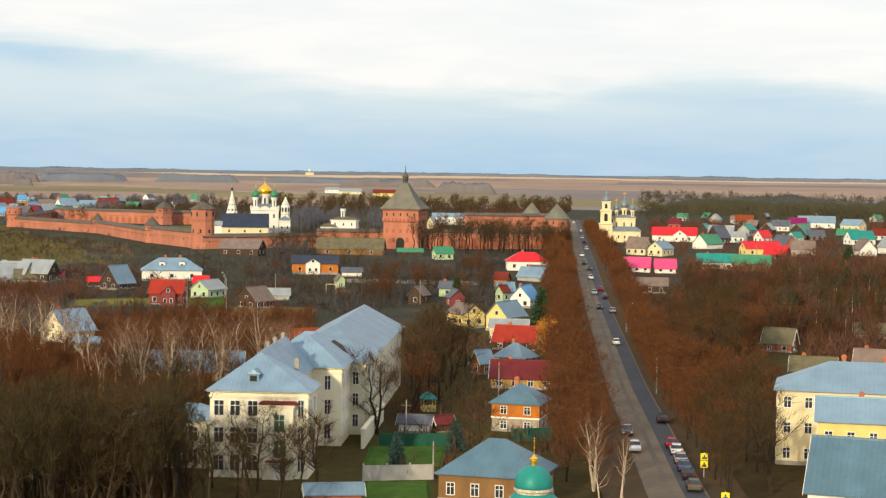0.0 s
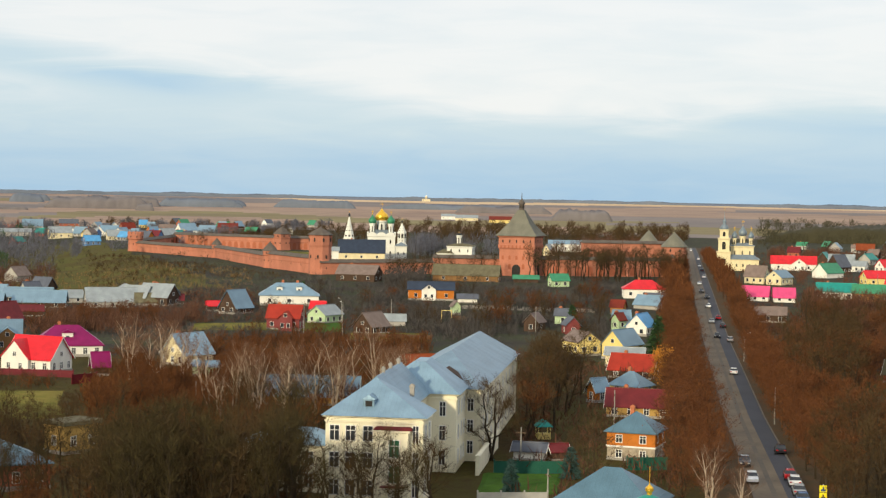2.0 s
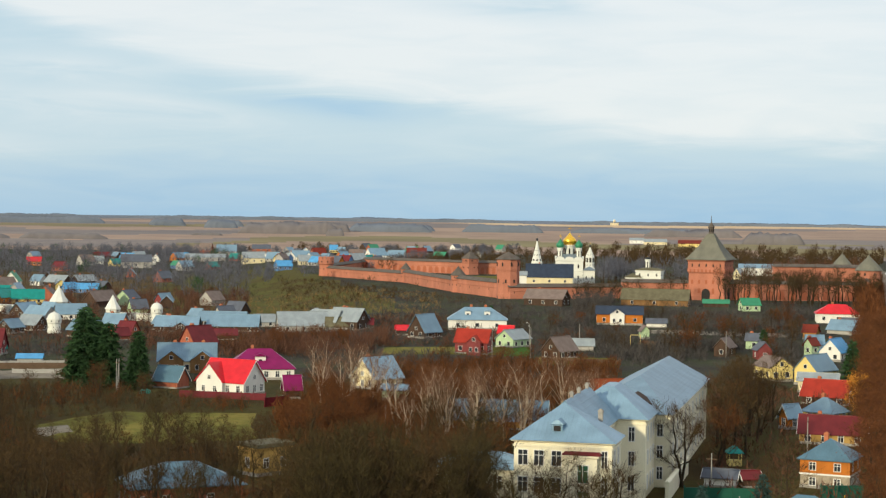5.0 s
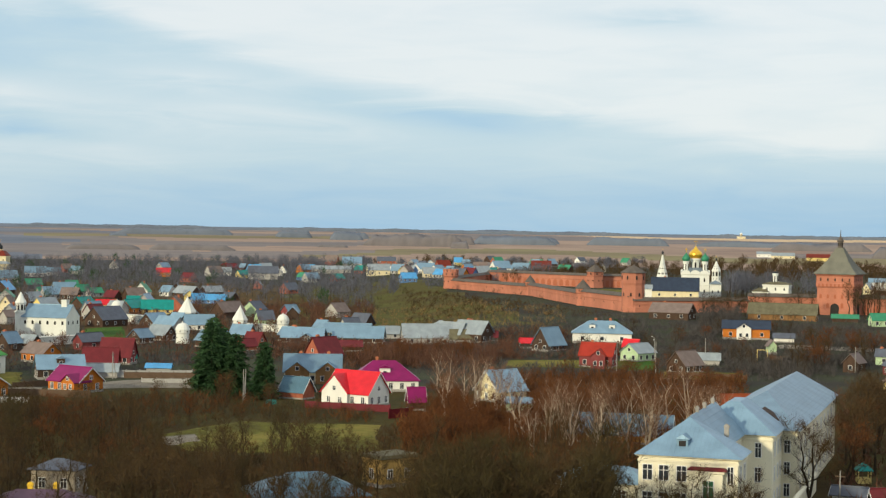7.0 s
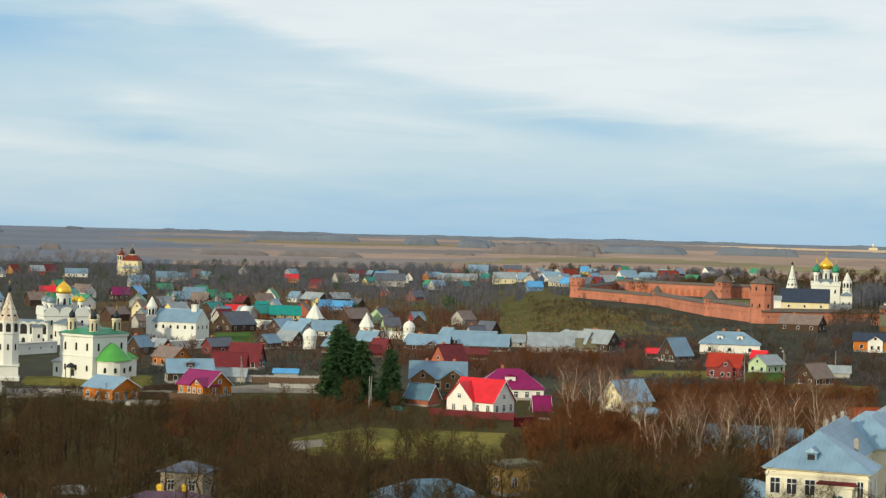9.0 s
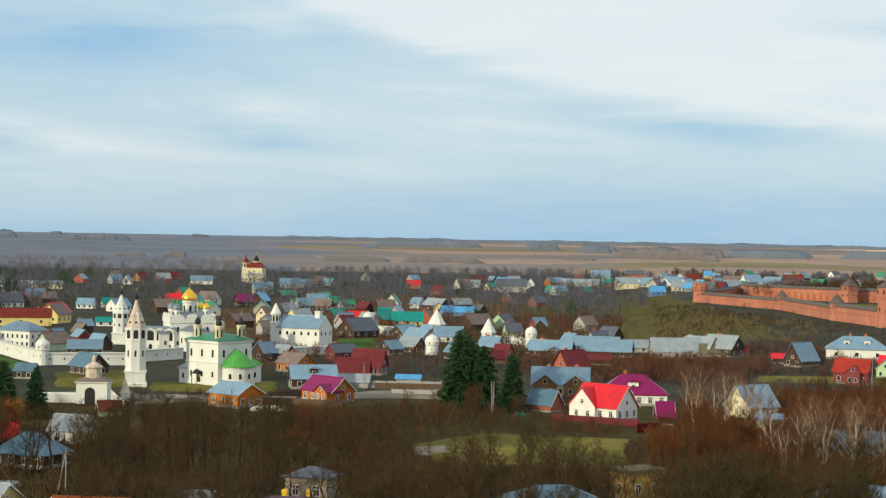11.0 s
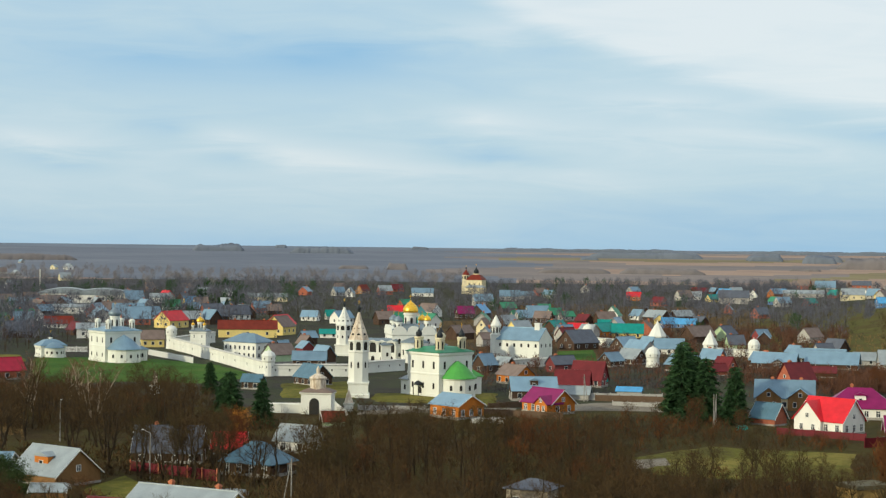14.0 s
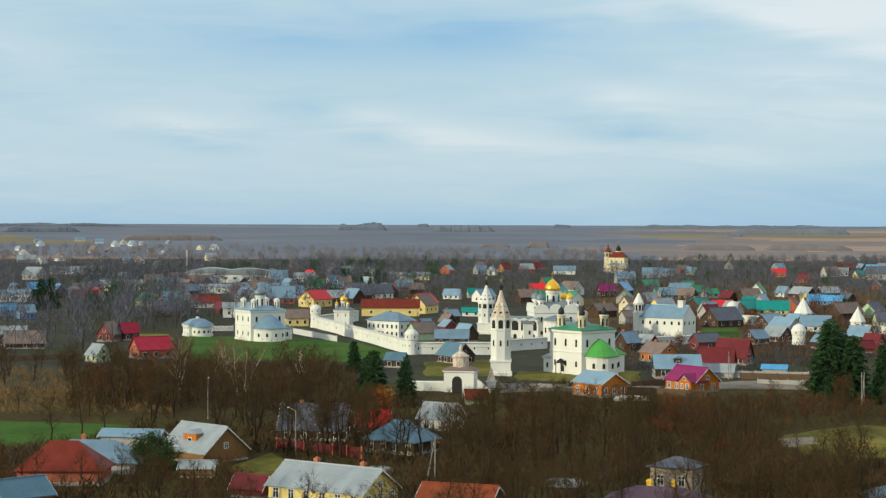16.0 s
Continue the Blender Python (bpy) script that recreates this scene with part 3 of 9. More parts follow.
def window(parent, x, y, z, rz, w=0.9, h=1.3, bars=True, glass="dark"):
    """A framed window whose outer face looks along the local -y turned by rz."""
    if not bars:
        key = ("far", w, h)
        if key not in WIN:
            bm = fresh()
            rect_stack(bm, [(w / 2 + .07, h / 2 + .07, -.02), (w / 2 + .07, h / 2 + .07, .08), (w / 2, h / 2, .08), (w / 2, h / 2, .05)], 0, 0)
            bm.faces.ensure_lookup_table()
            bm.faces[1].material_index = 1
            bmesh.ops.rotate(bm, cent=(0, 0, 0), matrix=Matrix.Rotation(radians(90), 3, "X"), verts=bm.verts)
            WIN[key] = link("window", bm, [M_TRIM, M_GLASS])
        return shared("window", WIN[key], parent, pose(x, y, z + h / 2, 0, 0, rz))
    fr, pn = window_meshes(w, h, bars, glass)
    ob = shared("window", fr, parent, pose(x, y, z, 0, 0, rz))
    shared("pane", pn, ob)
    return ob


FOOT = []      # footprints of things, to keep trees off them


def roof_hip(bm, L, B, h, r, o=0.5, t=0.16):
    a = max(0.02, (L - B) / 2 * 0.9) if L >= B else 0.02
    b = max(0.02, (B - L) / 2 * 0.9) if B > L else 0.02
    lo = [(-L / 2 - o, -B / 2 - o), (L / 2 + o, -B / 2 - o), (L / 2 + o, B / 2 + o), (-L / 2 - o, B / 2 + o)]
    hi = [(-a, -b), (a, -b), (a, b), (-a, b)]
    z0 = h - 0.25
    v0 = [bm.verts.new((x, y, z0)) for x, y in lo]
    v1 = [bm.verts.new((x, y, z0 + t)) for x, y in lo]
    v2 = [bm.verts.new((x, y, h + r)) for x, y in hi]
    bm.faces.new(v0[::-1])
    bm.faces.new(v2)
    for i in range(4):
        j = (i + 1) % 4
        bm.faces.new((v0[i], v0[j], v1[j], v1[i]))
        bm.faces.new((v1[i], v1[j], v2[j], v2[i]))


def chimney(parent, x, y, z0, z1, w=0.6, mat=None):
    bm = fresh()
    q = w * 0.707
    lathe(bm, [(q, z0), (q, z1 - .35), (q + .1, z1 - .33), (q + .1, z1 - .12), (q, z1 - .1), (q, z1), (q * .6, z1), (q * .6, z1 + .12)], 4, x, y, 0, math.pi / 4)
    return part("chimney", bm, mat or M_CHIM, parent, "brick chimney")


def house(x, y, rz, L, B, h, r, roof="zinc", wall="wood", style="gable", win=1, chim=1, dorm=0, upper="", tail="", name="house", rooms=1, glass="dark", annex=0, annex_at=0.12, annex_wall="", annex_out=1.6, dorm_wall="", dorm_wide=2.0):
    """A house on a plan L (along its ridge) by B, walls h high, roof r high. win: windows or none; dorm: dormers on the side facing -y; annex: a cross gable there."""
    rw, rm = ROOFS[roof]
    ww, wm = WALLS[wall]
    extra = " and dormer" if dorm else " and cross gable" if annex else ""
    hs = thing(name, x, y, rz, f"{ww} {name.replace('_', ' ')} with {rw} {'hipped ' if style == 'hip' else ''}roof{extra or (' ' + tail if tail else '')}", name.replace("_", " "))
    FOOT.append((x, y, max(L, B) * 0.62))
    near = math.hypot(x, y) < 430
    bm = fresh()
    if style == "hip" or style == "flat":
        rect_stack(bm, [(L / 2, B / 2, -.8), (L / 2, B / 2, h - .37), (L / 2 + .13, B / 2 + .13, h - .33), (L / 2 + .13, B / 2 + .13, h - .1), (L / 2, B / 2, h)])
    else:
        prism(bm, [(-B / 2, -0.8), (B / 2, -0.8), (B / 2, h), (0, h + r - 0.02), (-B / 2, h)], -L / 2, L / 2)
    part("wall", bm, wm, hs)
    if win != 2 and math.hypot(x, y) < 620:
        bm = fresh()
        box(bm, -L / 2 - .1, L / 2 + .1, -B / 2 - .1, B / 2 + .1, -0.9, min(0.6, h * 0.2))
        part("plinth", bm, M_PLINTH, hs)
    if upper and style == "hip":
        bm = fresh()
        box(bm, -L / 2 - .06, L / 2 + .06, -B / 2 - .06, B / 2 + .06, h * 0.5, h - 0.36)
        part("upper_storey", bm, WALLS[upper][1], hs, f"{WALLS[upper][0]} upper storey")
        bm = fresh()
        box(bm, -L / 2 - .16, L / 2 + .16, -B / 2 - .16, B / 2 + .16, h * 0.5 - .2, h * 0.5 + .05)
        part("string_course", bm, M_TRIM, hs, "white moulding between the storeys")
    bm = fresh()
    if style == "hip":
        roof_hip(bm, L, B, h, r)
    elif style == "flat":
        box(bm, -L / 2 - .3, L / 2 + .3, -B / 2 - .3, B / 2 + .3, h, h + max(.2, r))
    else:
        chevron(bm, L, B, h, r)
    rf = part("roof", bm, rm, hs)
    if style == "gable" and near:
        for sx in (-1, 1):      # barge boards
            bm = fresh()
            k, e = r / (B / 2), B / 2 + .47
            prism(bm, [(-e, h - .47 * k - .12), (0, h + r - .12), (e, h - .47 * k - .12), (e, h - .47 * k + .13), (0, h + r + .13), (-e, h - .47 * k + .13)], sx * (L / 2 + .48) - .03, sx * (L / 2 + .48) + .03)
            part("barge_board", bm, M_TRIM, hs, "white barge boards")
    for i in range(chim):
        cx = (-0.22 + 0.5 * i) * L * (0.5 if style == "hip" else 1)
        chimney(rf, cx, B * 0.12, h + r * 0.55, h + r + 0.7, 0.65 if near else 0.8, M_YCHIM if roof == "purple" else None)
    if win:
        floors = max(1, int(h / 2.75)) + (1 if upper else 0)
        ww_, wh_ = (0.9, 1.1 if upper else 1.35) if near else (1.0, 1.2)
        fh = h / floors
        for f in range(floors):
            z = fh * f + max(0.55, (fh - wh_) * 0.45)
            if z + wh_ > h - 0.1:
                continue
            nL = max(1, min(9, int(L / 2.6)))
            nB = max(1, min(6, int(B / 2.6)))
            if not near:
                nL, nB = (min(nL, 3), min(nB, 2)) if win == 1 else (1, 1)
            for i in range(nL):
                window(hs, -L / 2 + L * (i + .5) / nL, -B / 2 - (.07 if upper else .01), z, 0, ww_, wh_, near, glass)
            for i in range(nB):
                window(hs, -L / 2 - .01, -B / 2 + B * (i + .5) / nB, z, -90, ww_, wh_, near, glass)
                window(hs, L / 2 + .01, -B / 2 + B * (i + .5) / nB, z, 90, ww_, wh_, near, glass)
        if style == "gable" and r > 2.2 and win == 1:
            for s in (-1, 1):
                window(hs, s * (L / 2 + .01), 0, h + 0.35, 90 * s, 0.8, 0.9, near, glass)
    for i in range(dorm):
        dx = L * ((i + 1) / (dorm + 1) - 0.5)
        dw, dz = min(dorm_wide, L * .3), h + r * 0.28
        yo = -B / 2 + B / 2 * 0.34
        bm = fresh()
        top = min(h + r * 0.8, dz + 1.5)
        hexa(bm, [(dx - dw / 2, yo, dz - .4), (dx + dw / 2, yo, dz - .4), (dx + dw / 2, 0, dz - .4), (dx - dw / 2, 0, dz - .4),
                  (dx - dw / 2, yo, top), (dx + dw / 2, yo, top), (dx + dw / 2, 0, top), (dx - dw / 2, 0, top)])
        d = part("dormer", bm, WALLS[dorm_wall][1] if dorm_wall else wm, rf)
        bm = fresh()
        vs = [(dx - dw / 2 - .2, top), (dx + dw / 2 + .2, top), (dx + dw / 2 + .2, top + .1), (dx, top + .7), (dx - dw / 2 - .2, top + .1)]
        f0 = [bm.verts.new((p, yo - .3, q)) for p, q in vs]
        f1 = [bm.verts.new((p, 0, q)) for p, q in vs]
        bm.faces.new(f0)
        bm.faces.new(f1[::-1])
        for i2 in range(5):
            bm.faces.new((f0[i2], f1[i2], f1[(i2 + 1) % 5], f0[(i2 + 1) % 5]))
        part("dormer_roof", bm, rm, rf)
        window(rf, dx, yo - .01, dz, 0, 0.8, 0.8, False)
    for a_at in (annex_at if isinstance(annex_at, tuple) else (annex_at,)) if annex else ():
        aw, ad = min(annex, L * 0.7), annex_out
        ar = r * min(1.0, aw / B)
        ax = a_at * L
        bm = fresh()
        vs = [(ax - aw / 2, -0.8), (ax + aw / 2, -0.8), (ax + aw / 2, h), (ax, h + ar - .02), (ax - aw / 2, h)]
        f0 = [bm.verts.new((a, -B / 2 - ad, b)) for a, b in vs]
        f1 = [bm.verts.new((a, 0, b)) for a, b in vs]
        bm.faces.new(f0)
        bm.faces.new(f1[::-1])
        for i in range(5):
            bm.faces.new((f0[i], f1[i], f1[(i + 1) % 5], f0[(i + 1) % 5]))
        part("porch_wing", bm, WALLS[annex_wall][1] if annex_wall else wm, hs)
        bm = fresh()
        k = ar / (aw / 2)
        vs = [(ax - aw / 2 - .4, h - k * .4), (ax, h + ar), (ax + aw / 2 + .4, h - k * .4), (ax + aw / 2 + .4, h - k * .4 + .16), (ax, h + ar + .16), (ax - aw / 2 - .4, h - k * .4 + .16)]
        f0 = [bm.verts.new((p, -B / 2 - ad - .4, q)) for p, q in vs]
        f1 = [bm.verts.new((p, 0, q)) for p, q in vs]
        bm.faces.new(f0)
        bm.faces.new(f1[::-1])
        for i in range(6):
            bm.faces.new((f0[i], f1[i], f1[(i + 1) % 6], f0[(i + 1) % 6]))
        part("cross_roof", bm, rm, hs)
        for f in range(max(1, int(h / 2.75))):
            for s in (-.22, .22):
                window(hs, ax + s * aw, -B / 2 - ad - .01, 2.75 * f + .9, 0, .8, 1.2, near, glass)
        window(hs, ax, -B / 2 - ad - .01, h + .3, 0, .8, .9, near, glass)
    return hs


house(11.7, 210.0, -17, 12.1, 9.7, 3.7, 3.7, "steel", "brownwood", style="hip",chim=0,tail="beside the street")
house(18.4, 267.2, -16, 7.4, 7.4, 4.6, 2.7, "steel", "stone", style="hip",upper="orange",chim=1,tail="beside trees")
house(22.5, 319.5, -8, 11.7, 5.9, 2.2, 2.7, "darkred", "ochre", chim=1)
house(23.2, 354.7, -34, 6.9, 5.7, 2.1, 2.7, "zinc", "yellow", style="hip",chim=1)
house(15.7, 340.4, 37, 3.2, 2.7, 2.6, 2.0, "zinc", "orange", chim=0)
house(26.0, 388.5, -19, 10.0, 6.6, 2.1, 3.1, "brickred", "wood", chim=1)
house(27.2, 399.5, 6, 6.4, 4.9, 1.6, 1.0, "red", "yellow", chim=1)
house(16.0, 443.3, -64, 8.9, 6.3, 3.6, 2.3, "brown", "yellow", chim=0)
house(26.0, 435.4, 55, 9.3, 6.2, 3.8, 3.4, "zinc", "yellow", chim=0)
house(25.5, 414.9, -9, 9.0, 4.5, 2.9, 1.5, "pale", "cream", chim=0)
house(35.8, 507.9, 66, 8.8, 6.3, 2.8, 3.4, "blue", "white", chim=1)
house(31.1, 528.3, 7, 5.0, 3.6, 3.0, 2.3, "zinc", "white", chim=0)
house(44.3, 591.1, -34, 9.1, 6.1, 1.7, 2.9, "zinc", "grey", chim=1)
house(45.0, 632.7, 1, 14.9, 8.3, 3.5, 3.1, "red", "white", style="hip",chim=1)
house(47.0, 597.3, -14, 7.1, 4.5, 1.8, 3.0, "slate", "wood", chim=0)
house(2.1, 263.2, -12, 4.7, 2.6, 1.6, 0.9, "slate", "white", chim=0,win=1,name="shed")
house(6.3, 263.3, 19, 2.5, 2.1, 1.6, 0.8, "darkred", "wood", chim=0,win=0,name="shed")
house(-8.0, 203.0, 7, 6.4, 2.7, 2.0, 0.8, "zinc", "brick", chim=0,win=0,name="shed")
house(-42.3, 493.4, 57, 8.4, 6.5, 2.4, 3.6, "brown", "wood", chim=0)
house(-59.1, 523.1, 58, 8.6, 6.7, 2.8, 2.5, "pale", "green", chim=0)
house(-68.0, 500.1, -6, 9.6, 7.4, 3.7, 3.3, "brickred", "maroon", chim=1, annex=4)
house(-64.5, 551.6, -13, 4.7, 2.9, 2.0, 1.9, "red", "white", chim=0)
house(-90.8, 549.2, 59, 8.4, 7.0, 2.2, 5.1, "zinc", "wood", chim=0)
house(-97.4, 558.3, 20, 8.5, 4.7, 1.6, 1.3, "red", "wood", chim=0)
house(-77.7, 579.0, 8, 19.6, 9.8, 3.5, 3.9, "zinc", "white", style="hip",chim=2,dorm=2)
house(-130.3, 583.6, -17, 9.5, 6.8, 3.3, 3.6, "pale", "grey", chim=0)
house(-126.3, 602.1, -28, 11.2, 7.4, 2.4, 3.1, "zinc", "wood", chim=1)
house(-76.4, 394.8, 52, 8.8, 8.0, 2.8, 4.3, "zinc", "cream", chim=1)
house(-67.8, 371.8, 0, 5.2, 3.2, 2.2, 0.9, "zinc", "green", chim=0,win=0,name="shed")
house(-31.3, 607.7, 3, 16.0, 7.3, 3.8, 2.4, "navy", "orange", chim=0, annex=5, annex_at=-0.05, annex_wall="white", annex_out=0.8)
house(-64.1, 684.8, -13, 16.0, 10.0, 2.9, 3.3, "brown", "wood", chim=1)
house(-21.6, 698.6, -6, 26.7, 8.9, 2.5, 3.9, "olive", "brownwood", chim=0)
house(-37.9, 518.6, 4, 7.1, 3.0, 1.8, 1.6, "pale", "grey", chim=0,win=0,name="shed")
house(2.3, 695.9, -0, 10.0, 4.5, 1.6, 1.2, "green", "wood", chim=0)
house(15.0, 677.5, 19, 7.1, 5.1, 2.5, 2.3, "green", "green", chim=0)
house(-18.2, 599.7, 2, 6.8, 4.3, 1.6, 1.3, "slate", "white", chim=0)
house(16.2, 1016.3, 59, 5.4, 4.5, 3.3, 3.2, "pale", "cream", chim=0)
house(28.2, 1096.1, -1, 21.4, 8.9, 5.0, 2.1, "zinc", "white", chim=0)
house(-22.7, 388.4, 24, 7.5, 5.0, 2.0, 2.0, "orange", "wood", chim=0, tail="behind the school")
# right of the street
house(85.8, 632.7, -14, 9.3, 5.2, 1.9, 3.2, "pink", "white", chim=0)
house(95.4, 629.1, -3, 7.4, 4.9, 1.9, 3.0, "pink", "white", chim=0)
house(98.4, 723.6, -33, 8.8, 5.9, 3.2, 4.1, "brown", "cream", chim=0)
house(107.0, 718.9, 54, 10.2, 6.8, 3.2, 2.6, "zinc", "cream", chim=0)
house(136.8, 873.2, -9, 22.1, 10.1, 3.4, 3.6, "red", "white", chim=0,annex=7)
house(153.0, 839.5, 45, 9.3, 7.7, 3.8, 5.4, "slate", "wood", chim=0)
house(231.4, 1173.6, -11, 11.7, 8.4, 3.5, 3.8, "orange", "wood", chim=0)
house(182.1, 874.3, 38, 7.5, 5.8, 2.8, 3.3, "red", "white", chim=0)
house(151.1, 730.3, 10, 15.7, 8.7, 3.2, 2.7, "red", "yellow", chim=0)
house(151.2, 697.4, -32, 9.1, 6.1, 2.6, 3.1, "red", "wood", chim=0)
house(117.2, 646.7, -10, 14.1, 6.4, 2.8, 2.9, "teal", "white", chim=1)
house(128.9, 638.6, -11, 14.0, 5.8, 3.2, 2.8, "green", "pine", chim=0)
house(200.0, 879.8, 37, 6.9, 5.3, 2.8, 2.5, "teal", "white", chim=0)
house(258.0, 1130.9, -13, 11.7, 6.9, 3.0, 3.6, "magenta", "grey", chim=0)
house(273.1, 1140.3, -13, 23.7, 9.1, 3.7, 4.0, "zinc", "white", chim=0)
house(280.9, 1076.1, -45, 13.3, 8.8, 3.8, 3.4, "zinc", "cream", chim=0)
house(228.9, 864.4, 15, 13.5, 7.9, 3.0, 3.8, "teal", "white", chim=0)
house(168.1, 868.7, -31, 8.5, 5.3, 3.1, 2.2, "pale", "white", chim=0)
house(218.3, 914.0, 7, 9.3, 5.8, 2.4, 2.9, "slate", "wood", chim=0)
house(258.9, 935.2, 5, 9.6, 6.0, 2.7, 3.3, "rust", "white", chim=0)
house(85.7, 390.2, -32, 6.9, 3.8, 2.4, 2.9, "olive", "brick", chim=0)
house(81.3, 339.3, -17, 8.6, 3.9, 1.9, 2.3, "olive", "wood", chim=1)
house(93.9, 341.1, -25, 7.2, 4.0, 2.6, 3.0, "brown", "brick", chim=1)
house(116.1, 425.8, -15, 8.1, 3.4, 1.6, 2.0, "olive", "grey", chim=0)
house(65.0, 225.1, -14, 20.0, 8.0, 8.2, 2.5, "zinc", "yellow", chim=1, tail="beside the street trees")
house(64.6, 240.6, -14, 23.0, 13.0, 10.6, 3.4, "zinc", "cream", style="hip", chim=3, tail="and tall brick chimneys")
house(52.8, 185.5, -22, 15.5, 9.7, 6.3, 5.0, "steel", "white", chim=0)
house(79.6, 556.6, -8, 11.0, 6.1, 2.6, 2.2, "brown", "wood", chim=0)
# west village
house(-104.6, 372.0, -20, 11.6, 8.0, 3.3, 4.3, "red", "white", chim=0, annex=7.0, annex_at=-0.24, annex_out=1.0)
house(-108.7, 410.5, 18, 16.2, 10.0, 2.8, 4.4, "magenta", "white", style="hip", dorm=1, dorm_wide=2.6, chim=1)
house(-130.6, 422.0, 16, 14.2, 10.0, 3.2, 3.9, "zinc", "cream", chim=2, annex=6.0, annex_at=(-0.27, 0.27), annex_wall="brownwood", annex_out=0.5)
house(-121.9, 381.8, -17, 6.5, 4.7, 2.0, 2.9, "steel", "brick", chim=0,win=0)
house(-89.9, 367.0, 24, 3.4, 3.4, 2.4, 2.5, "magenta", "wood", chim=0,win=0,name="shed")
house(-146.3, 483.5, 57, 8.6, 6.6, 3.0, 4.5, "darkred", "brick", chim=1)
house(-178.4, 565.7, 8, 14.1, 8.8, 2.0, 3.0, "zinc", "wood", chim=1,annex=4)
house(-161.2, 574.0, 8, 17.2, 7.8, 2.0, 3.5, "zinc", "wood", chim=0)
house(-157.4, 599.9, 25, 7.3, 4.9, 2.0, 2.3, "pale", "grey", chim=0)
house(-138.5, 579.7, 21, 17.0, 9.4, 2.4, 4.2, "pale", "grey", chim=0)
house(-144.0, 624.7, 13, 8.0, 6.7, 2.4, 2.6, "pale", "grey", style="hip",chim=0)
house(-123.0, 583.4, -23, 12.1, 7.6, 3.2, 4.0, "pale", "wood", chim=1)
house(-126.3, 580.7, 12, 7.9, 5.3, 1.6, 2.8, "olive", "grey", chim=0)
house(-67.5, 258.7, 53, 6.7, 4.8, 4.4, 0.6, "olive", "ochre", style="flat",chim=0,win=1,name="barn")
house(-71.1, 226.9, 31, 15.1, 10.1, 3.6, 2.6, "steel", "brick", style="hip",chim=0)
house(-111.3, 234.8, 5, 6.6, 5.4, 4.0, 1.2, "slate", "stone", style="hip", chim=0, tail="still unfinished")
house(-102.9, 211.4, 16, 13.6, 6.8, 2.8, 1.6, "purple", "grey", style="hip",chim=2)
house(-183.1, 520.3, 49, 5.4, 3.9, 1.7, 2.0, "darkred", "brick", chim=0)
house(-154.2, 534.0, 16, 9.9, 5.5, 1.6, 1.6, "darkred", "wood", chim=0)
house(-97.8, 560.4, 10, 8.9, 4.4, 1.6, 0.8, "red", "white", chim=0)
house(-117.7, 584.6, 11, 5.8, 3.2, 1.6, 1.7, "darkred", "wood", chim=0)
# around the near church and the convent
house(-188.1, 355.0, -20, 9.8, 7.9, 3.2, 2.2, "zinc", "orange", chim=0)
house(-175.6, 378.4, -22, 10.4, 7.6, 2.7, 3.0, "magenta", "orange", chim=0, annex=4.2, annex_at=0.3)
house(-193.8, 408.0, 33, 11.7, 7.3, 2.8, 3.0, "zinc", "wood", dorm=1,chim=0)
house(-193.4, 432.5, 16, 9.1, 5.7, 2.7, 3.5, "darkred", "maroon", chim=0)
house(-199.1, 456.8, 4, 9.1, 6.1, 2.5, 4.6, "darkred", "maroon", chim=0)
house(-198.4, 459.1, 23, 6.8, 3.4, 1.6, 1.0, "teal", "yellow", chim=0)
house(-220.5, 452.3, -26, 9.7, 6.5, 2.8, 2.6, "brown", "orange", chim=1)
house(-185.8, 416.0, 14, 8.6, 4.3, 1.6, 1.7, "pale", "grey", chim=0,win=0)
house(-176.6, 432.1, 14, 6.3, 3.2, 1.6, 0.8, "blue", "grey", chim=0,win=0,name="shed")
house(-256.0, 500.7, -15, 5.2, 4.0, 1.6, 2.2, "zinc", "wood", chim=0)
house(-250.4, 505.0, -16, 5.8, 4.5, 1.6, 2.2, "pale", "wood", chim=0)
house(-226.4, 537.6, 73, 6.8, 5.2, 2.2, 2.4, "zinc", "wood", chim=0)
house(-225.3, 553.2, -22, 8.6, 6.1, 2.2, 2.9, "pale", "wood", chim=0)
house(-275.4, 620.4, 66, 12.9, 9.9, 2.9, 4.5, "slate", "wood", chim=0)
house(-303.0, 710.2, 73, 10.9, 7.8, 2.9, 3.3, "teal", "orange", chim=0)
house(-293.1, 714.2, 22, 13.6, 6.2, 2.4, 3.6, "teal", "yellow", chim=0)
house(-257.0, 624.1, 72, 10.2, 6.8, 2.1, 3.2, "zinc", "wood", chim=0)
house(-248.9, 627.8, -26, 6.4, 4.9, 2.1, 3.3, "zinc", "wood", chim=0)
house(-234.5, 612.6, 21, 10.7, 6.3, 2.5, 3.3, "zinc", "white", chim=0)
house(-257.2, 647.4, 67, 4.4, 3.3, 1.7, 2.5, "zinc", "wood", chim=0)
house(-202.3, 570.5, -10, 7.4, 5.3, 2.2, 2.9, "zinc", "brick", chim=1)
house(-181.9, 571.6, -6, 12.3, 8.2, 2.3, 2.4, "zinc", "wood", chim=1)
house(-186.0, 536.5, -21, 6.1, 4.7, 1.6, 3.2, "darkred", "brick", chim=1)
house(-171.6, 596.7, 4, 16.5, 9.2, 2.2, 2.9, "zinc", "wood", chim=0)
house(-331.3, 744.1, 24, 7.4, 5.0, 2.1, 2.0, "red", "yellow", chim=0)
house(-333.9, 784.8, 23, 7.0, 4.6, 2.2, 2.1, "teal", "wood", chim=0)
house(-305.0, 819.8, 10, 10.0, 5.6, 2.2, 2.4, "blue", "bluew", chim=0)
house(-314.1, 818.5, 41, 6.4, 4.2, 2.2, 2.7, "blue", "bluew", chim=0)
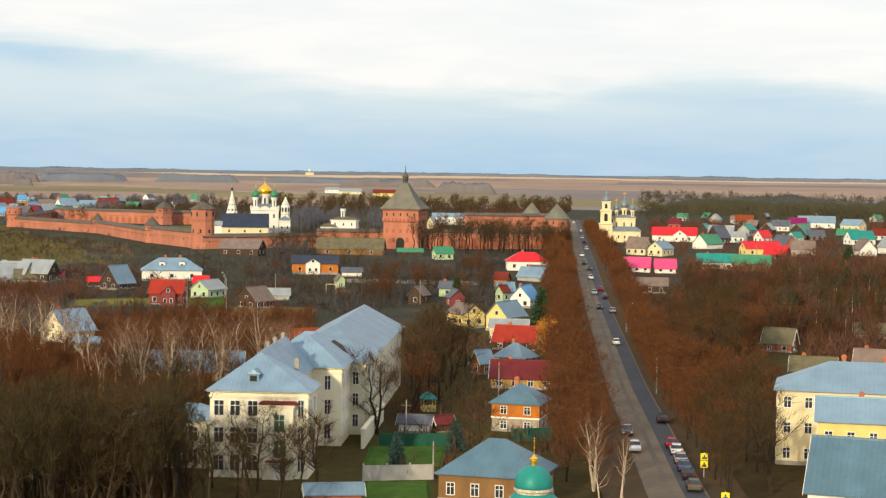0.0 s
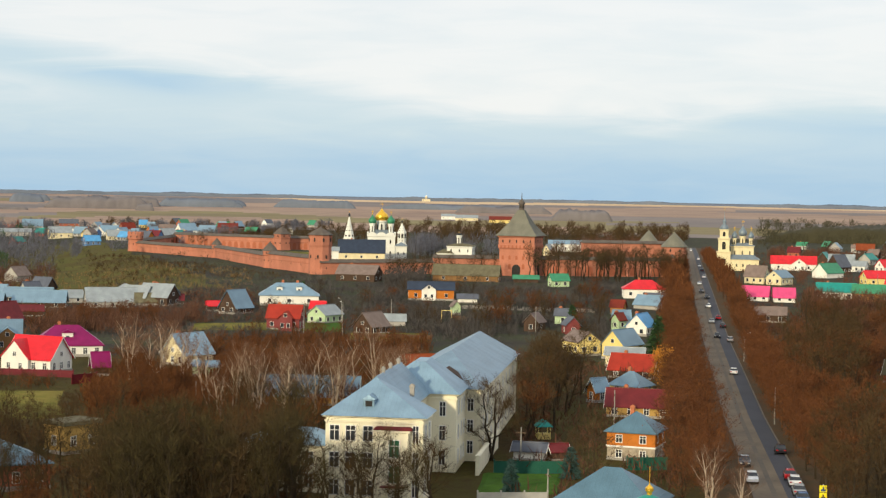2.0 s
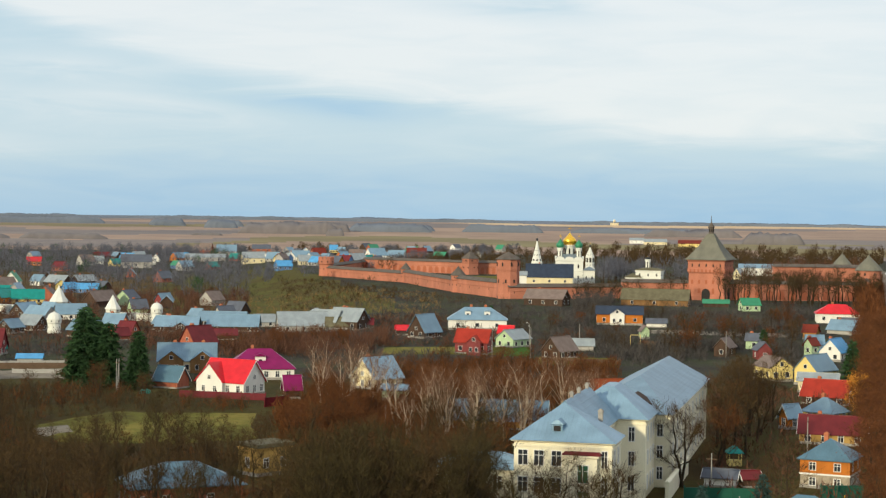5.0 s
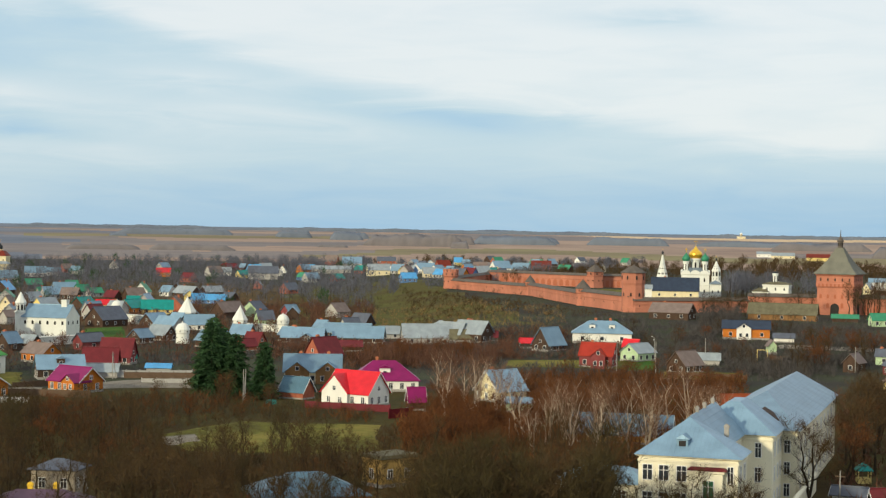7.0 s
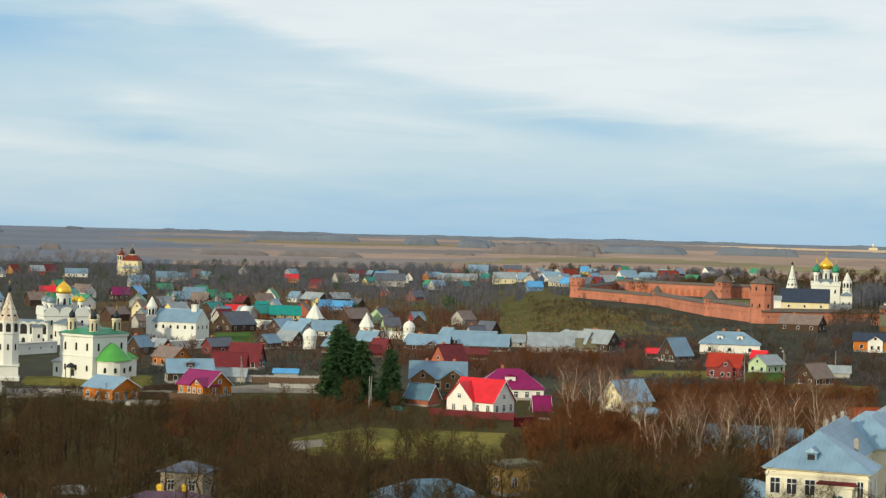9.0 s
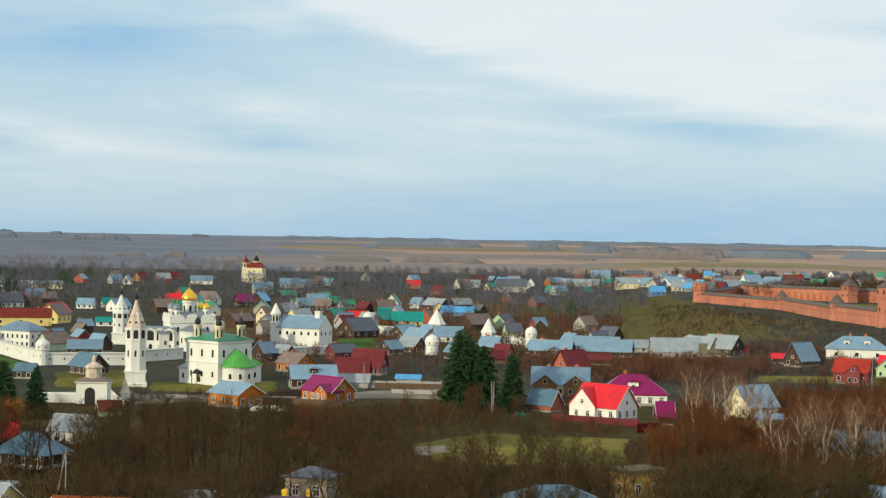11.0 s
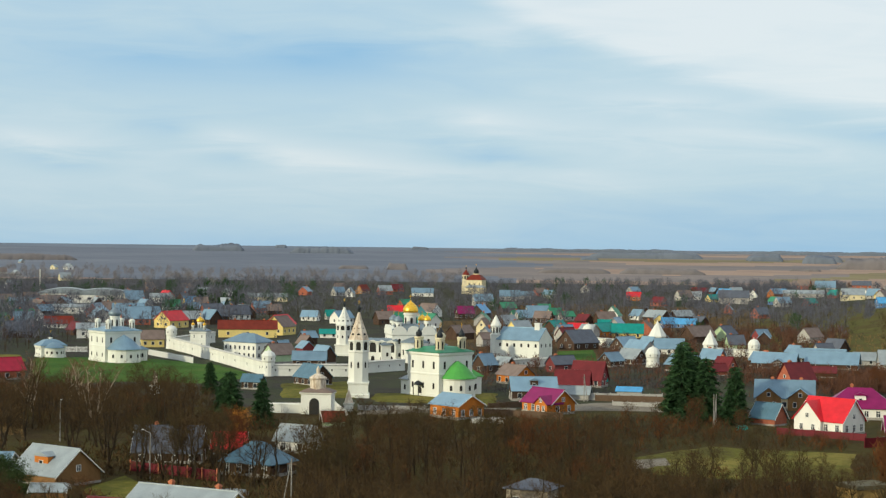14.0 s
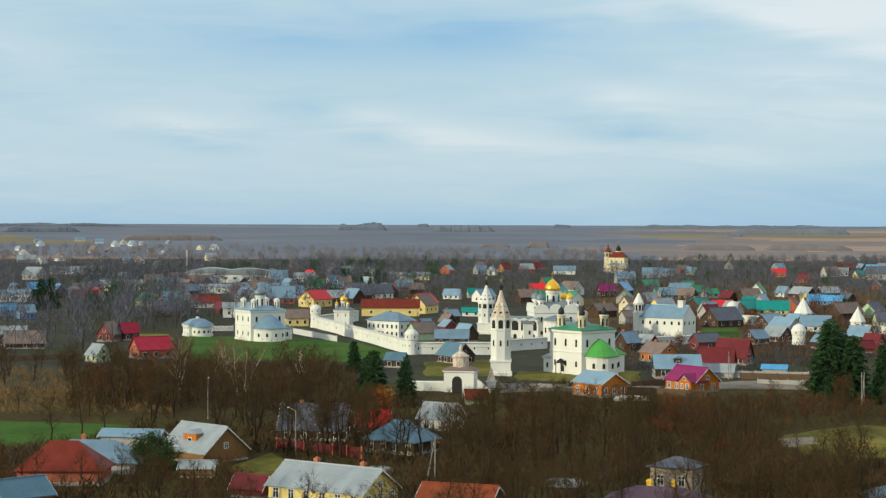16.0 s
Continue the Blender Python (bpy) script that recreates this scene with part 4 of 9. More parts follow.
house(-395.6, 820.4, 56, 8.6, 5.8, 2.9, 3.4, "zinc", "grey", chim=0)
house(-384.6, 821.3, 5, 8.8, 5.9, 2.9, 3.1, "brown", "wood", chim=0)
house(-435.0, 828.3, 48, 9.1, 6.1, 3.6, 3.5, "magenta", "wood", chim=0)
house(-351.8, 688.6, 97, 6.4, 4.9, 4.0, 3.4, "brown", "cream", chim=0)
house(-441.9, 944.8, 35, 6.8, 4.5, 2.7, 2.6, "green", "white", chim=0)
house(-491.9, 851.9, 30, 8.3, 6.0, 2.5, 2.8, "red", "white", chim=0)
house(-487.8, 776.1, 52, 5.0, 3.6, 2.3, 2.7, "teal", "grey", chim=0)
house(-489.1, 758.8, 13, 8.6, 5.7, 2.3, 2.8, "zinc", "white", chim=0)
house(-430.8, 643.9, 96, 13.0, 8.7, 4.2, 3.8, "red", "yellow", chim=0)
house(-494.1, 1215.2, 22, 10.3, 6.8, 3.4, 2.9, "red", "orange", chim=0)
house(-469.7, 1280.9, 20, 10.2, 6.8, 2.6, 3.5, "pale", "white", chim=0)
house(-411.1, 1202.4, 19, 21.5, 10.8, 4.8, 4.8, "slate", "grey", chim=0)
house(-562.1, 1141.5, 26, 14.5, 8.1, 3.3, 4.1, "zinc", "grey", chim=0)
house(-564.5, 1175.2, 26, 10.6, 6.6, 2.9, 2.9, "zinc", "grey", chim=0)
# foreground of the last view
house(-147.9, 198.0, 0, 16.5, 8.7, 2.4, 2.8, "pale", "yellow", chim=2)
house(-192.4, 221.4, -9, 11.2, 9.4, 2.0, 3.8, "pale", "brownwood", chim=0, dorm=1, dorm_wall="orange", dorm_wide=4.2)
house(-198.6, 201.5, 30, 15.6, 7.4, 1.8, 3.1, "zinc", "grey", style="hip",chim=1)
house(-193.4, 190.2, 33, 12.8, 8.0, 2.3, 4.0, "rust", "brick", style="hip",chim=0,win=0)
house(-176.0, 164.4, 77, 7.4, 5.6, 3.0, 2.0, "steel", "brick", chim=0)
house(-213.9, 227.0, 26, 10.5, 4.4, 2.0, 0.9, "zinc", "grey", chim=0, win=0)
house(-160.3, 195.0, 9, 4.9, 3.3, 1.6, 1.5, "darkred", "maroon", chim=0,win=0,name="shed")
house(-179.9, 205.6, 31, 5.0, 3.6, 1.6, 0.8, "pale", "brownwood", chim=0,name="porch_house")
house(-193.8, 254.0, 27, 12.1, 7.1, 2.3, 4.0, "slate", "wood", chim=1)
house(-191.4, 269.3, 29, 6.0, 4.0, 1.6, 2.4, "red", "brick", chim=0)
house(-170.8, 248.8, 0, 10.4, 7.6, 2.3, 3.3, "steel", "wood", style="hip", chim=0)
house(-181.9, 278.4, 3, 7.3, 4.9, 2.6, 2.5, "pale", "white", chim=0)
house(-201.1, 321.6, 42, 4.5, 3.2, 1.6, 1.6, "rust", "green", chim=0)
house(-125.0, 196.1, 15, 10.0, 6.3, 3.0, 1.6, "orange", "wood", chim=0,win=0)
house(-348.0, 377.0, 63, 10.4, 8.0, 2.8, 3.3, "crimson", "brick", chim=0)
house(-351.1, 358.4, -16, 6.1, 4.7, 2.2, 2.7, "pale", "green", chim=0)
house(-407.2, 420.7, 106, 6.9, 5.3, 2.9, 3.6, "brown", "maroon", chim=0)
house(-405.1, 427.6, 73, 5.8, 4.5, 3.0, 2.9, "crimson", "wood", chim=0)
house(-410.0, 525.1, 48, 8.7, 5.5, 3.4, 2.9, "brown", "yellow", chim=0)
house(-497.6, 652.0, 87, 13.4, 9.6, 3.6, 4.0, "red", "yellow", chim=0)
house(-422.4, 606.3, 35, 24.5, 8.2, 3.8, 3.2, "rust", "yellow", chim=2)
house(-423.0, 632.2, 96, 11.9, 8.5, 3.9, 4.2, "brown", "yellow", chim=0)
house(-270.4, 391.0, 15, 5.2, 4.0, 2.4, 1.6, "steel", "wood", chim=0)
house(-305.6, 473.9, 29, 10.6, 5.9, 2.5, 2.4, "zinc", "wood", chim=0)
house(-264.8, 412.5, -24, 9.4, 6.6, 2.6, 3.2, "steel", "wood", chim=0)
house(-337.6, 506.1, 89, 6.0, 4.3, 2.7, 3.2, "zinc", "wood", chim=0)
house(-393.8, 625.7, 32, 7.7, 4.8, 1.9, 1.6, "teal", "white", chim=0)
house(-644.1, 601.0, 47, 17.2, 10.7, 4.1, 1.8, "zinc", "white", chim=0)
house(-875.3, 832.5, 6, 12.7, 10.5, 3.7, 4.8, "pale", "grey", chim=0)
house(-420.0, 390.1, 47, 8.4, 5.2, 3.9, 2.1, "pale", "wood", chim=0)
house(-406.3, 382.4, 47, 12.3, 6.9, 2.0, 3.4, "brown", "wood", chim=0)
house(-550.0, 508.5, 47, 7.3, 5.2, 2.8, 2.3, "blue", "bluew", chim=0)
house(-529.2, 498.7, 67, 6.4, 4.6, 2.9, 2.7, "zinc", "bluew", chim=0)
house(-941.1, 937.4, 45, 38.9, 9.7, 2.5, 3.3, "pale", "white", chim=0,name="long_building")
house(-954.3, 1043.8, 72, 10.0, 6.7, 3.6, 4.5, "pale", "white", chim=0)
house(-532.0, 613.1, 41, 12.7, 6.3, 2.3, 3.0, "rust", "white", chim=0,name="long_building")
house(-466.7, 560.6, 40, 15.4, 6.2, 4.0, 2.0, "pale", "white", chim=0,name="long_building")
house(-630.2, 737.4, 41, 26.9, 6.7, 3.7, 1.5, "pale", "white", chim=0,name="long_building")
house(-698.2, 734.1, 44, 27.1, 6.8, 3.9, 2.2, "pale", "cream", chim=0,name="long_building")
house(-674.3, 991.1, 34, 27.4, 7.8, 3.1, 2.3, "pale", "cream", chim=0,name="long_building")
house(-703.5, 909.3, 38, 13.5, 6.7, 3.7, 2.5, "pale", "white", chim=0)
house(-872.5, 1113.5, 88, 8.5, 6.1, 3.2, 4.0, "brown", "pine", chim=0)
house(-723.1, 1199.4, 81, 9.6, 7.4, 2.7, 4.5, "rust", "pine", chim=0)
house(-654.7, 1176.1, 29, 16.7, 8.3, 3.0, 3.4, "zinc", "white", chim=0)
# far suburb by the fields
house(-399.1, 1809.6, 12, 8.5, 7.1, 3.6, 4.8, "blue", "yellow", chim=0,tail="far off")
house(-386.2, 1790.2, 12, 8.4, 5.6, 3.0, 3.6, "zinc", "yellow", chim=0)
house(-263.4, 1049.2, 34, 9.5, 6.8, 2.7, 3.1, "blue", "bluew", chim=0)
house(-326.0, 1353.0, 14, 15.0, 9.4, 3.7, 4.5, "zinc", "white", chim=0)
house(-366.5, 1595.3, 33, 12.6, 9.0, 4.3, 4.7, "rust", "brick", chim=0)
house(-338.0, 1631.7, 12, 13.0, 8.7, 3.8, 3.7, "brown", "white", chim=0)
house(-300.0, 1537.9, 41, 16.6, 11.0, 4.1, 6.0, "zinc", "white", chim=0)
house(-272.0, 1490.0, -10, 14.8, 9.9, 4.0, 4.8, "zinc", "grey", chim=0)
house(-280.4, 1641.7, 10, 19.0, 11.9, 5.4, 4.3, "rust", "brick", chim=0)
house(-332.4, 1232.8, 25, 16.0, 10.0, 4.1, 4.1, "pale", "cream", chim=0)
house(-445.7, 1559.0, 16, 18.0, 12.8, 5.3, 5.7, "zinc", "grey", chim=0)
house(-489.3, 1639.5, -3, 11.8, 8.4, 5.5, 5.5, "brown", "brick", chim=0)
house(-446.8, 1689.2, 15, 18.2, 11.4, 5.7, 3.9, "slate", "brick", chim=0)
house(-104.4, 2465.1, 2, 20.1, 10.1, 4.7, 3.2, "pale", "white", chim=0)
house(-76.7, 2417.8, 2, 31.6, 12.6, 3.8, 3.9, "pale", "cream", chim=0)
house(-28.2, 2324.6, 1, 30.3, 15.2, 4.4, 4.5, "rust", "yellow", chim=0)
house(-274.5, 1154.5, 23, 9.4, 6.7, 3.1, 3.8, "pale", "cream", chim=0)
house(-414.2, 1385.4, 17, 33.0, 11.0, 3.7, 2.7, "pale", "grey", chim=0)
house(-81.7, 884.5, 5, 23.7, 10.8, 4.3, 6.2, "navy", "cream", chim=1)
house(-92.2, 848.3, 6, 5.0, 5.0, 6.0, 1.6, "pale", "white", chim=0,win=0)
house(-39.8, 327.2, 1, 18.9, 7.3, 1.9, 3.2, "zinc", "ochre", chim=0,win=0,tail="behind birches")

# ---- churches, towers and walls ----


def onion(r, h, neck=0.75):
    return [(r * neck, 0), (r * 0.93, h * 0.14), (r, h * 0.28), (r * 0.93, h * 0.42), (r * 0.72, h * 0.56), (r * 0.42, h * 0.70), (r * 0.18, h * 0.84), (r * 0.06, h * 0.96), (0.0, h)]


def helmet(r, h):
    return [(r, 0), (r * 1.03, h * .15), (r * .96, h * .36), (r * .74, h * .58), (r * .42, h * .76), (r * .16, h * .88), (r * .05, h)]


def cross(parent, x, y, z, h=1.6, mat=None):
    bm = fresh()
    w = h * 0.28
    plate(bm, [x - w, x - .06, x + .06, x + w], [z - .2, z + h * .28, z + h * .38, z + h * .58, z + h * .68, z + h], lambda i, j: i == 1 or j == 3, y - .05, y + .05)
    return part("cross", bm, mat or M_GOLD, parent, "gilded cross")


def drum_dome(parent, x, y, z, rd, hd, ro, ho, wall, dome, shape=onion, slits=6, mark=1.6):
    bm = fresh()
    lathe(bm, [(rd, 0), (rd, hd * .85), (rd * 1.12, hd * .88), (rd * 1.12, hd * .96), (rd, hd)], 16, x, y, z)
    d = part("drum", bm, wall, parent)
    for i in range(slits):
        a = 2 * math.pi * (i + .5) / slits
        slit(d, x + rd * math.cos(a), y + rd * math.sin(a), z + hd * .2, math.degrees(a) + 90, rd * .35, hd * .55)
    bm = fresh()
    lathe(bm, shape(ro, ho), 18, x, y, z + hd)
    o = part("dome", bm, dome, parent, "", False)
    if mark:
        cross(o, x, y, z + hd + ho, mark)
    return d


SLITS = {}


def slit(parent, x, y, z, rz, w, h, arch=True, mat=None):
    """An arched panel, dark as the shade in an opening, with a pale surround, its face along the local -y turned by rz.
    """
    w, h = round(max(.2, w), 1), round(max(.4, h), 1)
    mat = mat or M_DARK
    key = (w, h, arch, mat.name)
    if key not in SLITS:
        bm = fresh()
        pts = [(-w / 2, 0), (w / 2, 0), (w / 2, h - w / 2 if arch else h)]
        if arch:
            pts += [(w / 2 * math.cos(a), h - w / 2 + w / 2 * math.sin(a)) for a in (math.pi * k / 6 for k in range(1, 6))]
        pts += [(-w / 2, h - w / 2 if arch else h)]
        f0 = [bm.verts.new((p, -.03, q)) for p, q in pts]
        f1 = [bm.verts.new((p, .2, q)) for p, q in pts]
        bm.faces.new(f0)
        bm.faces.new(f1[::-1])
        n = len(pts)
        for i in range(n):
            bm.faces.new((f0[i], f1[i], f1[(i + 1) % n], f0[(i + 1) % n]))
        SLITS[key] = link("opening", bm, mat)
    return shared("opening", SLITS[key], parent, pose(x, y, z, 0, 0, rz))


def box_windows(parent, L, B, z, n1, n2, w, h, off=0.0, mat=None):
    """Arched openings along the four sides of a block."""
    for i in range(n1):
        x = -L / 2 + L * (i + .5) / n1
        slit(parent, x, -B / 2 - off, z, 0, w, h, True, mat)
    for i in range(n2):
        y = -B / 2 + B * (i + .5) / n2
        slit(parent, -L / 2 - off, y, z, -90, w, h, True, mat)
        slit(parent, L / 2 + off, y, z, 90, w, h, True, mat)


def tent_tower(name, x, y, rz, w, hb, hbell, htent, wall, label, octa=0.5, tent=None, ports=True, base=0.0, dome=None):
    """A bell tower: square or eight-sided shaft, open bell stage and a tall tent roof."""
    ob = thing(name, x, y, rz, label, name.replace("_", " "))
    FOOT.append((x, y, w * 1.2))
    r = w / 2 / math.cos(math.pi / 8)
    zb = hb * octa
    bm = fresh()
    rect_stack(bm, [(w / 2 + .35, w / 2 + .35, -1), (w / 2 + .35, w / 2 + .35, .8), (w / 2, w / 2, 1.0), (w / 2, w / 2, zb - .5), (w / 2 + .25, w / 2 + .25, zb - .4), (w / 2 + .25, w / 2 + .25, zb)])
    part("base", bm, wall, ob)
    bm = fresh()
    lathe(bm, [(r, zb), (r, hb - .5), (r * 1.06, hb - .4), (r * 1.06, hb), (r, hb), (r, hb + hbell - .5), (r * 1.07, hb + hbell - .4), (r * 1.07, hb + hbell)], 8, 0, 0, 0, math.pi / 8)
    sh = part("shaft", bm, wall, ob)
    for i in range(8):
        a = i * math.pi / 4
        ap = w / 2 + .01
        slit(sh, ap * math.cos(a), ap * math.sin(a), hb + .15, math.degrees(a) + 90, w * .24, hbell * .78)
        if hb - zb > 3:
            slit(sh, ap * math.cos(a), ap * math.sin(a), zb + (hb - zb) * .45, math.degrees(a) + 90, w * .1, (hb - zb) * .2)
    bm = fresh()
    lathe(bm, [(r * 1.02, 0), (r * .62, htent * .42), (r * .3, htent * .75), (r * .1, htent)], 8, 0, 0, hb + hbell, math.pi / 8)
    tn = part("tent_roof", bm, tent or wall, ob)
    if ports:
        for k, (f, s) in enumerate(((.12, .16), (.34, .13), (.54, .10))):
            for i in range(8):
                a = i * math.pi / 4
                rr = (w / 2) * (1.02 - .97 * f ** .86) - .05
                slit(tn, rr * math.cos(a), rr * math.sin(a), hb + hbell + htent * f, math.degrees(a) + 90, w * s, htent * s * .8)
    bm = fresh()
    lathe(bm, [(r * .1, 0), (r * .1, .5), (r * .2, .9), (r * .2, 1.3), (r * .04, 2.0)], 10, 0, 0, hb + hbell + htent - .1)
    o = part("cupola", bm, dome or M_BLACKDOME, ob)
    cross(o, 0, 0, hb + hbell + htent + 1.9, 1.3)
    return ob


def wall_run(name, a, b, h, t, wall, cap, label, niches=0, caph=1.5, panel=True):
    """A straight run of defensive wall with a little pitched cover along its top, in steps that follow the ground."""
    (x0, y0), (x1, y1) = a, b
    d = math.hypot(x1 - x0, y1 - y0)
    rz = math.degrees(math.atan2(y1 - y0, x1 - x0))
    mx, my = (x0 + x1) / 2, (y0 + y1) / 2
    n = max(1, int(d / 24))
    zs = [land(x0 + (x1 - x0) * i / n, y0 + (y1 - y0) * i / n) for i in range(n + 1)]
    ob = thing(name, mx, my, rz, label, "wall", z=min(zs))
    z0 = min(zs)
    bm = fresh()
    lo, hi, sd = [], [], []
    for i in range(n + 1):
        x = -d / 2 + d * i / n
        z = zs[i] - z0
        lo.append([bm.verts.new((x, s * t / 2, z + q)) for s, q in ((-1, -2.0), (-1, h * .62), (-1.15, h * .66), (-1.15, h), (1.15, h), (1.15, h * .66), (1, h * .62), (1, -2.0))])
    for p, q in zip(lo, lo[1:]):
        for k in range(8):
            bm.faces.new((p[k], q[k], q[(k + 1) % 8], p[(k + 1) % 8]))
    bm.faces.new(lo[0])
    bm.faces.new(lo[-1][::-1])
    w = part("wall_run", bm, wall, ob)
    bm = fresh()
    rows = []
    for i in range(n + 1):
        x = -d / 2 + d * i / n
        z = zs[i] - z0
        rows.append([bm.verts.new((x, s * t, z + h + q)) for s, q in ((-.85, 0), (-.85, .12), (0, caph), (.85, .12), (.85, 0))])
    for p, q in zip(rows, rows[1:]):
        for k in range(5):
            bm.faces.new((p[k], q[k], q[(k + 1) % 5], p[(k + 1) % 5]))
    bm.faces.new(rows[0])
    bm.faces.new(rows[-1][::-1])
    part("coping_roof", bm, cap, ob)
    # niches are flat panels, their inner shade painted as darker brick or near-black
    for i in range(niches):
        f = (i + .5) / niches
        x = -d / 2 + d * f
        z = np.interp(f * n, range(n + 1), zs) - z0
        for s in (-1, 1):
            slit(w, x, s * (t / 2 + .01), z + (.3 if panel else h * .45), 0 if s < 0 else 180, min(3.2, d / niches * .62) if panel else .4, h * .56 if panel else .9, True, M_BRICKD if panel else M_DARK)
    return ob


def round_tower(name, x, y, r, h, rh, wall, roof, label, n=16, teeth=False, ports=8, dome=False, lip=1.1):
    ob = thing(name, x, y, 0, label, "tower")
    FOOT.append((x, y, r * 1.3))
    bm = fresh()
    lathe(bm, [(r * 1.06, -2), (r * 1.04, h * .12), (r, h * .14), (r * .97, h * .68), (r * lip, h * .74), (r * lip, h)], n)
    b = part("body", bm, wall, ob)
    for i in range(ports):
        a = 2 * math.pi * (i + .5) / ports
        slit(b, r * lip * math.cos(a), r * lip * math.sin(a), h * .82, math.degrees(a) + 90, r * .14, h * .1)
        slit(b, r * .98 * math.cos(a + .3), r * .98 * math.sin(a + .3), h * .4, math.degrees(a + .3) + 90, r * .12, h * .09)
    if teeth:
        for i in range(12):
            a = 2 * math.pi * i / 12
            bm = fresh()
            rect_stack(bm, [(r * .17, .3, 0), (r * .17, .3, 1.2), (r * .06, .3, 1.5)])
            mer = part("merlon", bm, wall, ob)
            mer.matrix_basis = pose(r * lip * .92 * math.cos(a), r * lip * .92 * math.sin(a), h - .02, 0, 0, math.degrees(a) + 90)
    if rh:
        bm = fresh()
        if dome:
            lathe(bm, [(r * lip * 1.05, -.15), (r * lip * 1.05, 0)] + [(r * lip * .98 * math.cos(q), rh * .8 * math.sin(q)) for q in (.25, .6, .95, 1.3)] + [(.15, rh * .84), (.15, rh)], n, 0, 0, h)
        else:
            lathe(bm, [(r * lip * 1.12, -.2), (r * lip * 1.12, 0), (r * lip * .5, rh * .55), (.25, rh * .9), (.1, rh)], n, 0, 0, h)
        part("roof", bm, roof, ob)
    return ob


# --- the brick monastery on its rise ---
def gate_tower():
    x, y = 0.0, 751.0
    ob = thing("gate_tower", x, y, -14, "massive square orange-brick gate tower with tall shingled tent roof", "tower")
    FOOT.append((x, y, 14))
    w = 7.6
    bm = fresh()
    rect_stack(bm, [(w + .4, w + .4, -1.5), (w + .4, w + .4, 2.0), (w, w, 2.2), (w, w, 11.4), (w + .5, w + .5, 12.2), (w + .5, w + .5, 13.4), (w + .3, w + .3, 13.5), (w + .3, w + .3, 16.4), (w + .7, w + .7, 16.8), (w + .7, w + .7, 17.4)])
    b = part("body", bm, M_BRICK, ob)
    # recesses in the brick are flat panels with shade painted in, not cut out
    for s, rz in (((0, -1), 0), ((-1, 0), -90), ((1, 0), 90)):
        for i in range(9):
            o = -w + 2 * w * (i + .5) / 9
            px, py = (o, s[1] * (w + .51)) if s[0] == 0 else (s[0] * (w + .51), o)
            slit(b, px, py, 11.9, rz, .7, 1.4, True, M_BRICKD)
        for i in range(5):
            o = -w + 2 * w * (i + .5) / 5
            px, py = (o, s[1] * (w + .31)) if s[0] == 0 else (s[0] * (w + .31), o)
            slit(b, px, py, 14.3, rz, .6, 1.3)
            px, py = (o, s[1] * (w + .01)) if s[0] == 0 else (s[0] * (w + .01), o)
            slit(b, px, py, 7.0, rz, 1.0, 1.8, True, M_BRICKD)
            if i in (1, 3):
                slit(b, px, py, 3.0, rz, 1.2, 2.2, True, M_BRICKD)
        px, py = (0, s[1] * (w + .41)) if s[0] == 0 else (s[0] * (w + .41), 0)
        slit(b, px, py, 0, rz, 3.6, 5.0)
    bm = fresh()
    q = math.sqrt(2)
    lathe(bm, [((w + 1.5) * q, 17.2), ((w + 1.5) * q, 17.5), ((w + .2) * q, 18.7), ((w * .62) * q, 22.6), ((w * .36) * q, 26.0), ((w * .2) * q, 28.2), ((w * .2) * q, 28.4)], 4, 0, 0, 0, math.pi / 4)
    part("tent_roof", bm, M_SHINGLE, ob, "grey-green weathered shingle roof")
    bm = fresh()
    lathe(bm, [(1.15, 28.2), (1.15, 30.8), (1.5, 31.0), (1.5, 31.3), (.9, 32.3), (.2, 33.4), (.08, 36.0)], 8)
    lk = part("lookout", bm, M_PLANK, ob, "dark timber lookout with a spire")
    for i in range(8):
        a = i * math.pi / 4 + math.pi / 8
        slit(lk, 1.1 * math.cos(a), 1.1 * math.sin(a), 29.2, math.degrees(a) + 90, .5, 1.2)


gate_tower()
WALL_LABEL = "long orange-brick fortress wall with a dark plank cover"
W0, W1, W2, W3 = (-212.8, 945.8), (-155.1, 874.7), (-112.9, 773.1), (-84.5, 721.3)
wall_run("fortress_wall", W0, W1, 4.6, 2.2, M_BRICK, M_PLANK, WALL_LABEL, 5, panel=False)
wall_run("fortress_wall", W1, W2, 5.4, 2.2, M_BRICK, M_PLANK, WALL_LABEL, 5, panel=False)
wall_run("fortress_wall", W2, W3, 6.4, 2.2, M_BRICK, M_PLANK, WALL_LABEL, 5, panel=False)
wall_run("fortress_wall", W3, (-38.0, 748.0), 4.9, 2.2, M_BRICK, M_PLANK, WALL_LABEL, 9, panel=False)
wall_run("fortress_wall", (-38.0, 748.0), (-8.0, 753.0), 6.9, 2.2, M_BRICK, M_PLANK, WALL_LABEL, 6)
wall_run("fortress_wall", (8.0, 753.0), (66.3, 765.9), 7.0, 2.4, M_BRICK, M_PLANK, WALL_LABEL, 12)
wall_run("fortress_wall", (-214.2, 1060.5), (-145.2, 1025.2), 6.8, 2.4, M_BRICK, M_PLANK, WALL_LABEL, 17)
wall_run("fortress_wall", (-140.1, 1027.4), (-113.6, 1028.7), 6.8, 2.4, M_BRICK, M_PLANK, WALL_LABEL, 8)
wall_run("fortress_wall", W0, (-214.2, 1060.5), 5.4, 2.4, M_BRICK, M_PLANK, WALL_LABEL, 6)
wall_run("fortress_wall", (30.0, 856.0), (74.0, 862.0), 12.0, 3.0, M_BRICK, M_PLANK, "tall brick monastery range behind bare trees", 8)
wall_run("fortress_wall", (66.3, 765.9), (80.1, 892.3), 8.2, 2.4, M_BRICK, M_PLANK, WALL_LABEL, 12)
